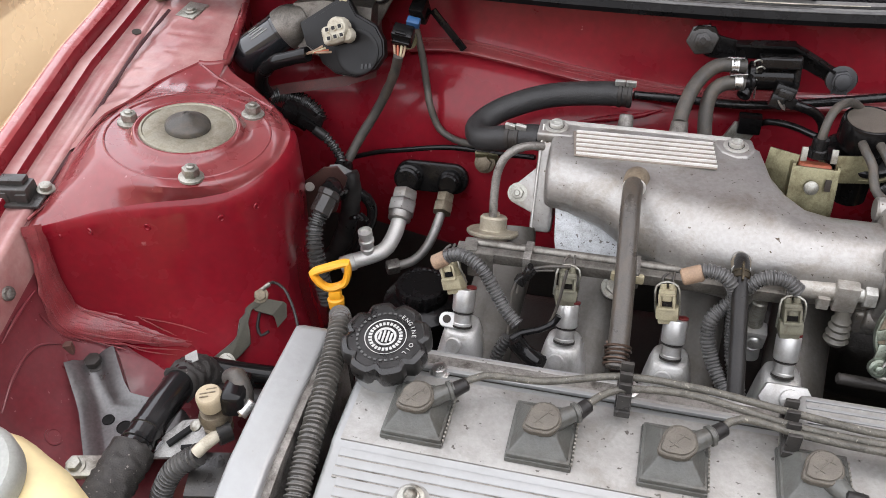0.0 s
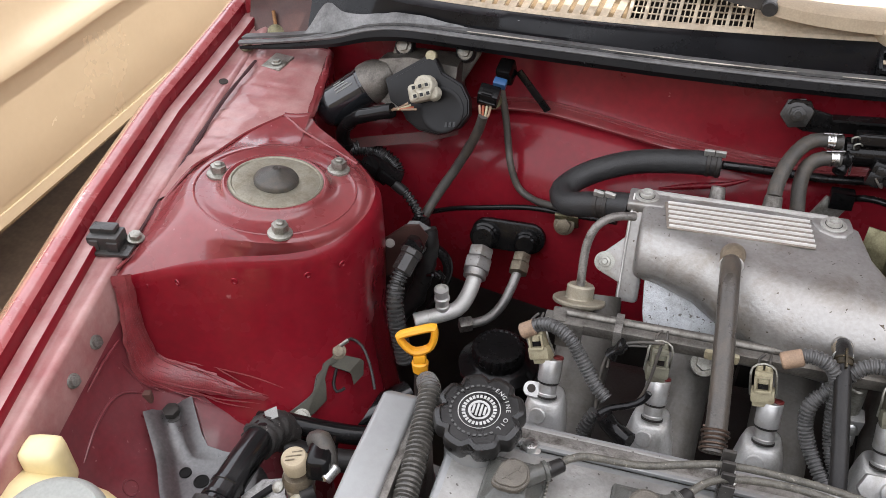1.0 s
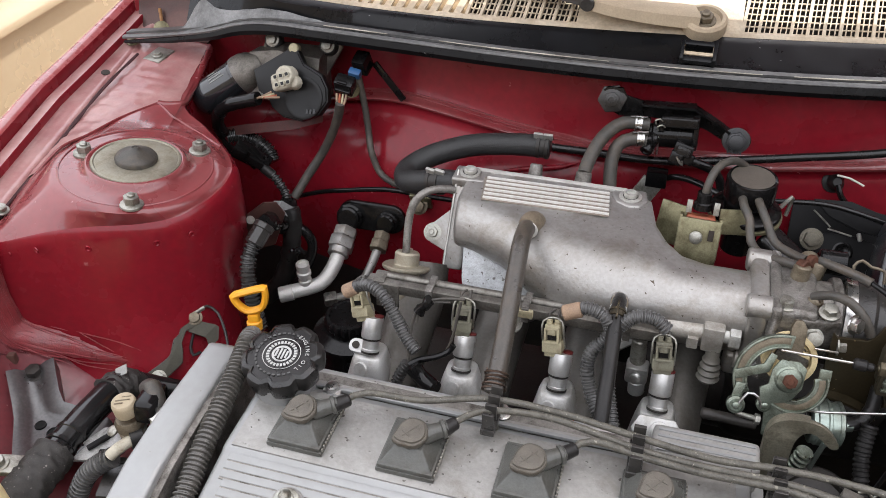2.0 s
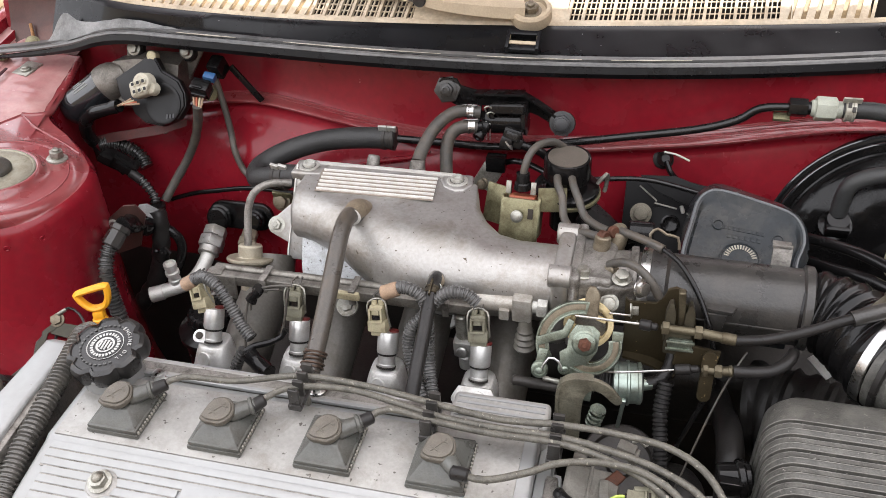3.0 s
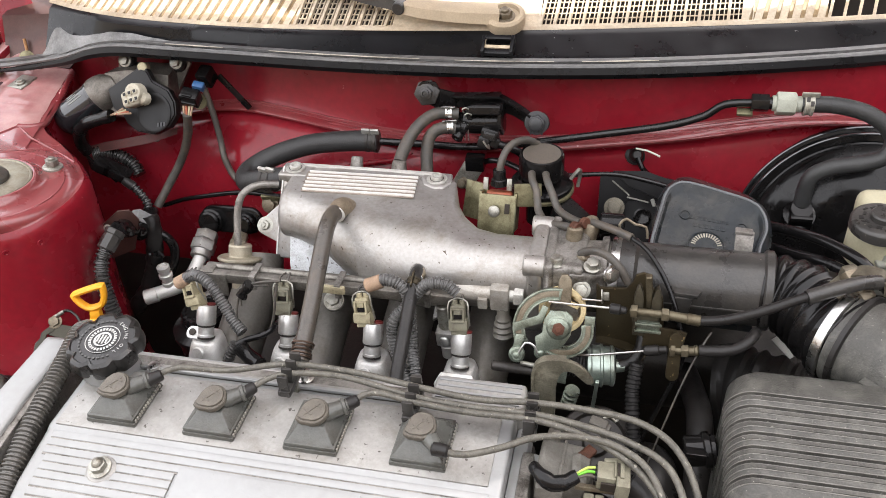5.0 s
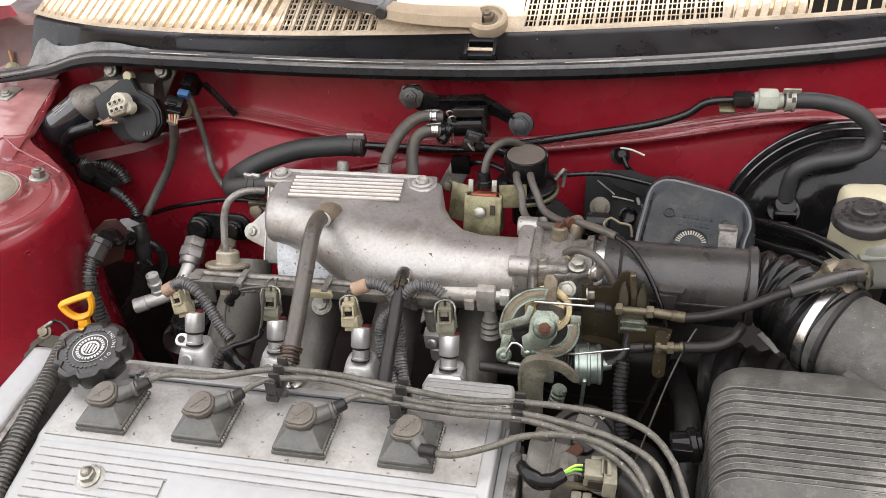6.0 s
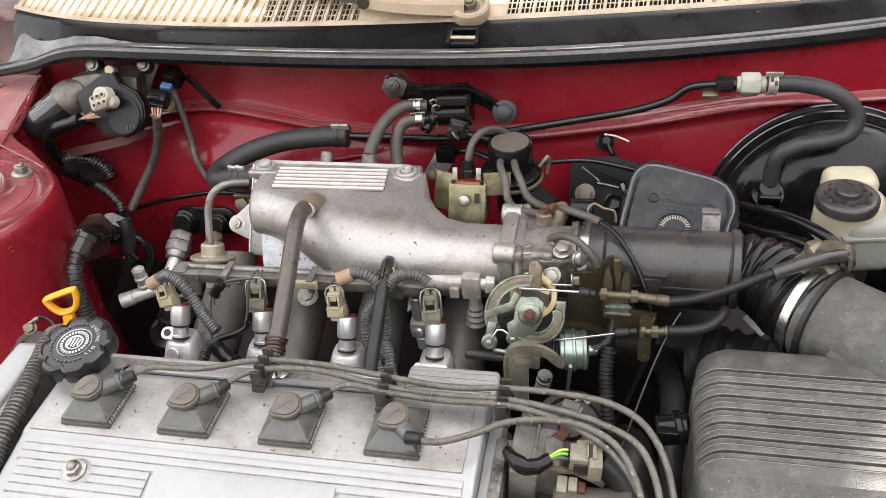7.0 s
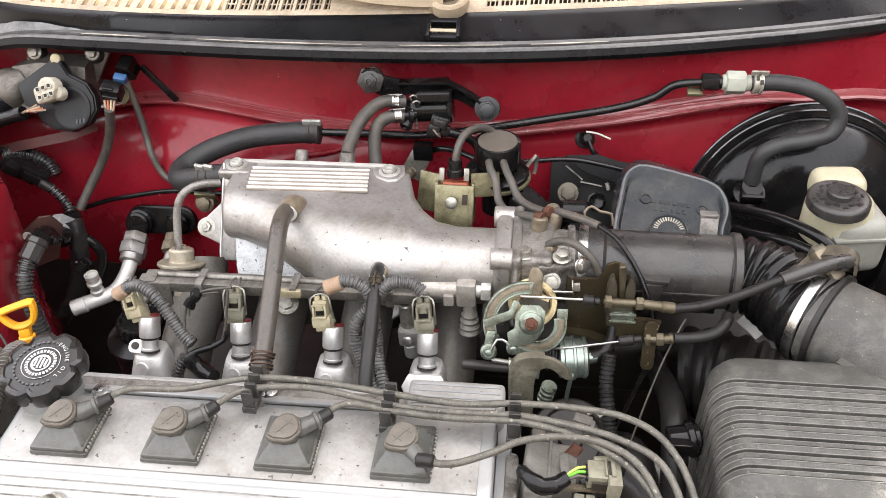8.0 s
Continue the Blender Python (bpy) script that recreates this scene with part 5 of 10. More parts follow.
    for pad in ([(-0.0975, 0.655), (-0.0660, 0.655), (-0.0600, 0.664), (-0.0600, 0.681), (-0.0975, 0.681)], [(0.0600, 0.681), (0.0580, 0.668), (0.0640, 0.656), (0.0760, 0.650), (0.0860, 0.652), (0.0930, 0.664), (0.0900, 0.681)]):
        part("corner_pad", slab(pad, 0.0100, Matrix.Translation((0, 0, 0.8208)), 0.0030, 3), ALU, t, "plain machined corner pad")
    # closed end: a flat slanting flange
    prof = [(0.6805, 0.8250), (0.6770, 0.8310), (0.6640, 0.8312), (0.6605, 0.8290), (0.6095, 0.7600), (0.6085, 0.7550), (0.6150, 0.7490), (0.6805, 0.7560)]
    cy, cz = 0.650, 0.792
    part("end_flange", loft([[V(x, cy + (y - cy) * k, cz + (z - cz) * k) for y, z in prof] for x, k in ((-0.0945, 0.93), (-0.0940, 0.975), (-0.0925, 1.0), (-0.0790, 1.0), (-0.0765, 0.985), (-0.0750, 0.95))]), ALU, t, "plain cast end flange", smooth=40)
    part("flange_edge", tube([(-0.0925, y - 0.0003, z + 0.0003) for y, z in prof[2:6]], 0.0008, 8), ALU_BRIGHT, t, "bright flange edge")
    # triangular ear with a bolt beside the plate
    ear = [(-0.0195, -0.004), (-0.0190, 0.004), (-0.0120, 0.0100), (0.0030, 0.0250), (0.0110, 0.0270), (0.0110, -0.0210), (0.0040, -0.0170), (-0.0125, -0.0105)]
    part("ear", slab(ear, 0.008, Matrix.Translation((-0.0975, 0.6330, 0.7775)) @ rot(52), 0.0018), ALU, t)
    part("ear_bolt", join(lathe((-0.1085, 0.6275, 0.7815), (0, -0.79, 0.62), [(0.0098, 0), (0.0096, 0.0010), (0.0072, 0.0016)], 26), hexnut((-0.1085, 0.6270, 0.7820), (0, -0.79, 0.62), 0.0058, 0.0046, False, 0.002)), ZINC_GREY, t)
    # flat rough face below the round body
    pn = V(0, -0.80, 0.60)
    patch = [(-0.0285, 0.004), (0.0050, 0.003), (0.0300, -0.0060), (0.0480, -0.0170), (0.0640, -0.0320), (0.0720, -0.0460), (-0.0200, -0.0500), (-0.0255, -0.026)]
    part("rough_face", lumpy(slab(list(reversed(patch)), 0.010, frame_of(V(-0.043, 0.6030, 0.7870) - pn * 0.010, pn), 0.0015), 0.0008, 90), ALU_ROUGH, t, "rough unmachined casting with bare patches")
    # hose nipples
    for a, b, r in (((0.084, 0.556, 0.790), (0.084, 0.545, 0.806), 0.009), ((-0.021, 0.690, 0.818), (-0.021, 0.700, 0.832), 0.0075), ((0.027, 0.690, 0.815), (0.027, 0.698, 0.832), 0.0090)):
        part("nipple", cyl(a, b, r, r * 0.85), ALU_DIRTY, t)
    part("cast_elbow", tube([(-0.003, 0.610, 0.822), (-0.004, 0.602, 0.831), (-0.005, 0.592, 0.8365), (-0.0055, 0.582, 0.8370)], 0.0096, 18, 0.004, lambda f: 1.15 - 0.18 * f), STAINED, t, "brown-stained cast elbow")
    part("elbow_ring", lathe((-0.0055, 0.5805, 0.8375), (0, -1, -0.05), [(0.0084, 0), (0.0096, 0.0003), (0.0096, 0.0012), (0.0084, 0.0016)], 24), ALU_WHITE, t)
    part("cast_elbow", tube([(0.084, 0.560, 0.786), (0.084, 0.552, 0.798), (0.084, 0.543, 0.803), (0.084, 0.535, 0.803)], 0.0076, 16, 0.004, lambda f: 1.15 - 0.22 * f), STAINED, t)
    part("elbow_ring", lathe((0.084, 0.5355, 0.8032), (0, -1, -0.1), [(0.0062, 0), (0.0074, 0.0003), (0.0074, 0.0012), (0.0062, 0.0016)], 24), ALU_WHITE, t)
    part("throttle_flange", box((0.195, 0.578, 0.790), (0.016, 0.082, 0.078), None, 0.006, 3), ALU, t)
    for y, z in ((0.546, 0.822), (0.546, 0.762), (0.610, 0.822)):
        part("flange_boss", cyl((0.184, y, z), (0.204, y, z), 0.010), ALU, t)
    part("flange_foot", box((0.188, 0.553, 0.756), (0.022, 0.020, 0.024), None, 0.005, 3), ALU, t)
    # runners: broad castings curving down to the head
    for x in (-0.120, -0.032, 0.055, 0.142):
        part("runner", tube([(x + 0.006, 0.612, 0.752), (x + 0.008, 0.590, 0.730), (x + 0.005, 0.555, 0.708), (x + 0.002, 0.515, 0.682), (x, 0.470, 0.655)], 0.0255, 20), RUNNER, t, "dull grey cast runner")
    return t


plenum()


INJ_STEEL = mat("satin_injector_steel", (0.60, 0.595, 0.58), 0.36, metal=0.7, var=0.10, scale=40, dust=(0.5, 0.48, 0.44), dust_amt=0.12, dirt=(0.30, 0.25, 0.18, 0.35, 60))
SOCKET_M = mat("bead_blasted_casting", (0.56, 0.555, 0.54), 0.42, metal=0.55, var=0.10, scale=50, grain=0.5, dust=(0.5, 0.48, 0.44), dust_amt=0.2, dirt=(0.22, 0.19, 0.14, 0.5, 40))


CONN_K = 0.84


def injector(x, plastic, turn, label, lean=0, lug=0, off=0.0):
    t = thing("fuel_injector", (x, 0.48, 0.70), label, "fuel injector", "fuel injectors")
    ax = V(0.0, 0.55, 1).normalized()
    foot = V(x, 0.506, 0.7285)              # where the body enters its socket

    def sec(w, d, z, dy):
        return [foot + V(px, py + dy, z) for px, py in rrect(w, d, min(w, d) * 0.34, 5)]
    part("socket", loft([sec(0.054, 0.046, -0.072, -0.020), sec(0.047, 0.041, -0.046, -0.012), sec(0.040, 0.036, -0.027, -0.006), sec(0.033, 0.031, -0.012, -0.001), sec(0.0285, 0.027, -0.0052, 0.001), sec(0.0250, 0.0240, -0.0042, 0.001)]), SOCKET_M, t, smooth=50)
    part("socket_boss", lathe(foot + V(-0.004, -0.0165, -0.0135), (-0.15, -1, 0.50), [(0.0072, -0.004), (0.0071, 0.0016), (0.0064, 0.0024), (0.0005, 0.0025)], 28), SOCKET_M, t, "round cast boss")
    part("collar", lathe(foot - ax * 0.0034, ax, [(0.0090, -0.001), (0.0090, 0.0006), (0.0080, 0.0010)], 24), DARK_METAL, t, "thin dark ring")
    part("neck", lathe(foot - ax * 0.0026, ax, [(0.0084, 0), (0.0084, 0.0020), (0.0078, 0.0026), (0.0078, 0.0098), (0.0084, 0.0104)], 24), INJ_STEEL, t)
    part("neck_ring", lathe(foot + ax * 0.0078, ax, [(0.0082, 0), (0.0088, 0.0004), (0.0088, 0.0012), (0.0082, 0.0016)], 24), DARK_METAL, t)
    part("body", lathe(foot + ax * 0.0096, ax, [(0.0084, 0), (0.0094, 0.0006), (0.0097, 0.0018), (0.0097, 0.0195), (0.0093, 0.0205), (0.0078, 0.0208)], 28), INJ_STEEL, t, "satin steel injector body")
    part("seal", lathe(foot + ax * 0.0302 + V(0.0055, 0, 0), ax, [(0.0034, -0.001), (0.0044, 0.0004), (0.0044, 0.0018), (0.0032, 0.0024)], 18), RED_SEAL, t, "small red seal")
    c = V(x - 0.003 + off, 0.5235, 0.7745 - abs(off) * 0.6)
    m = rot(-26, lean, turn)

    def at(px, py, pz):
        return c + (m.to_3x3() @ V(px, py, pz)) * CONN_K

    def size(*a):
        return [q * CONN_K for q in a]
    plug_ = part("connector", join(box(at(0, 0, 0.003), size(0.0160, 0.0140, 0.018), m, 0.0016), box(at(0, -0.001, -0.0110), size(0.0215, 0.0160, 0.0130), m, 0.0022), box(at(0, 0.002, -0.019), size(0.0180, 0.0125, 0.008), m, 0.0015)), plastic, t, "two-pin locking connector")
    part("latch_frame", join(box(at(-0.0068, -0.0085, 0.001), size(0.0024, 0.0040, 0.015), m, 0.0006), box(at(0.0068, -0.0085, 0.001), size(0.0024, 0.0040, 0.015), m, 0.0006), box(at(0, -0.0088, 0.0078), size(0.0155, 0.0036, 0.0022), m, 0.0005), box(at(0, -0.0092, -0.0058), size(0.0155, 0.0046, 0.0026), m, 0.0006)), plastic, plug_)
    part("latch_hole", box(at(0, -0.0074, -0.0012), size(0.0092, 0.0014, 0.0052), m), BLACK, plug_)
    part("latch_tongue", box(at(0, -0.0080, 0.0040), size(0.0075, 0.0022, 0.0052), m, 0.0006), plastic, plug_)
    part("wire_clip", tube([at(-0.0112, 0.004, -0.014), at(-0.0114, -0.004, 0.004), at(-0.0100, -0.003, 0.0150), at(0.0, 0.0, 0.0185), at(0.0100, -0.003, 0.0150), at(0.0114, -0.004, 0.004), at(0.0112, 0.004, -0.014)], 0.0010, 6), ZINC_GREY, plug_, "bent steel wire clip")
    for sx in (-0.0042, 0.0042):
        part("wire_seal", lathe(at(sx, 0, 0.011), m.to_3x3() @ V(0, 0, 1), [(0.0028, 0), (0.0028, 0.0045), (0.0022, 0.005), (0.0018, 0.0038)], 12), plastic, plug_)
        part("terminal_wire", tube([at(sx, 0, 0.014), at(sx * 1.2, 0.002, 0.022), at(sx * 0.6 + 0.003, 0.008, 0.026)], 0.0011, 6), RUBBER_GREY, plug_)
    if lug:
        part("mount_lug", join(slab([(-0.016, 0.012), (-0.022, 0.0), (-0.016, -0.010), (0.0, -0.014), (0.016, -0.010), (0.021, 0.0), (0.014, 0.012)], 0.008, frame_of((x + 0.002, 0.482, 0.722), (0, -0.72, 0.7)), 0.0022), lathe((x + 0.004, 0.478, 0.727), (0, -0.72, 0.7), [(0.0085, 0), (0.0082, 0.006), (0.005, 0.0075), (0.0005, 0.0075)], 20)), SOCKET_M, t, "cast lug with a round bolt head")
    return t


RED_SEAL = mat("red_rubber", (0.12, 0.012, 0.010), 0.6, var=0.2, scale=60)
CONN_CREAM = mat("soiled_cream_plastic", (0.37, 0.33, 0.215), 0.45, var=0.2, scale=70, dust=(0.30, 0.25, 0.16), dust_amt=0.3, dirt=(0.12, 0.09, 0.05, 0.55, 90))
CONN_OLIVE = mat("soiled_green_plastic", (0.15, 0.148, 0.108), 0.45, var=0.2, scale=70, dust=(0.26, 0.23, 0.16), dust_amt=0.3, dirt=(0.07, 0.055, 0.035, 0.6, 90))
injector(-0.134, CONN_CREAM, -4, "silver fuel injector with a cream connector and tan tape", -22, 0, -0.009)
injector(-0.0455, CONN_OLIVE, 8, "silver fuel injector with a dark grey-green connector", 4)
injector(0.042, CONN_CREAM, -2, "silver fuel injector with a cream connector and dusty loom", -9, 0, -0.006)
injector(0.1295, CONN_OLIVE, 4, "silver fuel injector with a grey-green connector by the throttle", -3, 1)


def pressure_pipe(x):
    t = thing("rail_spacer", (x, 0.54, 0.72), "grey steel spacer over a cast cup beside an injector", "rail spacer")
    part("sleeve", cyl((x, 0.548, 0.735), (x - 0.001, 0.545, 0.766), 0.0072, 0.0066), ZINC_GREY, t)
    part("cup", join(box((x + 0.001, 0.545, 0.726), (0.020, 0.014, 0.022), rot(10), 0.003), cyl((x + 0.003, 0.545, 0.700), (x + 0.002, 0.545, 0.716), 0.0075)), SOCKET_M, t, "silver cup")
    part("cup_screw", lathe((x + 0.001, 0.534, 0.728), (0, -1, 0.25), [(0.0055, 0), (0.0055, 0.002), (0.004, 0.003), (0.0005, 0.003)], 16), STEEL, t)


pressure_pipe(0.1068)


RAIL_M = mat("dull_steel_rail", (0.23, 0.22, 0.20), 0.36, metal=0.75, var=0.25, scale=40, dust=(0.18, 0.155, 0.12), dust_amt=0.3, dirt=(0.05, 0.042, 0.03, 0.6, 60))


BLOCK_M = mat("dull_bare_alloy", (0.40, 0.385, 0.355), 0.42, metal=0.6, var=0.15, scale=40, grain=0.5, dust=(0.34, 0.30, 0.24), dust_amt=0.3, dirt=(0.15, 0.12, 0.08, 0.5, 60))
DAMPER_M = mat("pale_plated_bronze", (0.36, 0.325, 0.255), 0.40, metal=0.55, var=0.2, scale=50, dust=(0.34, 0.30, 0.22), dust_amt=0.3, dirt=(0.12, 0.10, 0.06, 0.5, 70))


def fuel_rail():
    t = thing("fuel_rail", (0.0, 0.545, 0.78), "grey steel fuel rail with pressure damper", "fuel rail")
    part("rail", join(box((-0.003, 0.5385, 0.7800), (0.262, 0.0095, 0.0105), None, 0.0022), cyl((-0.134, 0.5385, 0.7770), (0.128, 0.5385, 0.7770), 0.0046)), RAIL_M, t)
    part("rail_tube", cyl((-0.138, 0.549, 0.7825), (0.140, 0.549, 0.7825), 0.0042), RAIL_M, t)
    part("rail_web", box((-0.011, 0.545, 0.7800), (0.270, 0.010, 0.004), None, 0.001), RAIL_M, t)
    part("left_block", join(box((-0.1335, 0.543, 0.7815), (0.012, 0.018, 0.010), rot(0, 0, 4), 0.002), box((-0.1235, 0.5325, 0.773), (0.022, 0.003, 0.024), rot(-8), 0.0012)), RAIL_M, t)
    part("right_block", join(cyl((0.120, 0.541, 0.7890), (0.158, 0.541, 0.7900), 0.0085), box((0.137, 0.549, 0.791), (0.034, 0.012, 0.015), None, 0.002), box((0.1635, 0.541, 0.7895), (0.0175, 0.021, 0.025), None, 0.0025), box((0.148, 0.535, 0.7845), (0.009, 0.012, 0.011), None, 0.001)), BLOCK_M, t, "bare alloy rail end block")
    part("end_nut", join(hexnut((0.1755, 0.541, 0.7895), (1, 0, 0), 0.0105, 0.009, False), cyl((0.170, 0.541, 0.7895), (0.178, 0.541, 0.7895), 0.0066)), BOLT_M, t)
    for x in (-0.084, 0.005, 0.094):
        part("strap", join(box((x, 0.5435, 0.7868), (0.0065, 0.022, 0.0024), None, 0.0008), box((x, 0.5325, 0.7795), (0.0065, 0.0024, 0.016), None, 0.0008)), ALU_DIRTY, t)
    part("tape_band", box((-0.001, 0.5325, 0.7815), (0.027, 0.0050, 0.0085), None, 0.0020), CONN_CREAM, t, "cream tape band")
    d = part("damper", lathe((-0.124, 0.586, 0.7640), (0, 0.44, 0.9), [(0.0085, -0.030), (0.0085, -0.006), (0.0140, -0.0055), (0.0145, -0.001), (0.0225, -0.0005), (0.0235, 0.0008), (0.0235, 0.0026), (0.0222, 0.0038), (0.0128, 0.0042), (0.0122, 0.0050), (0.0122, 0.0150), (0.0108, 0.0168), (0.0050, 0.0172), (0.0048, 0.0200)], 36), DAMPER_M, t, "dull bronze pressure damper", smooth=12)
    for x in (-0.0295, 0.0745):
        part("rail_bolt", join(lathe((x, 0.579, 0.728), (0, -0.79, 0.62), [(0.0108, 0), (0.0108, 0.0012), (0.0088, 0.0020)], 26), hexnut((x, 0.578, 0.7285), (0, -0.79, 0.62), 0.0074, 0.006, False), lathe((x, 0.573, 0.7325), (0, -0.79, 0.62), [(0.0040, 0), (0.0040, 0.004), (0.0030, 0.0045), (0.0026, 0.003), (0.0005, 0.003)], 16)), BOLT_M, t)
        part("rail_leg", slab([(-0.014, 0.022), (0.046, 0.022), (0.040, 0.008), (0.006, -0.016), (-0.010, -0.014)], 0.010, frame_of((x, 0.5855, 0.7215), (0, -0.65, 0.75)), 0.003), ALU, t, "triangular cast rail leg")


BRASS_GREY = mat("dull_bronze", (0.20, 0.17, 0.125), 0.42, metal=0.65, var=0.3, scale=60, dust=(0.24, 0.195, 0.135), dust_amt=0.3, dirt=(0.06, 0.045, 0.025, 0.6, 70))
fuel_rail()


# ---- hoses round the plenum ----
def hose(name, pts, r, material, label, category="hose", seg=14, group="", extra=None):
    t = thing(name, pts[0], label, category, group)
    part("hose", tube(pts, r, seg), material, t)
    for q in extra or ():
        q(t)
    return t


def clamp_at(p, axis, r, material=None, wide=0.008):
    """A spring clamp: band and two ears."""
    def make(t):
        ax = V(*axis).normalized()
        c = part("hose_clamp", lathe(V(*p) - ax * wide * 0.5, ax, [(r * 1.02, 0), (r * 1.14, 0.0005), (r * 1.14, wide * 0.28), (r * 1.06, wide * 0.32), (r * 1.06, wide * 0.68), (r * 1.14, wide * 0.72), (r * 1.14, wide - 0.0005), (r * 1.02, wide)], 24), DARK_METAL if wide > 0.01 else material or STEEL, t, "dark spring clamp" if wide > 0.01 else "steel spring clamp")
        side = ax.cross(V(0, 0, 1))
        up = V(0, -0.35, 1) if abs(ax.z) < 0.8 else V(0, -1, 0)
        for s in (-1, 1):
            part("clamp_ear", box(V(*p) + ax * (wide * 0.38 * s) + up.normalized() * (r * 1.3), (wide * 0.22, 0.010, r * 0.6), frame_of((0, 0, 0), up, ax), 0.0004), material or STEEL, c)
    return make


RUBBER_BROWN = mat("aged_brown_rubber", (0.040, 0.035, 0.030), 0.30, var=0.3, scale=50, dust=(0.26, 0.22, 0.175), dust_amt=0.14, grain=0.5, spec=0.55, dirt=(0.11, 0.085, 0.06, 0.45, 40))
COPPER = mat("rusty_copper_wire", (0.085, 0.055, 0.040), 0.42, metal=0.6, var=0.4, scale=90, dirt=(0.05, 0.035, 0.025, 0.6, 120))


def spring_clamp(t):
    """A coil of wire wound round the foot of the hose."""
    a, ax = V(-0.001, 0.441, 0.7745), V(0, 0.87, 0.49).normalized()
    u = ax.cross(V(1, 0, 0)).normalized()
    w = ax.cross(u)
    part("coil_clamp", tube([a + ax * (0.0032 * g / (2 * math.pi)) + (u * math.cos(g) + w * math.sin(g)) * (0.0090 + 0.0008 * math.sin(1.7 * g)) for g in [0.35 * k for k in range(96)]], 0.0010, 6, 0.003), COPPER, t, "rusty coiled wire clamp")


hose("breather_hose", [(-0.005, 0.592, 0.830), (-0.006, 0.578, 0.840), (-0.006, 0.555, 0.838), (-0.004, 0.520, 0.820), (-0.002, 0.485, 0.800), (-0.001, 0.458, 0.785), (-0.001, 0.440, 0.774)], 0.0080, RUBBER_BROWN, "thick grey breather hose from the valve cover to the plenum",
     extra=[spring_clamp])
hose("vacuum_hose", [(0.084, 0.552, 0.800), (0.084, 0.540, 0.806), (0.084, 0.520, 0.800), (0.085, 0.490, 0.785), (0.086, 0.455, 0.768), (0.087, 0.430, 0.750)], 0.0064, RUBBER, "black vacuum hose hanging from the plenum", extra=[clamp_at((0.084, 0.528, 0.803), (0, -1, -0.3), 0.0062, BRONZE)])
HEATER_RUBBER = mat("dusty_heater_rubber", (0.018, 0.018, 0.0185), 0.42, var=0.3, scale=50, dust=(0.2, 0.195, 0.185), dust_amt=0.11, dust_scale=40, grain=0.7, spec=0.35)
hose("heater_hose", [(-0.020, 0.771, 0.812), (-0.060, 0.768, 0.811), (-0.105, 0.762, 0.806), (-0.145, 0.745, 0.797), (-0.166, 0.720, 0.790), (-0.158, 0.695, 0.792), (-0.135, 0.684, 0.802), (-0.105, 0.676, 0.812), (-0.094, 0.672, 0.814)], 0.0122, HEATER_RUBBER, "black heater hose looping behind the plenum", seg=18,
     extra=[clamp_at((-0.027, 0.771, 0.812), (1, 0, 0), 0.0120, BOLT_M, 0.014), clamp_at((-0.120, 0.680, 0.807), (1, -0.3, 0.2), 0.0120, BOLT_M, 0.015)])
hose("idle_air_hose", [(0.027, 0.697, 0.830), (0.029, 0.712, 0.838), (0.038, 0.735, 0.852), (0.055, 0.755, 0.860), (0.080, 0.762, 0.858)], 0.0068, RUBBER_GREY, "grey vacuum hose curving up to the valve", extra=[clamp_at((0.070, 0.760, 0.859), (1, 0.1, 0), 0.0068)])
hose("idle_air_hose", [(0.053, 0.712, 0.800), (0.050, 0.728, 0.828), (0.054, 0.738, 0.844), (0.066, 0.743, 0.850), (0.080, 0.746, 0.849)], 0.0068, RUBBER_GREY, "grey vacuum hose beside its twin at the valve", extra=[clamp_at((0.074, 0.745, 0.850), (1, 0.2, 0), 0.0068)])


def steel_pipe(name, pts, r, material, label, **kw):
    return hose(name, pts, r, material, label, "pipe", **kw)


steel_pipe("vacuum_pipe", [(-0.018, 0.771, 0.812), (0.03, 0.778, 0.808), (0.09, 0.782, 0.806), (0.149, 0.788, 0.811), (0.235, 0.793, 0.826), (0.305, 0.797, 0.839), (0.343, 0.799, 0.852), (0.363, 0.799, 0.867), (0.392, 0.799, 0.871)], 0.0044, BLACK_SATIN, "thin black vacuum pipe along the firewall")
steel_pipe("damper_pipe", [(-0.1240, 0.5880, 0.7808), (-0.1246, 0.5970, 0.8001), (-0.1234, 0.6040, 0.8179), (-0.1184, 0.6100, 0.8309), (-0.1096, 0.6180, 0.8361), (-0.0993, 0.6260, 0.8354), (-0.0882, 0.6340, 0.8314)], 0.0038, ALU_DIRTY, "dull metal pipe bent from the fuel damper to the plenum")
steel_pipe("drain_pipe", [(-0.256, 0.815, 0.848), (-0.2475, 0.808, 0.812), (-0.2425, 0.802, 0.780), (-0.2370, 0.792, 0.762), (-0.2260, 0.786, 0.738), (-0.2060, 0.776, 0.732), (-0.1820, 0.762, 0.738), (-0.1560, 0.748, 0.748), (-0.140, 0.735, 0.760)], 0.0040, RUBBER_GREY, "slim grey pipe bending down the firewall")
steel_pipe("speed_cable", [(-0.335, 0.776, 0.690), (-0.300, 0.774, 0.704), (-0.269, 0.768, 0.715), (-0.209, 0.764, 0.729), (-0.150, 0.760, 0.731), (-0.112, 0.750, 0.738)], 0.0030, BLACK, "thin black cable clipped across the firewall")

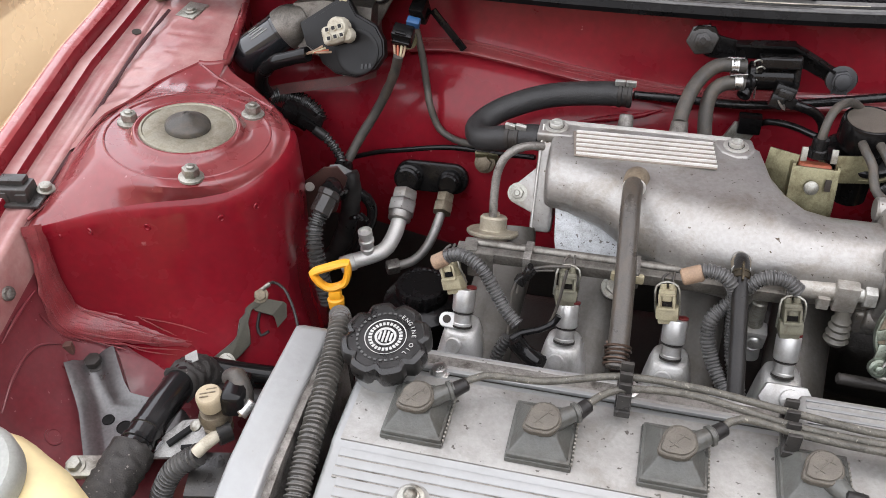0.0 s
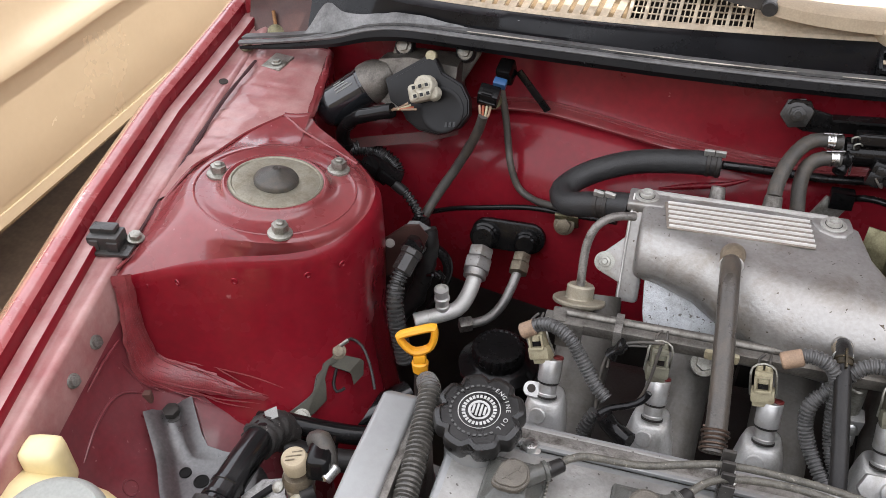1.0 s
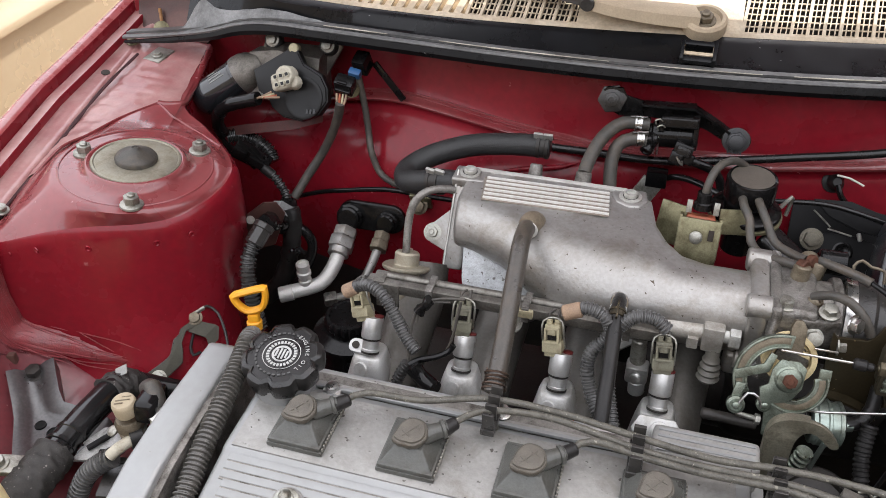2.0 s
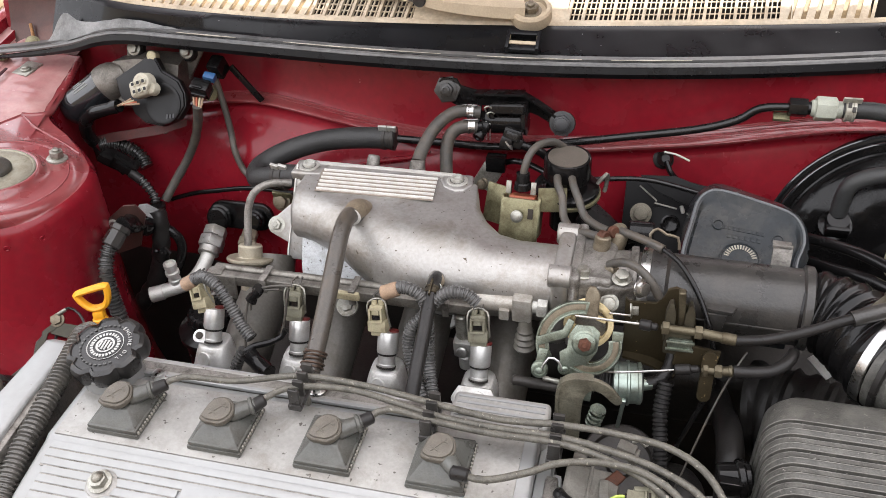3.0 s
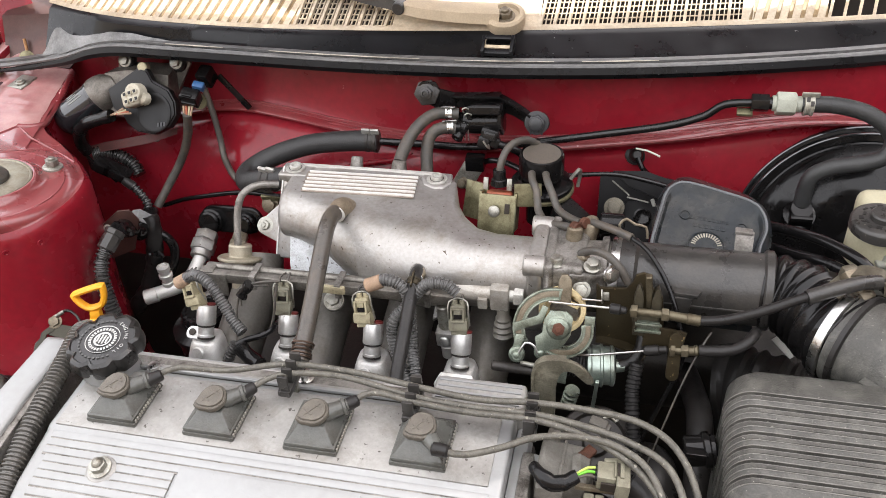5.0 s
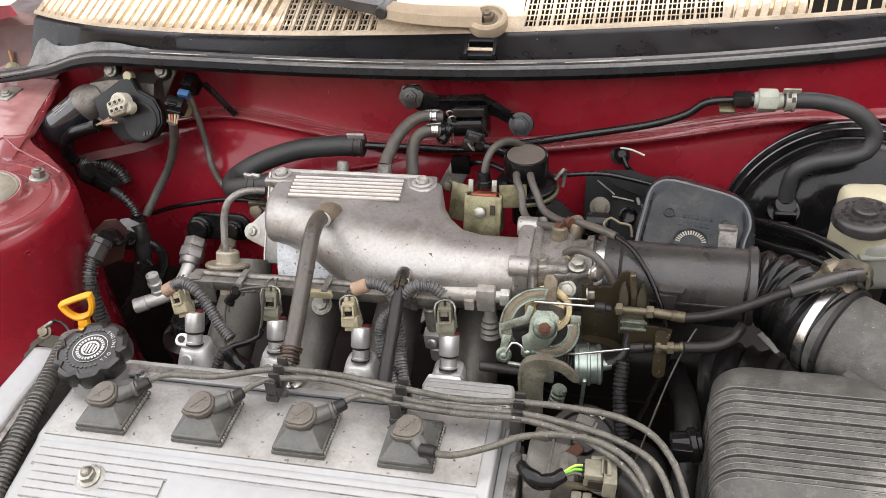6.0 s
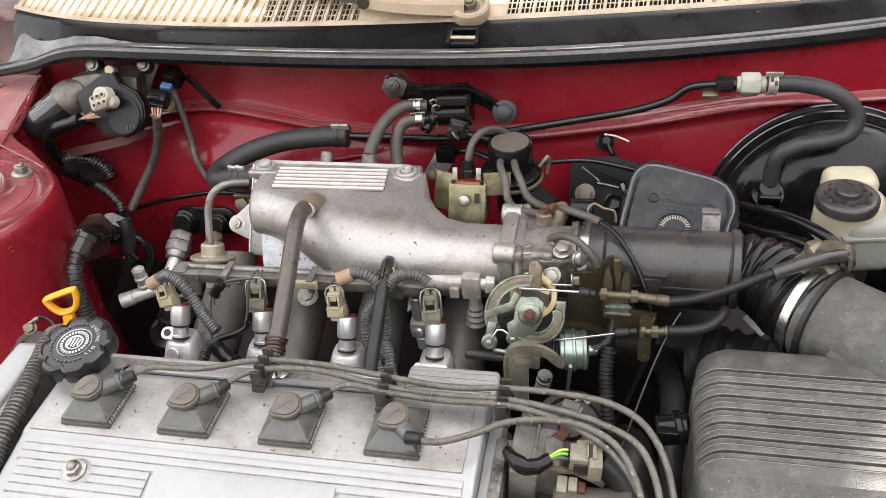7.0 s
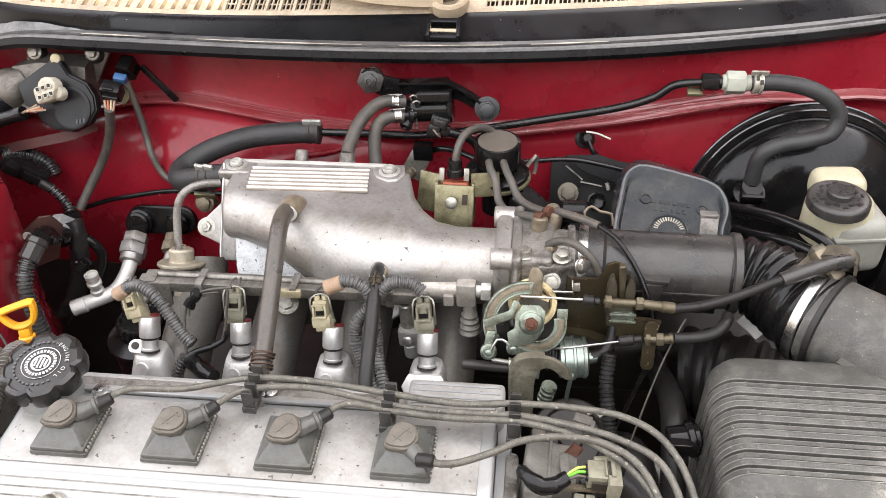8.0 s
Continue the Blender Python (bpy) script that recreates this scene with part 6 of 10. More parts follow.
# ---- strut top, buffer ----
def strut_mount():
    c = V(-0.424, 0.608, tower_z(-0.424, 0.608)) + TN * 0.0095
    t = thing("strut_mount", c, "grey zinc strut top plate with rubber cap and three nuts", "strut mount")
    part("plate", lathe(c, TN, [(0.0455, -0.010), (0.0455, -0.004), (0.0445, -0.0022), (0.0425, -0.0018), (0.0415, -0.0030), (0.0400, -0.0026), (0.024, -0.0022), (0.022, -0.003), (0.0005, -0.003)], 64), STRUT_PLATE, t)
    part("cap", lathe(c, TN, [(0.0212, -0.003), (0.0212, 0.0005), (0.0195, 0.0030), (0.0120, 0.0065), (0.0055, 0.0095), (0.0040, 0.0118), (0.0028, 0.0122), (0.0024, 0.0112), (0.0005, 0.0112)], 40), RUBBER_GREY, t, "dark rubber dust cap")
    for p in (V(-0.4835, 0.6050, 0), V(-0.3835, 0.6630, 0), V(-0.3885, 0.5430, 0)):
        q = V(p.x, p.y, tower_z(p.x, p.y) - 0.001)
        part("nut", join(lathe(q, TN, [(0.0115, 0), (0.0112, 0.002), (0.0085, 0.0034)], 24), hexnut(q + TN * 0.002, TN, 0.0078, 0.008, False, 0.004)), ZINC_GREY, t, "flanged nut on a stud")


strut_mount()


def bump_stop():
    c = V(-0.544, 0.502, 0.800)
    t = thing("bonnet_buffer", c, "weathered grey rubber bonnet buffer block on the inner rail", "bonnet buffer")
    m = rot(0, 0, 10)
    part("block", join(box(c + V(-0.003, 0.004, 0.008), (0.030, 0.020, 0.016), m, 0.0022), box(c + V(-0.005, 0.007, 0.0175), (0.024, 0.012, 0.007), m, 0.0018), box(c + V(-0.009, -0.006, 0.007), (0.009, 0.006, 0.013), m, 0.0016), box(c + V(0.008, -0.003, 0.006), (0.011, 0.007, 0.012), m, 0.0016)), GREY_PLASTIC, t)
    part("foot", box(c + V(0.004, 0.002, 0.0015), (0.038, 0.026, 0.003), m, 0.001), GREY_PLASTIC, t)
    part("bolt", hexnut(c + V(0.018, 0.016, 0.004), (0.2, 0, 1), 0.006, 0.005), ZINC_GREY, t)


bump_stop()
tab = thing("cowl_tab", (-0.525, 0.824, 0.835), "small grey bolted metal tab by the cowl", "metal tab")
part("tab", box((-0.525, 0.822, 0.838), (0.026, 0.030, 0.003), rot(8, 0, -12), 0.001), ZINC_GREY, tab)
part("tab_bolt", hexnut((-0.524, 0.818, 0.840), (0, -0.1, 1), 0.005, 0.003), ZINC_GREY, tab)


# ---- wiper motor ----
OLD_WHITE = mat("yellowed_nylon", (0.52, 0.49, 0.40), 0.42, var=0.12, scale=60, dust=(0.34, 0.29, 0.2), dust_amt=0.3, dirt=(0.16, 0.12, 0.07, 0.5, 90))


MOTOR_CAST = mat("grimy_dark_casting", (0.17, 0.158, 0.140), 0.38, metal=0.5, var=0.3, scale=45, grain=0.6, dust=(0.16, 0.13, 0.10), dust_amt=0.3, dirt=(0.03, 0.025, 0.02, 0.7, 55))
MOTOR_BLACK = mat("matt_black_cover", (0.0055, 0.0055, 0.006), 0.36, var=0.3, scale=30, dust=(0.2, 0.18, 0.16), dust_amt=0.03, spec=0.25)


CAN_M = mat("glossy_black_can", (0.011, 0.012, 0.014), 0.11, var=0.2, scale=30, dust=(0.2, 0.19, 0.17), dust_amt=0.02, spec=0.6, coat=0.6)


def wiper_motor():
    t = thing("wiper_motor", (-0.39, 0.81, 0.80), "black wiper motor with flat gear cover and white connector", "wiper motor")
    a, b = V(-0.459, 0.795, 0.796), V(-0.399, 0.821, 0.834)
    ax = (b - a).normalized()
    part("can", lathe(a, ax, [(0.010, -0.004), (0.0160, -0.0025), (0.0200, 0.001), (0.0222, 0.006), (0.0228, 0.012), (0.0228, 0.056), (0.0238, 0.057), (0.0238, 0.061)], 44), CAN_M, t)
    part("end_bell", lathe(a + ax * 0.060, ax, [(0.0240, 0), (0.0246, 0.004), (0.0240, 0.012), (0.0215, 0.020), (0.0165, 0.028), (0.0120, 0.034)], 40), MOTOR_CAST, t, "grimy cast end bell")
    out_ = V(0.25, -0.72, 0.64)
    out_ = (out_ - ax * out_.dot(ax)).normalized()
    side_ = ax.cross(out_).normalized()
    for k in range(4):
        q = (out_ * math.cos(0.25 + 0.17 * k) - side_ * math.sin(0.25 + 0.17 * k)).normalized()
        part("label_line", box(a + ax * (0.040 - 0.002 * k) + q * 0.0230, (0.022 - 0.004 * k, 0.0014, 0.0006), Matrix((ax, q.cross(ax), q)).transposed().to_4x4()), FADED, t)
    part("gear_housing", loft([[V(-0.398, 0.824, 0.856), V(-0.398, 0.850, 0.852), V(-0.398, 0.850, 0.812), V(-0.398, 0.806, 0.815)], [V(-0.362, 0.824, 0.862), V(-0.362, 0.850, 0.862), V(-0.362, 0.850, 0.800), V(-0.362, 0.800, 0.806)], [V(-0.306, 0.822, 0.858), V(-0.306, 0.850, 0.862), V(-0.306, 0.850, 0.800), V(-0.306, 0.797, 0.812)]]), MOTOR_CAST, t, "grimy cast gear housing")
    n = V(-0.10, -0.86, 0.50).normalized()
    up_ = (V(0, 0, 1) - n * n.z).normalized()
    rt_ = up_.cross(n)
    fm = Matrix(((rt_.x, up_.x, n.x, -0.310), (rt_.y, up_.y, n.y, 0.787), (rt_.z, up_.z, n.z, 0.832), (0, 0, 0, 1)))
    edge = [(-0.0656, 0.0125), (-0.0253, 0.0417), (-0.017, 0.0399), (-0.0075, 0.0279), (0.0018, 0.0248), (0.0146, 0.0199), (0.024, 0.0078), (0.0268, -0.006), (0.0188, -0.0206), (-0.0003, -0.0307), (-0.0218, -0.03), (-0.0369, -0.0221), (-0.0426, -0.0139), (-0.0561, -0.0078)]
    edge = [(x * 1.13, y * 1.13) for x, y in edge]
    part("cover", slab(edge, 0.010, fm @ Matrix.Translation((0, 0, -0.008)), 0.0016), MOTOR_BLACK, t, "flat black plastic gear cover")
    part("cover_rim", slab([(x * 0.93 + 0.0005, y * 0.93 - 0.0005) for x, y in edge], 0.0032, fm @ Matrix.Translation((0, 0, 0.0012)), 0.0012), MOTOR_BLACK, t)
    part("cover_disc", lathe(fm @ V(0.0, -0.008, 0.0040), n, [(0.0245, 0), (0.0245, 0.0018), (0.0225, 0.0026), (0.0200, 0.0020), (0.0005, 0.0020)], 44), MOTOR_BLACK, t)
    for k in range(3):
        part("cover_mark", box(fm @ V(0.008 + 0.0045 * k, -0.022 + 0.001 * k, 0.0062), (0.0026, 0.0052, 0.0009), fm), BLACK_SATIN, t)
    cc = V(-0.333, 0.779, 0.846)
    con = part("connector", join(box(cc, (0.026, 0.020, 0.020), frame_of((0, 0, 0), n) @ Matrix.Rotation(radians(22), 4, "Z"), 0.006, 4), cyl(cc + V(0.004, 0.006, 0.004), cc + V(0.004, -0.006, 0.012), 0.0125, 0.0110, 14), cyl(cc + V(0.013, 0.004, -0.002), cc + V(0.013, -0.005, 0.004), 0.0085, 0.0075, 12)), OLD_WHITE, t, "yellowed white multi-pin connector")
    fm2 = frame_of(cc + n * 0.0125, n)
    for i in range(3):
        for j in range(2):
            part("pin_socket", slab(rrect(0.0058, 0.0058, 0.002), 0.0018, fm2 @ Matrix.Translation((0.004, 0.002, -0.001)) @ Matrix.Rotation(radians(22), 4, "Z") @ Matrix.Translation((-0.0075 + 0.0075 * i, -0.0045 + 0.009 * j, 0))), OLD_WHITE, con)
            part("pin_hole", slab(rrect(0.0036, 0.0036, 0.0006), 0.0008, fm2 @ Matrix.Translation((0.004, 0.002, -0.0032)) @ Matrix.Rotation(radians(22), 4, "Z") @ Matrix.Translation((-0.0075 + 0.0075 * i, -0.0045 + 0.009 * j, 0.0038))), BLACK, con)
    for k in range(4):
        part("wire", tube([(-0.346 + 0.003 * k, 0.770, 0.836 - 0.002 * k), (-0.356 + 0.002 * k, 0.762, 0.832), (-0.368, 0.766 + 0.002 * k, 0.826)], 0.0013, 6), (TAN, CREAM, ORANGE, TAN)[k], t)
    part("sleeve", tube([(-0.362, 0.765, 0.828), (-0.385, 0.766, 0.820), (-0.405, 0.768, 0.812), (-0.424, 0.774, 0.795), (-0.432, 0.780, 0.775), (-0.430, 0.785, 0.76)], 0.0080, 12, scale=lambda f: 1 + 0.25 * noise.noise(V(f * 9, 0, 3))), BLACK, t, "black taped wire sleeve")
    for p in ((-0.373, 0.838, 0.867), (-0.303, 0.841, 0.866)):
        p = V(*p)
        part("mount_arm", box(p + V(-0.006, 0.004, -0.020), (0.022, 0.008, 0.055), rot(-15, 14 if p.x < -0.35 else 30, 0), 0.003), MOTOR_CAST, t)
        part("mount_bush", lathe(p + V(0, 0.008, -0.003), (0, -0.86, 0.5), [(0.0115, 0), (0.0115, 0.006), (0.0095, 0.0085)], 24), RUBBER, t)
        part("mount_bolt", hexnut(p + V(0, 0.001, 0.001), (0, -0.86, 0.5), 0.0064, 0.005), ZINC_GREY, t)
    part("small_cap", cyl((-0.334, 0.822, 0.868), (-0.332, 0.810, 0.874), 0.006), CREAM, t)
    part("low_bolt", hexnut((-0.338, 0.808, 0.776), (0, -0.8, 0.5), 0.005, 0.004), ZINC_GREY, t)


wiper_motor()

# ---- harness down the firewall corner ----
loom = thing("wiring_loom", (-0.36, 0.76, 0.72), "black taped wiring loom with corrugated sleeves by the strut tower", "wiring loom")
part("sleeve", corrugated([(-0.430, 0.792, 0.752), (-0.418, 0.800, 0.752), (-0.400, 0.806, 0.744), (-0.384, 0.806, 0.732), (-0.375, 0.800, 0.720)], 0.0098, 0.0042, 0.22, 16), CONDUIT, loom)
part("joint_box", join(box((-0.372, 0.752, 0.756), (0.042, 0.017, 0.016), rot(0, 35, 8), 0.0025), box((-0.384, 0.744, 0.768), (0.016, 0.020, 0.012), rot(0, 35, 8), 0.002), box((-0.366, 0.742, 0.754), (0.020, 0.004, 0.010), rot(0, 35, 8), 0.001)), BLACK, loom)
part("joint_box", box((-0.392, 0.768, 0.745), (0.034, 0.016, 0.014), rot(0, 30, 10), 0.0025), BLACK, loom)
part("plug_nose", cyl((-0.360, 0.747, 0.746), (-0.346, 0.744, 0.738), 0.0062), RUBBER, loom)
part("braid", corrugated([(-0.347, 0.744, 0.740), (-0.337, 0.742, 0.728), (-0.329, 0.738, 0.716), (-0.323, 0.726, 0.708)], 0.0062, 0.0050, 0.30, 12), CONDUIT, loom)
part("taped_run", lumpy(tube([(-0.325, 0.734, 0.710), (-0.320, 0.715, 0.706), (-0.315, 0.697, 0.706), (-0.310, 0.672, 0.722), (-0.302, 0.645, 0.745), (-0.296, 0.625, 0.756)], 0.0098, 18, 0.003), 0.005, 80), BLACK, loom, "crumpled black tape")
part("tape_flap", solid(loft([[V(-0.3367, 0.700, 0.7156), V(-0.3300, 0.690, 0.7260), V(-0.3153, 0.688, 0.7290), V(-0.3050, 0.694, 0.7187), V(-0.3040, 0.700, 0.7060)], [V(-0.3300, 0.708, 0.7200), V(-0.3270, 0.704, 0.7310), V(-0.3150, 0.702, 0.7345), V(-0.3030, 0.706, 0.7240), V(-0.2990, 0.710, 0.7080)]], cap=False, close=False), 0.0015), FLAP_M, loom, "loose grey tape flap")
part("clamp_collar", join(cyl((-0.2930, 0.617, 0.760), (-0.2985, 0.600, 0.748), 0.0102, seg=8), cyl((-0.2920, 0.620, 0.762), (-0.2938, 0.614, 0.758), 0.0114, seg=8)), GREY_PLASTIC, loom)
part("sleeve", corrugated([(-0.298, 0.603, 0.750), (-0.301, 0.592, 0.738), (-0.300, 0.582, 0.722), (-0.296, 0.575, 0.700), (-0.288, 0.567, 0.66)], 0.0088, 0.0044, 0.24, 16), CONDUIT, loom)
part("tie_ends", join(*[cyl((-0.296 + 0.004 * k, 0.668, 0.690 + 0.003 * k), (-0.286 + 0.003 * k, 0.656 + 0.004 * k, 0.702 - 0.004 * k), 0.0022, seg=8) for k in range(4)]), BLACK, loom, "bundle of cable-tie ends")
part("trunk", lumpy(tube([(-0.3079, 0.7050, 0.7234), (-0.3046, 0.7000, 0.7061), (-0.3094, 0.6950, 0.6701), (-0.3249, 0.6900, 0.6267), (-0.3553, 0.6850, 0.5840)], 0.0105, 16, 0.003), 0.003, 90), RUBBER, loom, "thick taped loom dropping behind the engine")
for k in range(3):
    part("wire", tube([(-0.437 + 0.002 * k, 0.786, 0.758 - 0.004 * k), (-0.415, 0.772 - 0.003 * k, 0.752 - 0.003 * k), (-0.392, 0.758, 0.757 - 0.005 * k), (-0.372, 0.748, 0.750 - 0.004 * k)], 0.0021, 8), BLACK, loom)
part("branch", tube([(-0.318, 0.700, 0.712), (-0.290, 0.705, 0.690), (-0.285, 0.700, 0.665), (-0.30, 0.68, 0.63)], 0.006, 10), BLACK, loom)
LEDGE_M = mat("brown_dusty_paint", (0.075, 0.016, 0.016), 0.55, var=0.5, scale=60, dust=(0.17, 0.09, 0.065), dust_amt=0.22, dust_scale=70, dirt=(0.06, 0.03, 0.025, 0.6, 110))
part("ledge_edge", loft([[V(-0.4514, 0.800, 0.7558), V(-0.445, 0.792, 0.7506)], [V(-0.4115, 0.800, 0.768), V(-0.4117, 0.792, 0.7581)], [V(-0.3375, 0.800, 0.7855), V(-0.3375, 0.792, 0.776)], [V(-0.2995, 0.802, 0.7953), V(-0.299, 0.797, 0.7890)]], cap=False, close=False), LEDGE_M, car_body, "brown dusty edge of the pressed ledge")
stay = thing("loom_bracket", (-0.328, 0.66, 0.70), "dark zinc loom bracket bolted to the strut tower", "bracket")
_so = [(-0.3271, 0.7632), (-0.3498, 0.7451), (-0.3698, 0.7184), (-0.3766, 0.7025), (-0.3700, 0.6930), (-0.3591, 0.6925), (-0.3205, 0.7070), (-0.3042, 0.7496), (-0.3130, 0.7640)]
part("stay", slab([(x + 0.34, z - 0.725) for x, z in _so], 0.003, Matrix.Translation((0.013 - 0.34, 0.658, 0.722)) @ rot(90, 0, 12), 0.0008), PRESSED_RED, stay)
# thin tube stands in for the edge highlight of the plate
part("stay_edge", tube([(x + 0.013, 0.6545 + 0.2 * (x + 0.34), z - 0.003) for x, z in _so[1:6]], 0.0012, 8), ZINC_DARK, stay, "highlight line along the plate edge")
part("stay_bolt", lathe((-0.3300, 0.6530, 0.7380), (0.2, -1, 0.3), [(0.0050, 0), (0.0048, 0.0012), (0.0005, 0.0014)], 16), BOLT_M, stay, "bright bolt end")

sensor = thing("pressure_sensor", (-0.255, 0.80, 0.85), "small black sensor with blue connector on the firewall", "sensor")
part("sensor_body", box((-0.250, 0.817, 0.862), (0.017, 0.020, 0.022), rot(25, 0, -8), 0.003), BLACK, sensor)
part("blue_plug", box((-0.252, 0.797, 0.858), (0.014, 0.009, 0.009), rot(25, 10, 0), 0.0015), BLUE, sensor, "blue connector lock")
part("plug", join(box((-0.262, 0.790, 0.846), (0.022, 0.016, 0.019), rot(25, 10, 0), 0.002), box((-0.262, 0.782, 0.851), (0.012, 0.004, 0.008), rot(25, 10, 0), 0.001), box((-0.262, 0.7815, 0.842), (0.018, 0.004, 0.004), rot(25, 10, 0), 0.001)), BLACK, sensor)
for k in range(4):
    part("wire", tube([(-0.270 + 0.004 * k, 0.782, 0.838), (-0.268 + 0.003 * k, 0.776, 0.830), (-0.267 + 0.001 * k, 0.778, 0.822)], 0.0013, 6), (TAN, ORANGE, CREAM, TAN)[k], sensor)
part("sleeve", tube([(-0.2640, 0.776, 0.830), (-0.2720, 0.782, 0.806), (-0.2860, 0.788, 0.776), (-0.3000, 0.784, 0.750), (-0.3150, 0.772, 0.726), (-0.3270, 0.753, 0.704)], 0.0056, 12, scale=lambda f: 1 + 0.1 * noise.noise(V(f * 12, 8, 0))), RUBBER_GREY, sensor)
part("stay", box((-0.222, 0.826, 0.838), (0.008, 0.003, 0.055), rot(0, -38, 0), 0.001), BLACK_SATIN, sensor)
part("ring_tab", lathe((-0.262, 0.808, 0.832), (0, -1, 0.3), [(0.010, 0), (0.010, 0.003), (0.007, 0.003)], 20), ZINC, sensor)


# ---- air-conditioning joints ----
def ac_lines():
    t = thing("air_conditioning_pipes", (-0.24, 0.76, 0.65), "bare aluminium air-conditioning pipes through a black firewall grommet", "refrigerant pipes")
    n = V(0.02, -0.94, 0.34).normalized()
    fm = frame_of(V(-0.2320, 0.7720, 0.6820), n)
    part("grommet", slab(rrect(0.086, 0.036, 0.0175, 8), 0.009, fm, 0.0035), BLACK, t, "black oval rubber grommet")
    for p, r in ((V(-0.2580, 0.7640, 0.6820), 0.0165), (V(-0.2090, 0.7620, 0.6840), 0.0135)):
        part("grommet_collar", lathe(p, n, [(r, -0.004), (r, 0.008), (r * 0.85, 0.010), (r * 0.85, 0.014), (r * 0.7, 0.016)], 28), BLACK, t)
    d1 = V(0.0, -0.90, -0.44).normalized()
    part("large_nut", join(hexnut(V(-0.2570, 0.7450, 0.6765), d1, 0.0150, 0.013, False), hexnut(V(-0.2570, 0.7330, 0.6705), d1, 0.0165, 0.015, False), cyl(V(-0.2570, 0.7200, 0.6645), V(-0.2570, 0.7110, 0.6595), 0.013)), ALU, t, "large aluminium union nuts")
    part("small_nut", join(hexnut(V(-0.2100, 0.7450, 0.6785), d1, 0.0105, 0.011, False), hexnut(V(-0.2100, 0.7350, 0.6735), d1, 0.0115, 0.012, False)), BRASS_GREY, t, "small brass union nut")
    part("suction_pipe", tube([(-0.2570, 0.7240, 0.6660), (-0.2570, 0.7050, 0.6560), (-0.2600, 0.6880, 0.6480), (-0.2660, 0.6740, 0.6435), (-0.2840, 0.6610, 0.6410), (-0.3020, 0.6520, 0.6385)], 0.0088, 18), ALU_BRIGHT, t)
    part("pipe_end", cyl((-0.2920, 0.6560, 0.6395), (-0.3070, 0.6480, 0.6375), 0.0096), ALU_BRIGHT, t)
    part("liquid_pipe", tube([(-0.2100, 0.7320, 0.6720), (-0.2140, 0.7150, 0.6560), (-0.2220, 0.7000, 0.6370), (-0.2360, 0.6900, 0.6220), (-0.2580, 0.6850, 0.6120)], 0.0054, 14), ALU, t)
    part("joint_block", box((-0.2590, 0.6830, 0.6140), (0.016, 0.013, 0.016), rot(20, 0, 30), 0.003), ALU_DIRTY, t)
    part("valve", lathe((-0.2800, 0.6660, 0.6440), (0, -0.05, 1), [(0.0078, 0), (0.0078, 0.010), (0.0062, 0.011), (0.0062, 0.017), (0.0085, 0.018), (0.0085, 0.022), (0.0066, 0.023), (0.0066, 0.027), (0.0078, 0.028), (0.0078, 0.034), (0.0055, 0.0345), (0.005, 0.031)], 24), ALU_BRIGHT, t, "service valve with threaded top")


ac_lines()
cable_clip = thing("pipe_clip", (-0.15, 0.765, 0.72), "zinc clip and bolt holding a cable to the firewall", "pipe clip")
part("clip", box((-0.166, 0.762, 0.722), (0.026, 0.005, 0.020), rot(20), 0.001), ZINC, cable_clip)
part("clip_bolt", hexnut((-0.168, 0.758, 0.718), (0, -0.9, 0.4), 0.0085, 0.006), BRASS_GREY, cable_clip)


# ---- dipstick, power-steering bottle ----
def dipstick():
    c = V(-0.243, 0.494, 0.772)
    t = thing("dipstick", c, "bright yellow plastic dipstick handle on a dark tube", "dipstick")
    fm = Matrix(((0.957, -0.05, -0.28, c.x), (0.29, 0.16, 0.945, c.y), (0.05, 0.985, -0.16, c.z), (0, 0, 0, 1)))
    outer = [(-0.0180, 0.0085), (-0.0155, 0.0120), (0.0155, 0.0120), (0.0180, 0.0085), (0.0145, -0.003), (0.0070, -0.0115), (-0.0070, -0.0115), (-0.0145, -0.003)]
    ca, sa = 0.84 * math.cos(radians(12)), 0.84 * math.sin(radians(12))
    pts = [fm @ V(x * ca - y * sa, x * sa + y * ca - 0.001, 0) for x, y in outer]
    line = spline(pts + [pts[0], pts[1]], 0.003)[:-1]
    part("loop", sweep(line, [(0.0033 * math.cos(radians(45 * k)), 0.0048 * math.sin(radians(45 * k))) for k in range(8)], up=fm.col[2].to_3d()), YELLOW, t)
    part("stem", join(box(fm @ V(0, -0.019, 0), (0.011, 0.010, 0.010), fm, 0.0028), cyl(fm @ V(0, -0.022, 0), fm @ V(0, -0.033, 0), 0.0074, 0.0066)), YELLOW, t)
    part("guide_tube", tube([fm @ V(0, -0.036, 0), (-0.243, 0.490, 0.715), (-0.240, 0.485, 0.66), (-0.235, 0.478, 0.58)], 0.0054, 12), DARK_METAL, t)


dipstick()


def steering_bottle():
    c = V(-0.203, 0.612, 0.650)
    t = thing("power_steering_reservoir", c, "black power-steering reservoir with a scalloped screw cap", "fluid reservoir")
    part("bottle", lathe(c - V(0, 0, 0.09), (0, 0, 1), [(0.030, 0), (0.037, 0.004), (0.037, 0.070), (0.041, 0.074), (0.041, 0.080), (0.034, 0.084), (0.026, 0.088)], 48), BLACK, t)
    part("cap", lathe(c - V(0, 0, 0.004), (0, 0, 1), [(0.0265, 0), (0.0275, 0.003), (0.0275, 0.014), (0.0255, 0.0175), (0.022, 0.018), (0.021, 0.0168), (0.0005, 0.0168)], 96, 20, 0.0016), BLACK, t)
    for k in range(5):
        part("cap_mark", box(c + V(-0.012 + 0.006 * k, 0.006 - 0.004 * (k % 2), 0.0133), (0.0045, 0.0015, 0.0006), rot(0, 0, 20)), BLACK_SATIN, t)


steering_bottle()

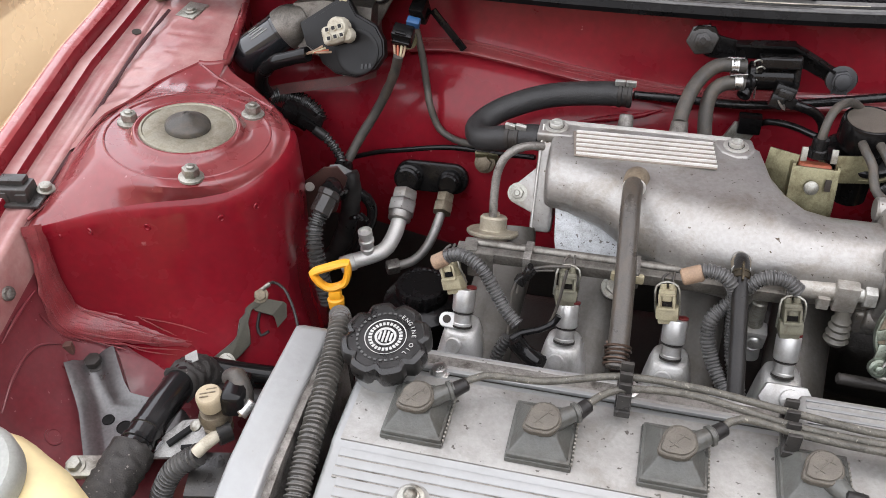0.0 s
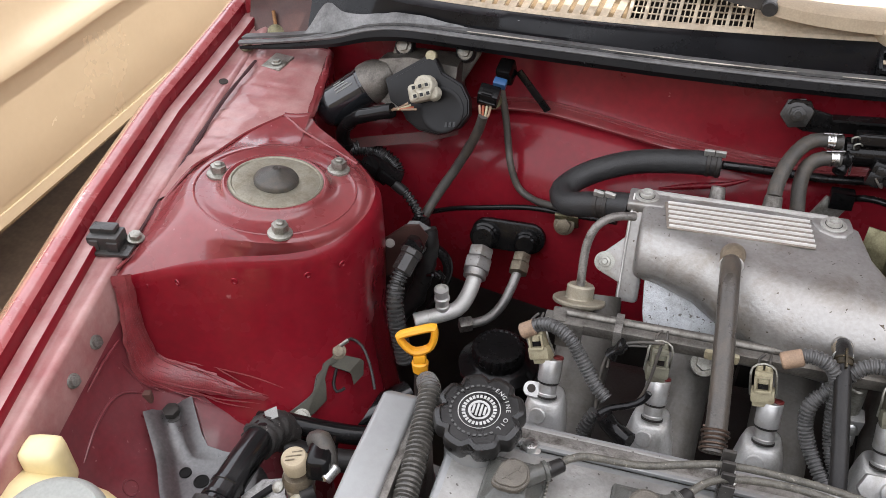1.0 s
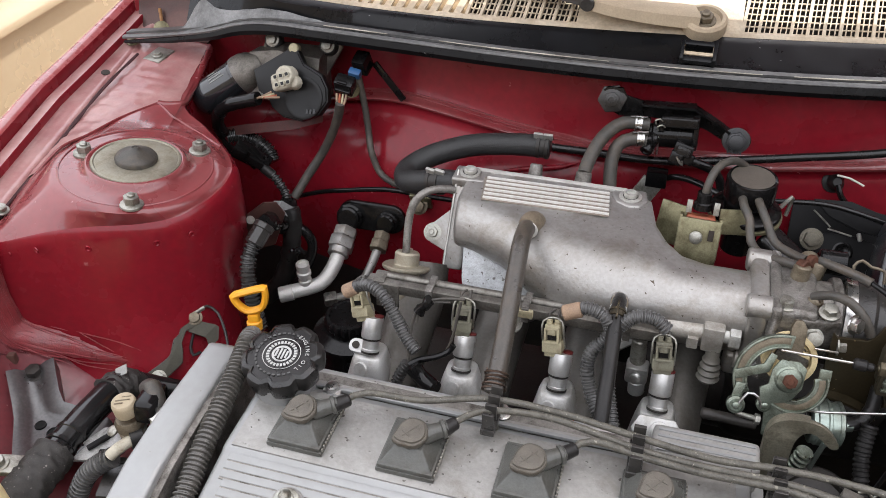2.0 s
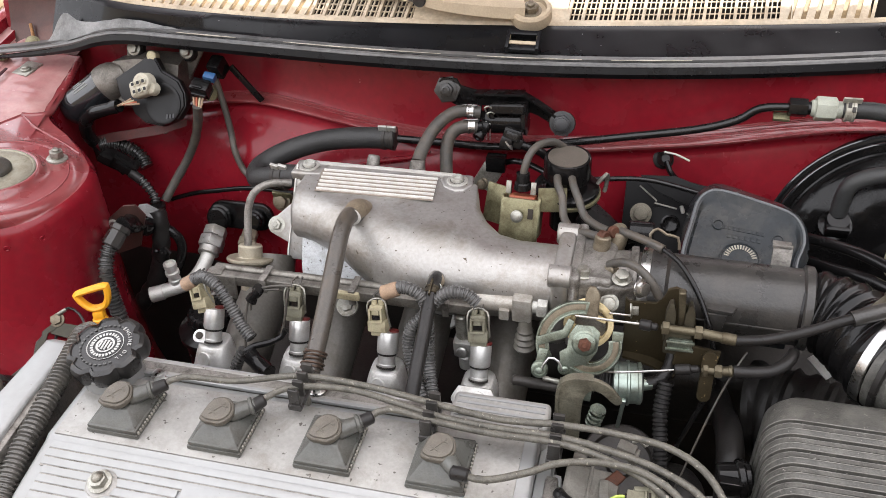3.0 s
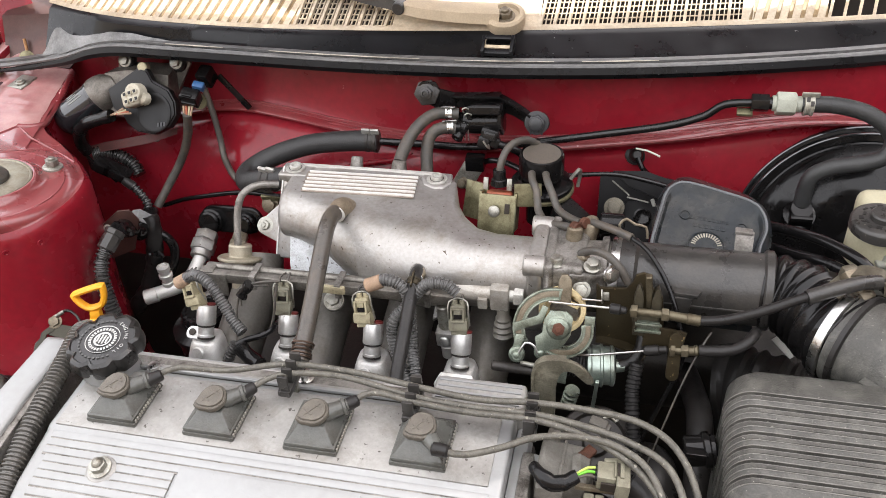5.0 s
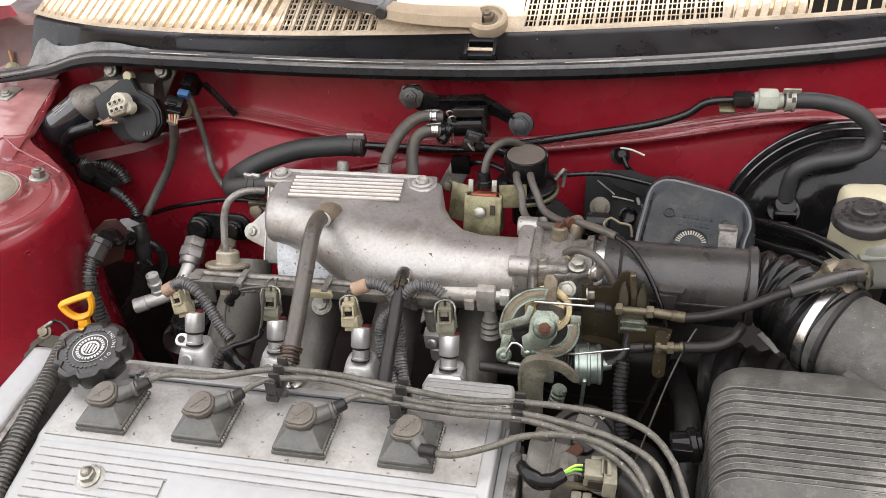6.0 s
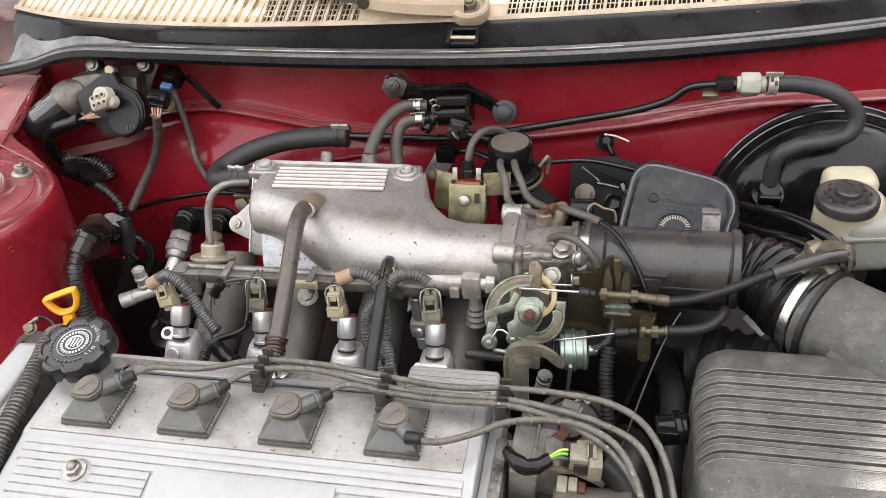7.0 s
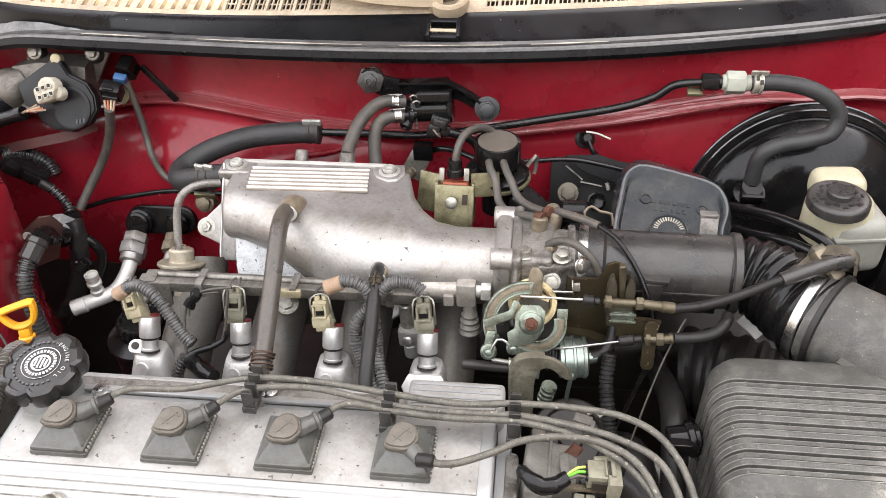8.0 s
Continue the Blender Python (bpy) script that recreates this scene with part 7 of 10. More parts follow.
# ---- front corner: brackets, pipes, washer bottle ----
PRESSED = mat("worn_black_pressed_steel", (0.13, 0.13, 0.13), 0.29, metal=0.8, var=0.25, scale=24, dust=(0.20, 0.19, 0.18), dust_amt=0.16, dust_scale=40, spec=0.5)
PITCH = mat("deep_black", (0.002, 0.002, 0.002), 0.9, var=0.1)
FOAM = mat("crumbled_foam", (0.014, 0.0135, 0.013), 0.6, var=0.5, scale=60, grain=1.0, dust=(0.20, 0.18, 0.16), dust_amt=0.2, dust_scale=160, fleck=(0.24, 0.22, 0.20, 320, 0.68))
GLOSSY_HOSE = mat("glossy_black_hose", (0.008, 0.008, 0.0085), 0.16, var=0.25, scale=40, dust=(0.2, 0.19, 0.18), dust_amt=0.03, spec=0.6)


def battery_style_bracket():
    t = thing("steel_bracket", (-0.45, 0.40, 0.66), "black pressed steel bracket with two holes, bolted to the inner wing", "bracket")
    rows = []
    along, across = V(0.65, -0.76, 0), V(0.76, 0.65, 0)
    for d, w0, w1, z in ((0.0, 0.019, 0.020, 0.684), (0.02, 0.018, 0.020, 0.680), (0.040, 0.017, 0.020, 0.675), (0.055, 0.017, 0.022, 0.671), (0.068, 0.018, 0.036, 0.670), (0.080, 0.019, 0.052, 0.670), (0.100, 0.020, 0.062, 0.671), (0.125, 0.022, 0.066, 0.672)):
        c = V(-0.475, 0.438, z - 0.009) + along * d
        ends = ((-w0, -0.016), (-w0 - 0.001, 0.003), (-w0 + 0.004, 0.0024), (-w0 + 0.008, -0.0008), (-w0 * 0.30, -0.0026), (w1 * 0.35, -0.0030), (w1 - 0.011, -0.0012), (w1 - 0.005, 0.0020), (w1, 0.003), (w1 + 0.001, -0.012))
        rows.append([c + across * u + V(0, 0, h) for u, h in ends])
    part("pressing", solid(loft(rows, cap=False, close=False), -0.0025), PRESSED, t, smooth=70)
    part("bolt", hexnut((-0.4695, 0.4345, 0.6715), (0, -0.1, 1), 0.0080, 0.007), DARK_METAL, t)
    for j in (1, 8):            # folded edges, their highlights added as bright tubes
        part("edge_highlight", tube([row[j] + V(0, 0, 0.0006) for row in rows], 0.0011, 8), ZINC_GREY, t, "bright line along the edge")
    for x, y, r in ((-0.428, 0.3765, 0.0044), (-0.4095, 0.3720, 0.0058)):
        part("hole", lathe((x - 0.001, y + 0.009, 0.6590), (0, -0.05, 1), [(r + 0.0012, 0), (r + 0.0010, 0.0032), (r, 0.0034), (r, 0.0028), (r * 0.5, 0.0028), (0.0003, 0.0028)], 20), PITCH, t)


battery_style_bracket()
RUSTY_RED = mat("rusty_red_stud", (0.11, 0.045, 0.035), 0.5, metal=0.3, var=0.3, scale=90, dust=(0.3, 0.24, 0.2), dust_amt=0.2)
stud = thing("weld_stud", (-0.492, 0.446, 0.672), "rusty weld stud on the inner wing", "stud")
part("stud", box((-0.4960, 0.4390, 0.682), (0.008, 0.007, 0.012), rot(0, 0, 20), 0.001), RUSTY_RED, stud)

FADED_WHITE = mat("torn_paper", (0.30, 0.30, 0.285), 0.7, var=0.2, scale=60)
steer_pipe = thing("steering_hose", (-0.37, 0.40, 0.66), "black power-steering hose with foam sleeves and clamp", "hose")
part("hose", tube([(-0.290, 0.575, 0.606), (-0.318, 0.540, 0.606), (-0.345, 0.500, 0.608), (-0.362, 0.466, 0.630), (-0.368, 0.440, 0.680), (-0.369, 0.400, 0.690), (-0.371, 0.350, 0.690), (-0.373, 0.300, 0.688), (-0.375, 0.22, 0.68)], 0.0138, 22), GLOSSY_HOSE, steer_pipe)
for q in ((-0.3705, 0.366, 0.690), (-0.3715, 0.352, 0.690)):
    part("hose_ring", lathe(q, (0, -1, 0), [(0.0138, -0.002), (0.0150, -0.001), (0.0150, 0.002), (0.0138, 0.003)], 28), GLOSSY_HOSE, steer_pipe)
part("foam_sleeve", lumpy(tube([(-0.365, 0.453, 0.656), (-0.3675, 0.441, 0.678), (-0.369, 0.416, 0.688)], 0.0165, 28, 0.0016), 0.0034, 210), FOAM, steer_pipe, "crumbling foam sleeve")
part("foam_sleeve", lumpy(tube([(-0.3715, 0.345, 0.690), (-0.373, 0.305, 0.688), (-0.374, 0.260, 0.685)], 0.0180, 28, 0.0016), 0.0034, 210), FOAM, steer_pipe, "crumbling foam sleeve")
part("paper_patch", box((-0.366, 0.440, 0.6985), (0.012, 0.011, 0.0012), rot(10, -20, 30), 0.0004), FADED_WHITE, steer_pipe, "torn white label")
part("clamp_tab", box((-0.398, 0.318, 0.694), (0.026, 0.020, 0.006), rot(0, 10, 20), 0.002), ZINC_GREY, steer_pipe)
part("clamp_bolt", hexnut((-0.404, 0.315, 0.697), (0, -0.1, 1), 0.006, 0.006), ZINC_GREY, steer_pipe)

pipes2 = thing("steering_return_hose", (-0.32, 0.46, 0.63), "black return hoses curving under the belt cover", "hose")
part("hose", tube([(-0.395, 0.460, 0.658), (-0.37, 0.462, 0.662), (-0.34, 0.468, 0.655), (-0.30, 0.48, 0.645), (-0.268, 0.50, 0.64)], 0.0095, 12), BLACK, pipes2)
part("hose", tube([(-0.36, 0.440, 0.655), (-0.33, 0.445, 0.645), (-0.29, 0.455, 0.64), (-0.26, 0.47, 0.64)], 0.011, 12), RUBBER, pipes2)

zb = thing("engine_lift_bracket", (-0.35, 0.52, 0.66), "olive zinc bracket with bolts and earth wire by the dipstick", "bracket")
SWITCH_STEEL = mat("oily_bracket_steel", (0.075, 0.073, 0.069), 0.30, metal=0.7, var=0.3, scale=40, dust=(0.2, 0.18, 0.15), dust_amt=0.15, dirt=(0.02, 0.018, 0.015, 0.8, 45))
OLIVE_STEEL = mat("olive_zinc_plate", (0.040, 0.038, 0.028), 0.36, metal=0.6, var=0.25, scale=40, dust=(0.13, 0.11, 0.08), dust_amt=0.14, dirt=(0.03, 0.025, 0.016, 0.5, 60))
_fm = Matrix(((0.894, 0.279, 0.35, -0.355), (-0.015, 0.800, -0.60, 0.510), (-0.447, 0.531, 0.72, 0.667), (0, 0, 0, 1)))
_plate = [(-0.0115, -0.0391), (-0.0016, -0.0137), (-0.0022, -0.0053), (-0.0064, 0.0061), (-0.0047, 0.0140), (-0.0103, 0.0267), (-0.0099, 0.0377), (-0.0079, 0.0445), (-0.0012, 0.0446), (0.0047, 0.0378), (0.0030, 0.0254), (-0.0010, 0.0198), (0.0020, 0.0072), (0.0070, 0.0015), (0.0140, -0.0095), (0.0100, -0.0262), (0.0060, -0.0350), (0.0087, -0.0500), (-0.0060, -0.0570)]
part("arm", slab(_plate[::-1], 0.0024, _fm @ Matrix.Translation((0, 0, -0.0012)), 0.0005), OLIVE_STEEL, zb)
part("arm_edge", tube([_fm @ V(x, y, 0.0006) for x, y in _plate[:8]], 0.0008, 8), SWITCH_STEEL, zb, "bright line along the edge")
part("tab", loft([[V(-0.3484, 0.5263, 0.6780), V(-0.3418, 0.5378, 0.6845), V(-0.3414, 0.5384, 0.6825), V(-0.3480, 0.5269, 0.6760)], [V(-0.3310, 0.5285, 0.6725), V(-0.3235, 0.5420, 0.6795), V(-0.3231, 0.5426, 0.6775), V(-0.3306, 0.5291, 0.6705)]]), OLIVE_STEEL, zb)
part("tab_lip", loft([[V(-0.3310, 0.5285, 0.6725), V(-0.3235, 0.5420, 0.6795), V(-0.3231, 0.5426, 0.6775), V(-0.3306, 0.5291, 0.6705)], [V(-0.3285, 0.5279, 0.6705), V(-0.3207, 0.5420, 0.6770), V(-0.3213, 0.5424, 0.6765), V(-0.3291, 0.5283, 0.6700)], [V(-0.3245, 0.5225, 0.6625), V(-0.3183, 0.5330, 0.6680), V(-0.3189, 0.5334, 0.6675), V(-0.3251, 0.5229, 0.6620)]]), OLIVE_STEEL, zb)
part("bolt", hexnut((-0.3456, 0.5388, 0.6868), (0.35, -0.6, 0.72), 0.0060, 0.006), BRASS_GREY, zb)
part("bolt", hexnut((-0.3634, 0.4824, 0.6478), (0.35, -0.6, 0.72), 0.0064, 0.007), ZINC_GREY, zb)
part("earth_wire", tube([(-0.3456, 0.5388, 0.6925), (-0.3425, 0.5440, 0.6935), (-0.3369, 0.5516, 0.6945), (-0.3254, 0.5513, 0.6880), (-0.3137, 0.5409, 0.6727), (-0.3051, 0.5272, 0.6570)], 0.0015, 8), GREY_PLASTIC, zb)
part("wire_lug", tube([(-0.3456, 0.5388, 0.6925), (-0.3425, 0.5440, 0.6935), (-0.3390, 0.5490, 0.6942)], 0.0027, 10), ZINC_GREY, zb)
part("hanging_loop", tube([(-0.3440, 0.5290, 0.6740), (-0.3450, 0.5200, 0.6620), (-0.3400, 0.5150, 0.6560), (-0.3330, 0.5190, 0.6590)], 0.0016, 8), RUBBER, zb)


def pump_valve():
    c = V(-0.296, 0.356, 0.742)
    t = thing("vacuum_switch", c, "small metal switch with tan cap on a dirty alloy bracket", "switch")
    part("cap", lathe(c, (0, -0.05, 1), [(0.0098, -0.003), (0.0102, -0.001), (0.0104, 0.0080), (0.0098, 0.0108), (0.0088, 0.0118), (0.0005, 0.0122)], 32), TAN_PLASTIC, t, "tan plastic cap")
    part("body", lathe(c - V(0, 0, 0.034), (0, -0.05, 1), [(0.010, 0), (0.0115, 0.002), (0.0115, 0.010), (0.0095, 0.012), (0.0122, 0.016), (0.0122, 0.022), (0.010, 0.026)], 24), BRASS_GREY, t)
    for k in range(4):
        part("coil", lathe(c - V(0, -0.0005 * k, 0.0105 + 0.0042 * k), (0.05, -0.05, 1), [(0.0100, -0.0010), (0.0116, 0), (0.0100, 0.0010)], 26), ZINC_GREY, t, "steel spring coil")
    part("cap_mark", join(box(c + V(0, -0.0006, 0.0124), (0.012, 0.0009, 0.0006), rot(0, 0, 25)), box(c + V(0.001, 0.004, 0.0122), (0.008, 0.0009, 0.0006), rot(0, 0, 25)), box(c + V(-0.001, -0.005, 0.0126), (0.007, 0.0009, 0.0006), rot(0, 0, 25))), BRASS_GREY, t)
    part("bracket", slab([(-0.026, -0.020), (-0.020, -0.006), (-0.025, -0.002), (-0.012, 0.016), (0.008, 0.020), (0.014, 0.006), (0.022, -0.002), (0.016, -0.012), (0.004, -0.010), (-0.006, -0.018)], 0.004, Matrix.Translation((-0.326, 0.352, 0.690)) @ rot(8, -10, 0), 0.001), PALE_STEEL, t, "pale dirty alloy plate")
    part("dark_slot", join(box((-0.333, 0.352, 0.6945), (0.006, 0.024, 0.003), rot(8, -10, -38), 0.0008), box((-0.318, 0.344, 0.6945), (0.020, 0.004, 0.003), rot(8, -10, 10), 0.0008)), PITCH, t, "black slot in the plate")
    part("housing", box((-0.293, 0.330, 0.676), (0.044, 0.040, 0.022), rot(6, 0, 12), 0.003), GREY_PLASTIC, t, "dark plastic housing")
    part("screw", lathe((-0.312, 0.350, 0.716), (-0.2, -0.4, 0.9), [(0.0050, 0), (0.0050, 0.002), (0.0030, 0.0034), (0.0005, 0.0034)], 16), ZINC_GREY, t)
    part("hose_end", cyl((-0.276, 0.362, 0.737), (-0.270, 0.357, 0.733), 0.0050), OLD_WHITE, t, "white hose end")
    part("bent_hose", tube([(-0.292, 0.382, 0.742), (-0.284, 0.380, 0.748), (-0.275, 0.370, 0.742), (-0.272, 0.360, 0.734)], 0.0078, 14), RUBBER_GREY, t)
    part("plug", box((-0.281, 0.370, 0.740), (0.020, 0.034, 0.022), rot(-8, 0, 10), 0.006, 3), BLACK, t)
    part("pin", cyl((-0.272, 0.354, 0.735), (-0.266, 0.366, 0.740), 0.005), STEEL, t)
    part("elbow", tube([(-0.290, 0.345, 0.718), (-0.297, 0.335, 0.716), (-0.303, 0.329, 0.711)], 0.0052, 14), OLD_WHITE, t, "pale elbow stub")
    part("elbow_cuff", tube([(-0.284, 0.352, 0.717), (-0.291, 0.344, 0.718)], 0.0094, 14), RUBBER, t)
    part("conduit", corrugated([(-0.3027, 0.331, 0.707), (-0.3127, 0.327, 0.701), (-0.3241, 0.323, 0.691), (-0.3332, 0.317, 0.676), (-0.3404, 0.310, 0.655), (-0.343, 0.295, 0.62)], 0.0092, 0.0040, 0.22, 18), LOOM_M, t)
    t.location += V(-0.006, 0.012, -0.002)


PALE_STEEL = mat("dirty_bare_alloy", (0.36, 0.36, 0.35), 0.40, metal=0.5, var=0.3, scale=60, dust=(0.2, 0.18, 0.15), dust_amt=0.3, dirt=(0.05, 0.045, 0.04, 0.7, 90))
TAN_PLASTIC = mat("tan_plastic", (0.40, 0.33, 0.22), 0.5, var=0.12, scale=60, dust=(0.3, 0.25, 0.18), dust_amt=0.25)
pump_valve()
alt = thing("alternator", (-0.30, 0.30, 0.60), "dark dirty alternator body under the belt cover", "alternator")
part("casing", lathe((-0.33, 0.25, 0.60), (0.9, 0.1, 0), [(0.040, 0), (0.060, 0.006), (0.062, 0.05), (0.055, 0.062), (0.05, 0.08)], 32), DARK_METAL, alt)


def washer_bottle():
    t = thing("washer_bottle", (-0.46, 0.28, 0.6), "yellowed translucent washer fluid bottle with grey cap", "washer bottle")
    st = ((0.60, 1.0, 0.0), (0.70, 1.0, 0.0), (0.735, 0.97, 0.0), (0.752, 0.86, 0.0), (0.758, 0.70, 0.0))
    base = [(-0.53, 0.20), (-0.53, 0.27), (-0.515, 0.305), (-0.49, 0.316), (-0.465, 0.314), (-0.432, 0.312), (-0.400, 0.300), (-0.365, 0.284), (-0.335, 0.250), (-0.33, 0.15), (-0.35, 0.10), (-0.44, 0.08), (-0.52, 0.10)]
    rings = []
    cx, cy = -0.455, 0.215
    ln = spline([V(x, y, 0) for x, y in base + base[:1]], 0.012)[:-1]
    for z, k, _ in st:
        rings.append([V(cx + (q.x - cx) * k, cy + (q.y - cy) * k, z) for q in ln])
    part("tank", loft(rings), BOTTLE, t, smooth=60)
    part("neck_lug", box((-0.482, 0.310, 0.748), (0.032, 0.026, 0.050), rot(0, 0, 12), 0.010, 3), BOTTLE, t)
    ax = V(0.06, -0.20, 1).normalized()
    c = V(-0.424, 0.250, 0.758)
    cap = part("cap", lathe(c, ax, [(0.036, 0), (0.040, 0.004), (0.041, 0.016), (0.039, 0.021), (0.036, 0.023), (0.034, 0.0215), (0.0005, 0.0215)], 64), CAP_GREY, t, "grey snap-on cap with faint symbol")
    fm = frame_of(c + ax * 0.0218, ax)
    part("cap_symbol", slab([(-0.008, -0.006), (0.008, -0.006), (0.011, 0.004), (0.0, 0.008), (-0.011, 0.004)], 0.0006, fm @ Matrix.Rotation(radians(180), 4, "Z") @ Matrix.Translation((0, -0.008, 0))), FADED, cap)
    for k in range(6):
        part("cap_mark", box(fm @ V(-0.015 + 0.006 * k, -0.012 + 0.002 * (k % 2), 0.0002), (0.004, 0.0014, 0.0005), fm), FADED, cap)


CAP_GREY = mat("grey_cap_plastic", (0.30, 0.31, 0.285), 0.45, var=0.12, scale=30, dust=(0.4, 0.4, 0.36), dust_amt=0.15)
washer_bottle()
# ---- throttle body and linkage ----
def throttle_body():
    t = thing("throttle_housing", (0.23, 0.578, 0.76), "grey cast throttle body with bolts and stubs", "throttle body")
    part("bore", cyl((0.200, 0.578, 0.792), (0.262, 0.578, 0.792), 0.034, 0.034, 32), ALU_DIRTY, t)
    part("housing", box((0.222, 0.572, 0.800), (0.036, 0.066, 0.056), None, 0.007, 3), ALU_DIRTY, t)
    part("flange", box((0.207, 0.578, 0.790), (0.010, 0.084, 0.080), None, 0.006, 3), ALU_DIRTY, t)
    part("air_chamber", box((0.240, 0.552, 0.808), (0.034, 0.026, 0.030), rot(0, 0, 8), 0.005, 3), ALU_DIRTY, t)
    part("outlet_ring", lathe((0.252, 0.578, 0.794), (1, 0, 0), [(0.036, 0), (0.037, 0.002), (0.037, 0.006), (0.034, 0.007)], 36), ALU_DIRTY, t)
    for p, a in (((0.238, 0.536, 0.808), (0, -0.8, 0.5)), ((0.256, 0.534, 0.806), (1, 0, 0.1)), ((0.214, 0.548, 0.826), (0, 0, 1)), ((0.246, 0.545, 0.828), (0, -0.2, 1)), ((0.262, 0.540, 0.795), (1, 0, 0.2))):
        part("screw", hexnut(p, a, 0.006, 0.006), ZINC_GREY, t)
    for p, q, r in (((0.225, 0.586, 0.822), (0.226, 0.590, 0.838), 0.008), ((0.236, 0.600, 0.818), (0.240, 0.606, 0.832), 0.009), ((0.232, 0.560, 0.822), (0.240, 0.557, 0.830), 0.0055)):
        part("stub", cyl(p, q, r, r * 0.9), BRASS_GREY, t)
    part("boss", cyl((0.226, 0.545, 0.788), (0.224, 0.522, 0.790), 0.014), ALU_DIRTY, t)
    part("web", box((0.215, 0.540, 0.772), (0.020, 0.016, 0.040), rot(10), 0.004), ALU_DIRTY, t)


throttle_body()


ZINC_GREEN = mat("grey_green_zinc", (0.26, 0.30, 0.25), 0.32, metal=0.85, var=0.3, scale=60, dust=(0.16, 0.16, 0.12), dust_amt=0.18, dust_scale=60, dirt=(0.06, 0.055, 0.035, 0.75, 70))
RUST = mat("rusty_steel", (0.095, 0.036, 0.02), 0.7, metal=0.3, var=0.35, scale=80, grain=0.6)
CREAM_BRIGHT = mat("cream_nylon", (0.66, 0.54, 0.30), 0.42, var=0.15, scale=60, dust=(0.4, 0.3, 0.16), dust_amt=0.3, dirt=(0.16, 0.10, 0.04, 0.5, 80))
ADJUST = mat("greasy_plated_brass", (0.13, 0.115, 0.078), 0.38, metal=0.65, var=0.3, scale=60, dust=(0.10, 0.075, 0.042), dust_amt=0.4, dirt=(0.05, 0.035, 0.02, 0.6, 80))
DASH = mat("blue_grey_zinc", (0.34, 0.40, 0.355), 0.36, metal=0.85, var=0.15, scale=40, dirt=(0.14, 0.12, 0.08, 0.5, 50))


def throttle_cam():
    n = V(0.06, -0.88, 0.47).normalized()
    c = V(0.221, 0.512, 0.786)
    t = thing("throttle_linkage", c, "grey-green zinc throttle quadrant with cream nylon pulley", "throttle linkage")
    z = n
    x = V(1, 0, 0)
    x = (x - z * x.dot(z)).normalized()
    y = z.cross(x)
    fm = Matrix(((x.x, y.x, z.x, c.x), (x.y, y.y, z.y, c.y), (x.z, y.z, z.z, c.z), (0, 0, 0, 1)))

    def arc(r0, r1, a0, a1, cx=0.0, cy=0.0, n_=22):
        o = [(cx + r1 * math.cos(radians(a0 + (a1 - a0) * k / n_)), cy + r1 * math.sin(radians(a0 + (a1 - a0) * k / n_))) for k in range(n_ + 1)]
        i = [(cx + r0 * math.cos(radians(a1 - (a1 - a0) * k / n_)), cy + r0 * math.sin(radians(a1 - (a1 - a0) * k / n_))) for k in range(n_ + 1)]
        return o + i
    T = Matrix.Translation
    q = part("quadrant", slab(arc(0.0255, 0.0365, 82, 212, -0.004, -0.003), 0.0022, fm @ T((0, 0, 0.006)), 0.0005), ZINC_GREEN, t)
    part("groove_floor", slab(arc(0.0290, 0.0342, 86, 206, -0.004, -0.003), 0.0010, fm @ T((0, 0, 0.0078)), 0.0003), BRASS_GREY, q, "greasy cable groove")
    part("outer_flange", slab(arc(0.0348, 0.0366, 84, 208, -0.004, -0.003), 0.0060, fm @ T((0, 0, 0.0045)), 0.0005), ZINC_GREEN, q)
    part("inner_flange", slab(arc(0.0255, 0.0272, 84, 205, -0.004, -0.003), 0.0050, fm @ T((0, 0, 0.0050)), 0.0005), ZINC_GREEN, q)
    q = part("lower_quadrant", slab(arc(0.0150, 0.0255, 232, 378, 0.005, -0.002), 0.0022, fm @ T((0, 0, 0.0105)), 0.0005), ZINC_GREEN, t)
    part("groove_floor", slab(arc(0.0185, 0.0232, 236, 374, 0.005, -0.002), 0.0010, fm @ T((0, 0, 0.0123)), 0.0003), BRASS_GREY, q)
    part("outer_flange", slab(arc(0.0240, 0.0257, 234, 376, 0.005, -0.002), 0.0058, fm @ T((0, 0, 0.0090)), 0.0005), ZINC_GREEN, q)
    part("inner_flange", slab(arc(0.0150, 0.0165, 236, 374, 0.005, -0.002), 0.0050, fm @ T((0, 0, 0.0090)), 0.0005), ZINC_GREEN, q)
    part("end_tab", slab([(0.022, 0.004), (0.031, 0.003), (0.031, 0.012), (0.022, 0.012)], 0.0022, fm @ T((0, 0, 0.0115)), 0.0006), ZINC_GREEN, q)
    part("lever", slab([(-0.018, -0.020), (-0.011, -0.022), (0.004, -0.018), (0.011, -0.006), (0.012, 0.010), (0.006, 0.015), (-0.008, 0.015), (-0.013, 0.006), (-0.014, -0.006), (-0.020, -0.010)], 0.0026, fm @ T((0, 0, 0.0135)), 0.0006), ZINC_GREEN, t)
    part("spoke", slab([(-0.041, -0.001), (-0.038, -0.008), (-0.014, 0.002), (-0.010, 0.016), (-0.015, 0.018), (-0.019, 0.008)], 0.0024, fm @ T((0, 0, 0.0085)), 0.0006), ZINC_GREEN, t)
    part("strut", slab([(-0.037, -0.010), (-0.040, -0.028), (-0.034, -0.033), (-0.028, -0.030), (-0.031, -0.020), (-0.029, -0.010)], 0.0026, fm @ T((0, 0, 0.0090)), 0.0006), ZINC_GREEN, t)
    part("hub", lathe(fm @ V(0, 0, 0.010), n, [(0.0108, 0), (0.0108, 0.0065), (0.0092, 0.0078), (0.0092, 0.0095), (0.0080, 0.0100)], 28), ZINC_GREEN, t)
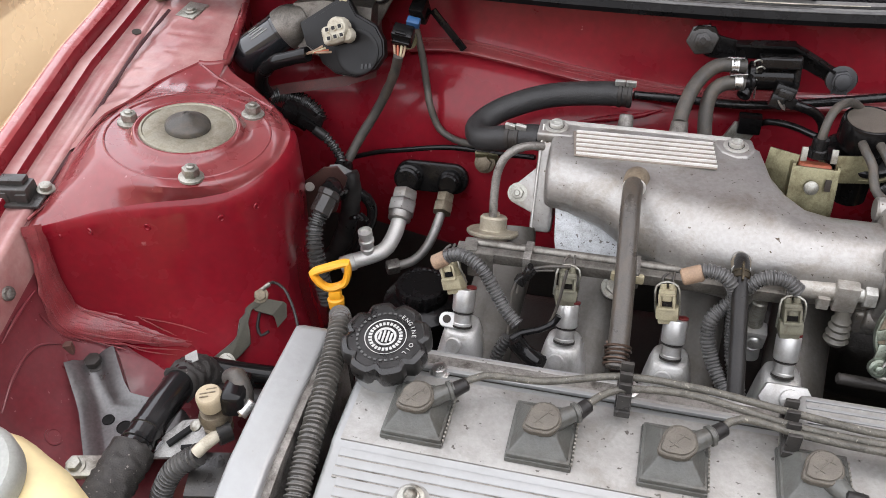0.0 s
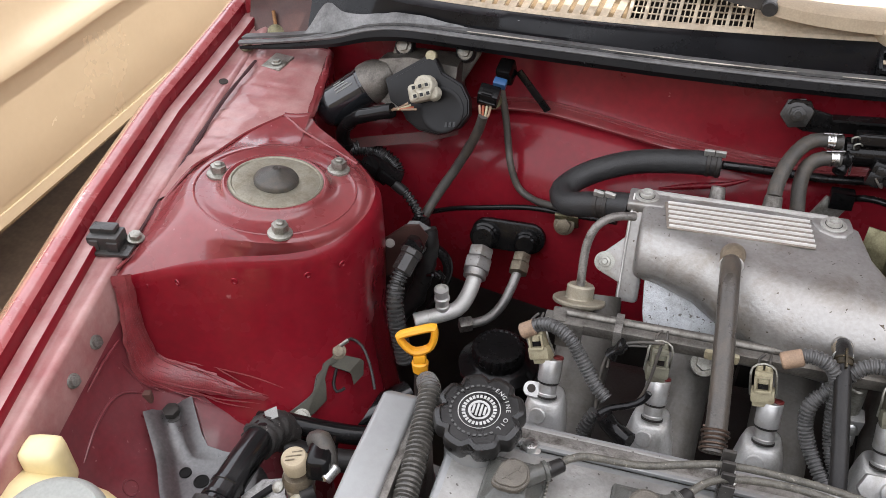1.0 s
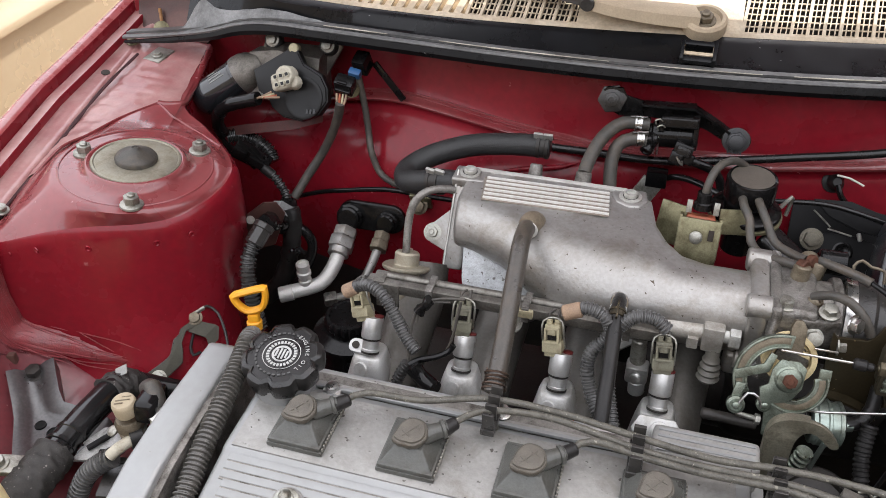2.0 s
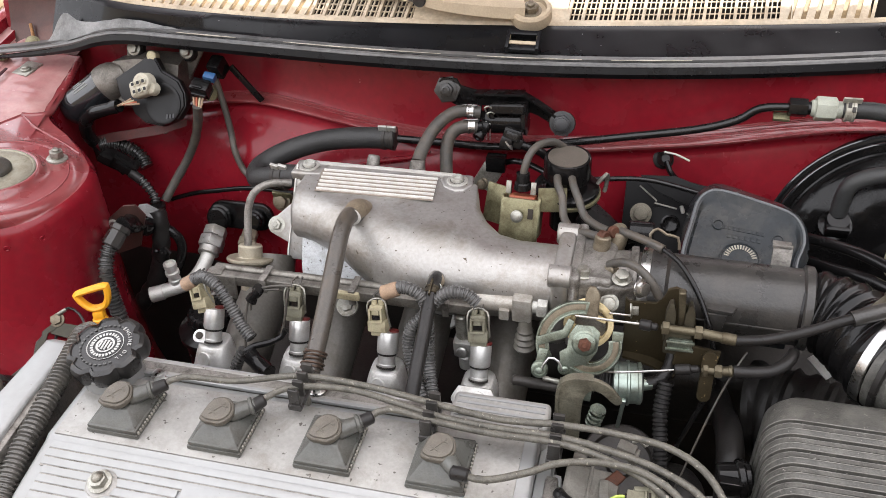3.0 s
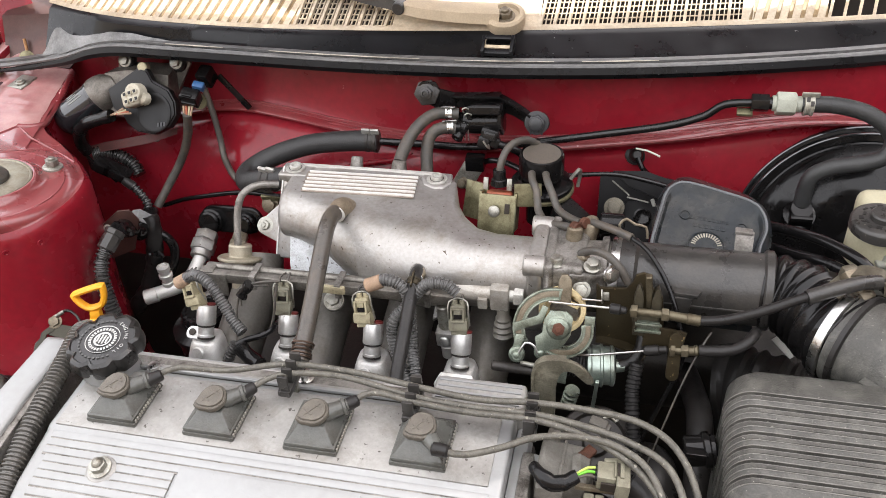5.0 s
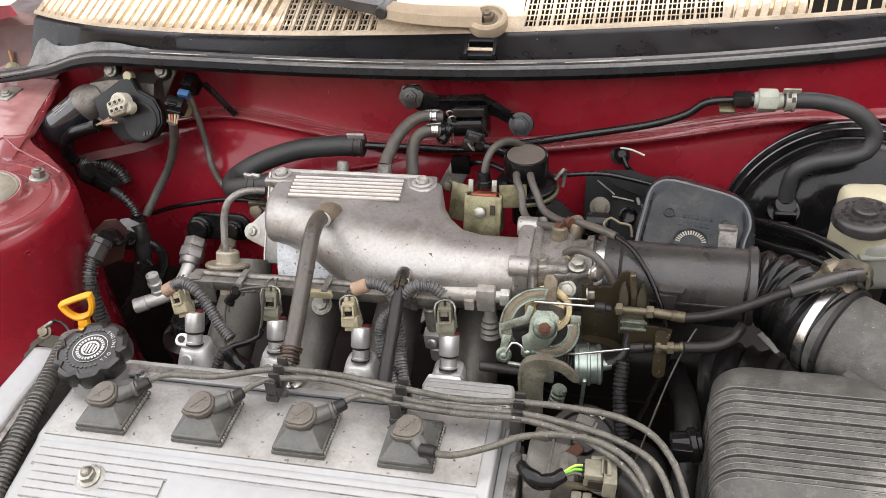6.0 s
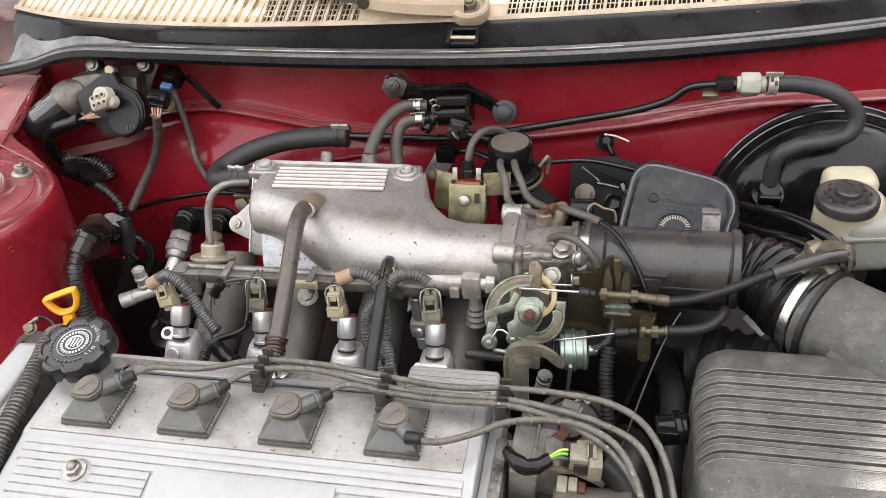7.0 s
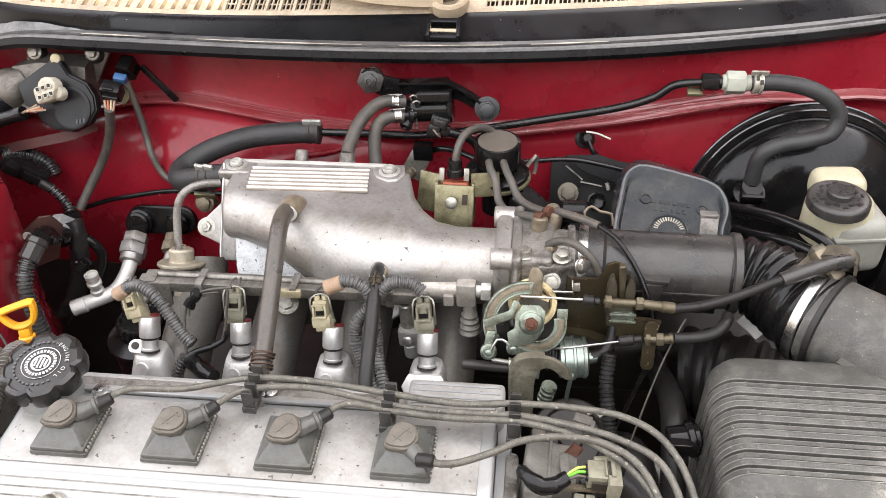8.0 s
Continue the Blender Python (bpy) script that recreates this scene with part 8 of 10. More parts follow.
    part("shaft_nut", hexnut(fm @ V(0, 0, 0.0185), n, 0.0058, 0.0042, False, 0.002), RUST, t, "rusty shaft nut")
    for px, py, pr in ((-0.035, -0.028, 0.0072), (-0.014, -0.024, 0.0060)):
        part("pin", lathe(fm @ V(px, py, 0.0095), n, [(pr, 0), (pr, 0.005), (pr * 0.72, 0.0058), (pr * 0.7, 0.0048), (pr * 0.45, 0.0048), (pr * 0.42, 0.0080), (pr * 0.3, 0.0085)], 20), ZINC_GREEN, t, "riveted pivot pin")
    part("spring", tube([fm @ V(-0.034, -0.028, 0.016), fm @ V(-0.028, -0.016, 0.017), fm @ V(-0.020, -0.018, 0.017), fm @ V(-0.016, -0.026, 0.016)], 0.0011, 8), STEEL, t)
    part("pulley", lathe(fm @ V(0.002, 0.012, -0.012), n, [(0.0200, 0), (0.0212, 0.002), (0.0180, 0.004), (0.0180, 0.007), (0.0212, 0.009), (0.0206, 0.0105), (0.0165, 0.0105), (0.0160, 0.004), (0.005, 0.004)], 44), CREAM_BRIGHT, t, "cream nylon pulley")
    part("pulley_web", box(fm @ V(0.004, 0.020, -0.003), (0.026, 0.0045, 0.004), fm @ Matrix.Rotation(radians(-18), 4, "Z"), 0.001), CREAM_BRIGHT, t)
    part("pulley_wire", cyl(fm @ V(0.018, 0.024, 0.0), fm @ V(0.036, 0.024, 0.0), 0.0009, seg=8), STEEL, t)
    part("stop_tab", slab([(-0.006, 0.0), (0.006, 0.0), (0.006, 0.020), (0.002, 0.026), (-0.004, 0.026), (-0.006, 0.020)], 0.006, fm @ T((0.003, 0.020, 0.001)), 0.0015), BRASS_GREY, t, "dull cast stop tab")
    part("stop_screw", join(cyl(fm @ V(-0.012, -0.040, 0.004), fm @ V(-0.032, -0.038, 0.004), 0.0022), hexnut(fm @ V(-0.012, -0.040, 0.004), fm.to_3x3() @ V(-1, 0, 0), 0.0046, 0.004, False)), ZINC_GREY, t)
    part("push_rod", cyl(fm @ V(-0.058, -0.044, 0.0), fm @ V(-0.014, -0.046, 0.0), 0.0046), DARK_METAL, t)
    part("lower_stay", slab([(-0.010, -0.052), (0.010, -0.054), (0.012, -0.022), (-0.012, -0.018)], 0.003, fm @ T((0, 0, 0.001)), 0.0008), ZINC_GREEN, t)


throttle_cam()


def dashpot():
    t = thing("throttle_dashpot", (0.262, 0.51, 0.745), "grey-green zinc canister dashpot with short rubber hose", "dashpot")
    a = V(0.2475, 0.506, 0.7450)
    part("bellows", corrugated([a - V(0.016, 0, 0), a - V(0.008, 0, 0), a], 0.0120, 0.005, 0.22, 20), RUBBER, t)
    part("canister", lathe(a, (1, 0.1, 0.02), [(0.0155, 0), (0.0175, 0.001), (0.0175, 0.004), (0.0187, 0.005), (0.0187, 0.0115), (0.0196, 0.0122), (0.0196, 0.0140), (0.0176, 0.015), (0.0176, 0.0205), (0.0184, 0.0213), (0.0184, 0.0240), (0.0155, 0.0255), (0.006, 0.0265), (0.005, 0.034)], 36), DASH, t, smooth=25)
    part("stub_hose", tube([(0.276, 0.509, 0.746), (0.287, 0.513, 0.748), (0.294, 0.521, 0.758), (0.296, 0.532, 0.772)], 0.0056, 12), RUBBER, t)
    part("edge_tab", box((0.2575, 0.487, 0.7270), (0.0035, 0.004, 0.042), rot(8, 4), 0.001), DASH, t)


dashpot()


def cable_bracket():
    t = thing("cable_bracket", (0.28, 0.53, 0.77), "oily brown cable bracket with rust specks", "bracket")
    rows = [(0.2508, 0.8192), (0.2549, 0.8150), (0.2766, 0.8168), (0.2817, 0.8236), (0.2843, 0.8325), (0.2904, 0.8354), (0.2967, 0.8335), (0.2994, 0.8199), (0.3087, 0.8112), (0.3118, 0.7855), (0.3128, 0.7550), (0.2991, 0.7451), (0.2833, 0.7513), (0.2713, 0.7549), (0.2531, 0.7559)]
    part("plate", slab([(x - 0.28, z - 0.79) for x, z in rows], 0.003, Matrix.Translation((0.28, 0.535, 0.79)) @ rot(90), 0.0008), BRONZE, t)
    part("lower_flange", sweep(spline([V(0.254, 0.530, 0.758), V(0.270, 0.528, 0.7565), V(0.284, 0.526, 0.753), V(0.299, 0.522, 0.747)], 0.004), [(-0.005, -0.0012), (0.005, -0.0012), (0.005, 0.0012), (-0.005, 0.0012)]), BRONZE, t)
    part("fin", box((0.2963, 0.517, 0.8235), (0.0056, 0.007, 0.044), rot(0, -5), 0.0018, 3), ADJUST, t)
    for dx, h in ((-0.0075, 0.036), (0.0075, 0.036)):
        part("clip_ear", slab([(-0.004, 0), (0.004, 0), (0.004, h * 0.75), (0.001, h), (-0.002, h * 0.95), (-0.004, h * 0.7)], 0.010, Matrix.Translation((0.2955 + dx, 0.516, 0.797)) @ rot(78), 0.001), ZINC_DARK, t)
    part("clip_block", box((0.2955, 0.508, 0.801), (0.021, 0.010, 0.022), rot(-12), 0.0015), ZINC_DARK, t)
    part("clip_face", join(box((0.2975, 0.5015, 0.8030), (0.019, 0.004, 0.009), rot(-12), 0.001), box((0.2975, 0.4992, 0.8065), (0.022, 0.003, 0.0026), rot(-12), 0.0008), box((0.2975, 0.4992, 0.7990), (0.022, 0.003, 0.0026), rot(-12), 0.0008)), ZINC_GREEN, t, "pale spring clip")
    part("clip_tail", slab([(-0.008, 0.012), (0.010, 0.012), (0.010, -0.010), (0.004, -0.014), (-0.002, -0.004)], 0.003, Matrix.Translation((0.2990, 0.509, 0.780)) @ rot(80), 0.0008), ZINC_DARK, t)
    part("cross_arm", box((0.312, 0.502, 0.790), (0.034, 0.003, 0.022), rot(-10, 8), 0.001), BRONZE, t)
    part("down_leg", slab(rrect(0.011, 0.048, 0.005), 0.003, Matrix.Translation((0.3215, 0.494, 0.779)) @ rot(80), 0.0008), BRONZE, t)
    part("bolt", hexnut((0.262, 0.531, 0.832), (0.7, -0.6, 0.3), 0.006, 0.005), STEEL, t)


cable_bracket()


def throttle_cable(name, label, wire, ferrule, nut, sheath, r):
    t = thing(name, sheath[0], label, "control cable", "throttle cables")
    part("inner_wire", tube(wire, 0.0010, 8), STEEL, t)
    part("ferrule", join(cyl(*ferrule, 0.0046, 0.0046, 14), cyl(V(*ferrule[0]).lerp(V(*ferrule[1]), 0.75), V(*ferrule[1]) + (V(*ferrule[1]) - V(*ferrule[0])) * 0.5, 0.0032)), RUBBER, t)
    for a, b in nut:
        d = V(*b) - V(*a)
        part("adjuster_nut", hexnut(a, d, 0.0060, d.length, False), ADJUST, t)
    part("thread", cyl(nut[0][0], nut[-1][1], 0.0034, seg=10), ADJUST, t)
    part("sleeve", join(cyl(nut[-1][1], sheath[0], 0.0040, 0.0044, 14), cyl(V(*nut[-1][1]).lerp(V(*sheath[0]), 0.55), V(*sheath[0]), 0.0048, 0.0048, 14)), ADJUST, t, "crimped brown sleeve")
    part("sheath", tube(sheath, r, 12), RUBBER, t)
    return t


throttle_cable("throttle_cable", "black sheathed throttle cable with brown crimped sleeve", [(0.212, 0.506, 0.815), (0.240, 0.506, 0.815), (0.266, 0.506, 0.815)], ((0.264, 0.506, 0.815), (0.274, 0.505, 0.815)),
               [((0.281, 0.505, 0.815), (0.2865, 0.505, 0.815)), ((0.3065, 0.505, 0.8145), (0.3125, 0.505, 0.8145))], [(0.340, 0.503, 0.813), (0.360, 0.499, 0.821), (0.385, 0.498, 0.834), (0.410, 0.502, 0.846), (0.436, 0.510, 0.853), (0.458, 0.5185, 0.856), (0.474, 0.526, 0.853), (0.482, 0.533, 0.840)], 0.0041)
throttle_cable("kickdown_cable", "short black transmission cable with adjuster", [(0.226, 0.494, 0.768), (0.250, 0.493, 0.770), (0.275, 0.493, 0.776), (0.298, 0.493, 0.782)], ((0.296, 0.493, 0.782), (0.309, 0.493, 0.785)),
               [((0.3165, 0.493, 0.786), (0.3205, 0.493, 0.786)), ((0.3255, 0.493, 0.7865), (0.3315, 0.493, 0.787))], [(0.341, 0.493, 0.789), (0.352, 0.493, 0.790), (0.368, 0.494, 0.793), (0.378, 0.498, 0.798), (0.384, 0.506, 0.800), (0.388, 0.520, 0.792)], 0.0049)
cable_grip = thing("cable_grip", (0.47, 0.545, 0.84), "greasy brown metal grip holding the throttle cable on the duct", "cable clip")
GREASY = mat("greasy_brown_steel", (0.12, 0.108, 0.082), 0.40, metal=0.45, var=0.35, scale=60, dust=(0.2, 0.17, 0.12), dust_amt=0.3, dirt=(0.03, 0.025, 0.018, 0.6, 80))
part("saddle", sweep(spline([V(0.452, 0.540, 0.844), V(0.456, 0.538, 0.8515), V(0.462, 0.535, 0.8555), V(0.472, 0.531, 0.8565), V(0.479, 0.528, 0.8530), V(0.481, 0.527, 0.843)], 0.003), [(-0.008, -0.0012), (0.008, -0.0012), (0.008, 0.0012), (-0.008, 0.0012)]), GREASY, cable_grip)
part("saddle_foot", join(box((0.447, 0.530, 0.8425), (0.022, 0.018, 0.003), rot(0, -25, 38), 0.001), box((0.452, 0.541, 0.850), (0.012, 0.006, 0.010), rot(10, 0, 30), 0.001)), GREASY, cable_grip)
part("outer_tube", tube([(0.417, 0.5035, 0.848), (0.436, 0.510, 0.853), (0.458, 0.5185, 0.856), (0.472, 0.525, 0.8535)], 0.0060, 18), GREY_PLASTIC, cable_grip, "dusty grey cable tube")


# ---- intake duct and air box ----
def intake_duct():
    t = thing("intake_duct", (0.36, 0.57, 0.77), "faded black plastic intake duct with corrugated elbow", "air duct")
    part("straight", lathe((0.268, 0.578, 0.796), (1, -0.06, 0.03), [(0.0345, 0), (0.036, 0.002), (0.036, 0.016), (0.033, 0.019), (0.033, 0.126), (0.036, 0.128), (0.036, 0.134), (0.033, 0.136)], 44), GREY_PLASTIC, t)
    part("seam", box((0.335, 0.541, 0.797), (0.120, 0.003, 0.003), rot(0, -2, -3), 0.001), GREY_PLASTIC, t)
    part("rest", join(slab([(0.313, 0.552), (0.343, 0.548), (0.338, 0.536), (0.318, 0.538)], 0.004, Matrix.Translation((0, 0, 0.809)), 0.0008), slab([(-0.010, 0), (0.008, 0), (0.006, -0.016), (-0.008, -0.018)], 0.010, Matrix.Translation((0.326, 0.546, 0.809)) @ rot(90), 0.001)), GREY_PLASTIC, t, "moulded rest on the duct")
    part("tab", join(box((0.3775, 0.602, 0.8285), (0.016, 0.004, 0.020), rot(-28, 0, -4), 0.0012), box((0.3765, 0.606, 0.8370), (0.0155, 0.008, 0.003), rot(0, 0, -4), 0.0008)), ALU_DIRTY, t, "grey clip tab")
    line = spline([V(0.398, 0.570, 0.800), V(0.412, 0.566, 0.801), V(0.428, 0.554, 0.802), V(0.441, 0.536, 0.803), V(0.450, 0.520, 0.803), V(0.460, 0.508, 0.803)], 0.0016)

    def k(f):
        w = (f * 8.0) % 1.0
        base = 0.034 + (0.0405 - 0.034) * min(1, f * 1.15)
        return base * (1.0 - 0.10 * (0.5 - 0.5 * math.cos(2 * math.pi * w)) ** 0.7) if 0.02 < f < 0.97 else base
    part("elbow", sweep(line, circle(1.0, 40), scale=k), BLACK, t, "glossy black corrugated elbow")
    d = V(0.77, -0.63, 0.0).normalized()
    c = V(0.447, 0.520, 0.803)
    part("worm_clamp", lathe(c, d, [(0.0412, 0.003), (0.0420, 0.0035), (0.0420, 0.0105), (0.0412, 0.011)], 48), STEEL, t, "bright worm-drive hose clamp")
    part("clamp_screw", box(c + V(0.012, 0.010, 0.041), (0.014, 0.028, 0.010), rot(28, 0, 38), 0.002), BRASS_GREY, t)
    part("front_band", lathe((0.262, 0.578, 0.796), (1, -0.06, 0.03), [(0.0352, 0), (0.0362, 0.0005), (0.0362, 0.0085), (0.0352, 0.009)], 40), STEEL, t, "bright hose clamp")


intake_duct()


RIB_EDGE = mat("scuff_and_highlight_edge", (0.135, 0.130, 0.118), 0.45, var=0.5, scale=120, dust=(0.30, 0.29, 0.26), dust_amt=0.3, dust_scale=160)


def air_box():
    t = thing("air_filter_box", (0.5, 0.35, 0.65), "dusty dark grey ribbed air filter box", "air filter box")
    # lid sections along y: left edge, top height
    st = [(0.460, 0.374, 0.798), (0.456, 0.367, 0.807), (0.448, 0.362, 0.8125), (0.430, 0.3592, 0.8144)]
    for j in range(7):
        y, xl, z = 0.4239 - 0.0124 * j, 0.3585 - 0.0002 * j, 0.8146 - 0.0009 * j
        st += [(y + 0.0016, xl, z), (y + 0.0010, xl - 0.0007, z + 0.0009), (y + 0.0002, xl - 0.0007, z + 0.0009), (y - 0.0002, xl + 0.0016, z - 0.0022), (y - 0.0014, xl + 0.0016, z - 0.0022), (y - 0.0018, xl, z - 0.0002), (y - 0.0052, xl, z - 0.0003), (y - 0.0055, xl + 0.0006, z - 0.0011), (y - 0.0061, xl + 0.0006, z - 0.0011), (y - 0.0064, xl - 0.0003, z + 0.0001), (y - 0.0072, xl - 0.0003, z + 0.0001), (y - 0.0078, xl, z - 0.0004)]
    zl = 0.802
    st += [(0.336, 0.3575, 0.8075), (0.330, 0.3580, 0.8065), (0.324, 0.3590, 0.8010), (0.312, 0.3595, zl - 0.010), (0.300, 0.3595, zl - 0.014), (0.260, 0.360, zl - 0.018), (0.15, 0.362, zl - 0.03), (0.10, 0.37, 0.74)]
    rings = []
    for y, xl, z in st:
        xr = 0.70
        arc = [V(xl + 0.020 - 0.021 * math.cos(radians(g)), y, z - 0.024 + 0.024 * math.sin(radians(g))) for g in (0, 12, 25, 38, 51, 64, 77, 90)]
        rings.append([V(xl - 0.002, y, 0.735)] + arc + [V(xr - 0.02, y, z), V(xr, y, z - 0.02), V(xr, y, 0.735)])
    part("lid", loft(rings), AIRBOX, t, smooth=32)
    # pale tubes carry the ribs' edge highlights as well as scuffs
    for j in range(7):
        for dy, dz, r in ((0.0006, 0.0010, 0.0005), (-0.0018, -0.0003, 0.0004), (-0.0068, 0.0002, 0.0005)):
            y, xl, z = 0.4239 - 0.0124 * j + dy, 0.3585 - 0.0002 * j - 0.0006, 0.8146 - 0.0009 * j + dz
            path = [V(xl + 0.020 - 0.021 * math.cos(radians(g)), y, z - 0.024 + 0.024 * math.sin(radians(g))) for g in (0, 25, 50, 70, 90)] + [V(xl + 0.05 + 0.05 * k, y, z) for k in range(6)]
            part("rib_edge", tube(path, r, 6, 0.010, lambda f, k=j + 10 * dy: 0.75 + 0.55 * noise.noise(V(f * 24, k * 3, 1))), RIB_EDGE, t, "pale rib edge, scuffs with painted highlight")
    part("base", box((0.532, 0.275, 0.665), (0.345, 0.34, 0.14), None, 0.012, 3), AIRBOX, t)
    # outlet rising from the back of the lid to the elbow
    d = V(-0.77, 0.63, 0.0).normalized()
    def ring(c, r, ax, sq=0.0):
        fm = frame_of(c, ax)
        out = []
        for k in range(32):
            a = 2 * math.pi * k / 32
            x, y = math.cos(a), math.sin(a)
            e = 1 + sq * (abs(x * y) ** 0.5) * 0.5
            out.append(fm @ V(x * r * e, y * r * e, 0))
        return out
    part("outlet", loft([ring(V(0.456, 0.512, 0.803), 0.0395, -d), ring(V(0.474, 0.498, 0.802), 0.0400, -d), ring(V(0.498, 0.478, 0.799), 0.043, V(0.8, -0.6, 0)), ring(V(0.535, 0.452, 0.788), 0.052, V(0.85, -0.52, -0.05), 0.4), ring(V(0.60, 0.40, 0.765), 0.060, V(0.85, -0.5, -0.1), 0.6)]), AIRBOX, t, smooth=50)
    part("outlet_bead", lathe(V(0.461, 0.508, 0.803), -d, [(0.0400, 0), (0.0430, 0.001), (0.0430, 0.005), (0.0400, 0.006)], 40), RUBBER, t)
    part("shoulder", loft([[V(0.455, 0.452, 0.812), V(0.475, 0.475, 0.812), V(0.56, 0.475, 0.812), V(0.60, 0.40, 0.812), V(0.50, 0.40, 0.812)], [V(0.455, 0.450, 0.76), V(0.475, 0.478, 0.76), V(0.56, 0.478, 0.76), V(0.60, 0.40, 0.76), V(0.50, 0.40, 0.76)]]), AIRBOX, t)
    conn = part("sensor_plug", join(cyl((0.332, 0.409, 0.757), (0.356, 0.412, 0.760), 0.0125, seg=16), cyl((0.346, 0.411, 0.759), (0.352, 0.412, 0.760), 0.0145, seg=16)), BLACK, t, "glossy black sensor plug")
    part("plug_key", box((0.340, 0.400, 0.766), (0.016, 0.008, 0.006), None, 0.001), BLACK, conn)


air_box()


CAN_RIM = mat("polished_black_rim", (0.030, 0.031, 0.033), 0.10, metal=0.3, var=0.2, scale=30, spec=0.8, coat=1.0)
# ---- right-hand firewall: booster, reservoir, resonator ----
def booster():
    t = thing("brake_booster", (0.527, 0.84, 0.62), "large round black brake servo on the firewall", "brake servo")
    n = V(0.03, -0.97, 0.24).normalized()
    c = V(0.528, 0.806, 0.694)
    prof = [(0.100, -0.03), (0.119, -0.014), (0.1225, -0.011), (0.1225, -0.003), (0.1215, -0.001), (0.1190, -0.0005), (0.1180, 0.001), (0.1180, 0.006), (0.1165, 0.008), (0.1110, 0.0085), (0.1095, 0.0075), (0.1080, 0.0085), (0.1065, 0.012), (0.101, 0.020), (0.085, 0.034), (0.060, 0.042), (0.035, 0.044), (0.032, 0.060), (0.0005, 0.060)]
    part("shell", lathe(c, n, [(r * 1.135, h) for r, h in prof], 80), BLACK, t, smooth=25)
    for r, h in ((0.1385, -0.002), (0.1335, 0.0075)):
        part("rim", sweep([c + n * h + (n.cross(V(0, 0, 1)).normalized() * math.cos(g) + n.cross(n.cross(V(0, 0, 1))).normalized() * math.sin(g)) * r for g in [2 * math.pi * k / 96 for k in range(97)]], circle(0.0017, 8), cap=False), CAN_RIM, t, "polished pressed rim")
    part("check_valve", join(lathe((0.455, 0.770, 0.752), (0, -0.5, 0.86), [(0.017, -0.006), (0.017, 0.004), (0.011, 0.006), (0.011, 0.018)], 24), box((0.455, 0.757, 0.757), (0.024, 0.012, 0.014), rot(20), 0.003)), BLACK, t, "black check valve")


booster()
SERVO_RUBBER = mat("dusty_black_hose", (0.022, 0.0225, 0.023), 0.42, var=0.3, scale=50, dust=(0.20, 0.20, 0.19), dust_amt=0.13, dust_scale=40, grain=0.7, spec=0.4)
fit = hose("servo_hose", [(0.440, 0.799, 0.872), (0.470, 0.796, 0.874), (0.500, 0.791, 0.870), (0.522, 0.787, 0.858), (0.532, 0.783, 0.842), (0.526, 0.778, 0.826), (0.504, 0.775, 0.819), (0.478, 0.773, 0.814), (0.461, 0.772, 0.804), (0.456, 0.771, 0.790), (0.455, 0.769, 0.768)], 0.0086, SERVO_RUBBER, "thick dusty black vacuum hose looping to the brake servo", seg=18, extra=[clamp_at((0.446, 0.799, 0.872), (1, 0, 0), 0.0104, WHITE_ZINC := mat("pale_zinc", (0.42, 0.40, 0.34), 0.4, metal=0.4, var=0.15, scale=60), 0.0099)])
for dx, dn in ((-0.0020, 0.0030), (0.0022, -0.0012)):
    part("clamp_slot", box(V(0.446 + dx, 0.799, 0.872) + V(0, -0.82, 0.57) * 0.0117 + V(0, 0.57, 0.82) * dn, (0.0034, 0.0052, 0.0016), rot(55), 0.0004), DARK_METAL, fit, "dark slot in the clamp band")
part("union", join(hexnut((0.388, 0.799, 0.871), (1, 0, 0), 0.0098, 0.018, False), cyl((0.404, 0.799, 0.871), (0.416, 0.799, 0.871), 0.0066)), BLACK_SATIN, fit, "black union nut")
part("hex_valve", join(hexnut((0.413, 0.799, 0.8715), (1, 0, 0), 0.0128, 0.019, False), cyl((0.410, 0.799, 0.8715), (0.440, 0.799, 0.8715), 0.0085), lathe((0.431, 0.799, 0.8715), (1, 0, 0), [(0.0100, 0), (0.0112, 0.0008), (0.0112, 0.0024), (0.0100, 0.003)], 20)), PALE_GREEN := mat("pale_grey_green_plastic", (0.36, 0.38, 0.32), 0.42, var=0.2, scale=60, dust=(0.3, 0.28, 0.22), dust_amt=0.3), fit, "pale grey-green one-way valve")
part("union_tab", box((0.384, 0.796, 0.861), (0.016, 0.010, 0.004), rot(20), 0.001), ZINC, fit)


TANK_TOP = mat("aged_tank_plastic", (0.46, 0.43, 0.30), 0.40, var=0.12, scale=30, dust=(0.36, 0.31, 0.2), dust_amt=0.25)


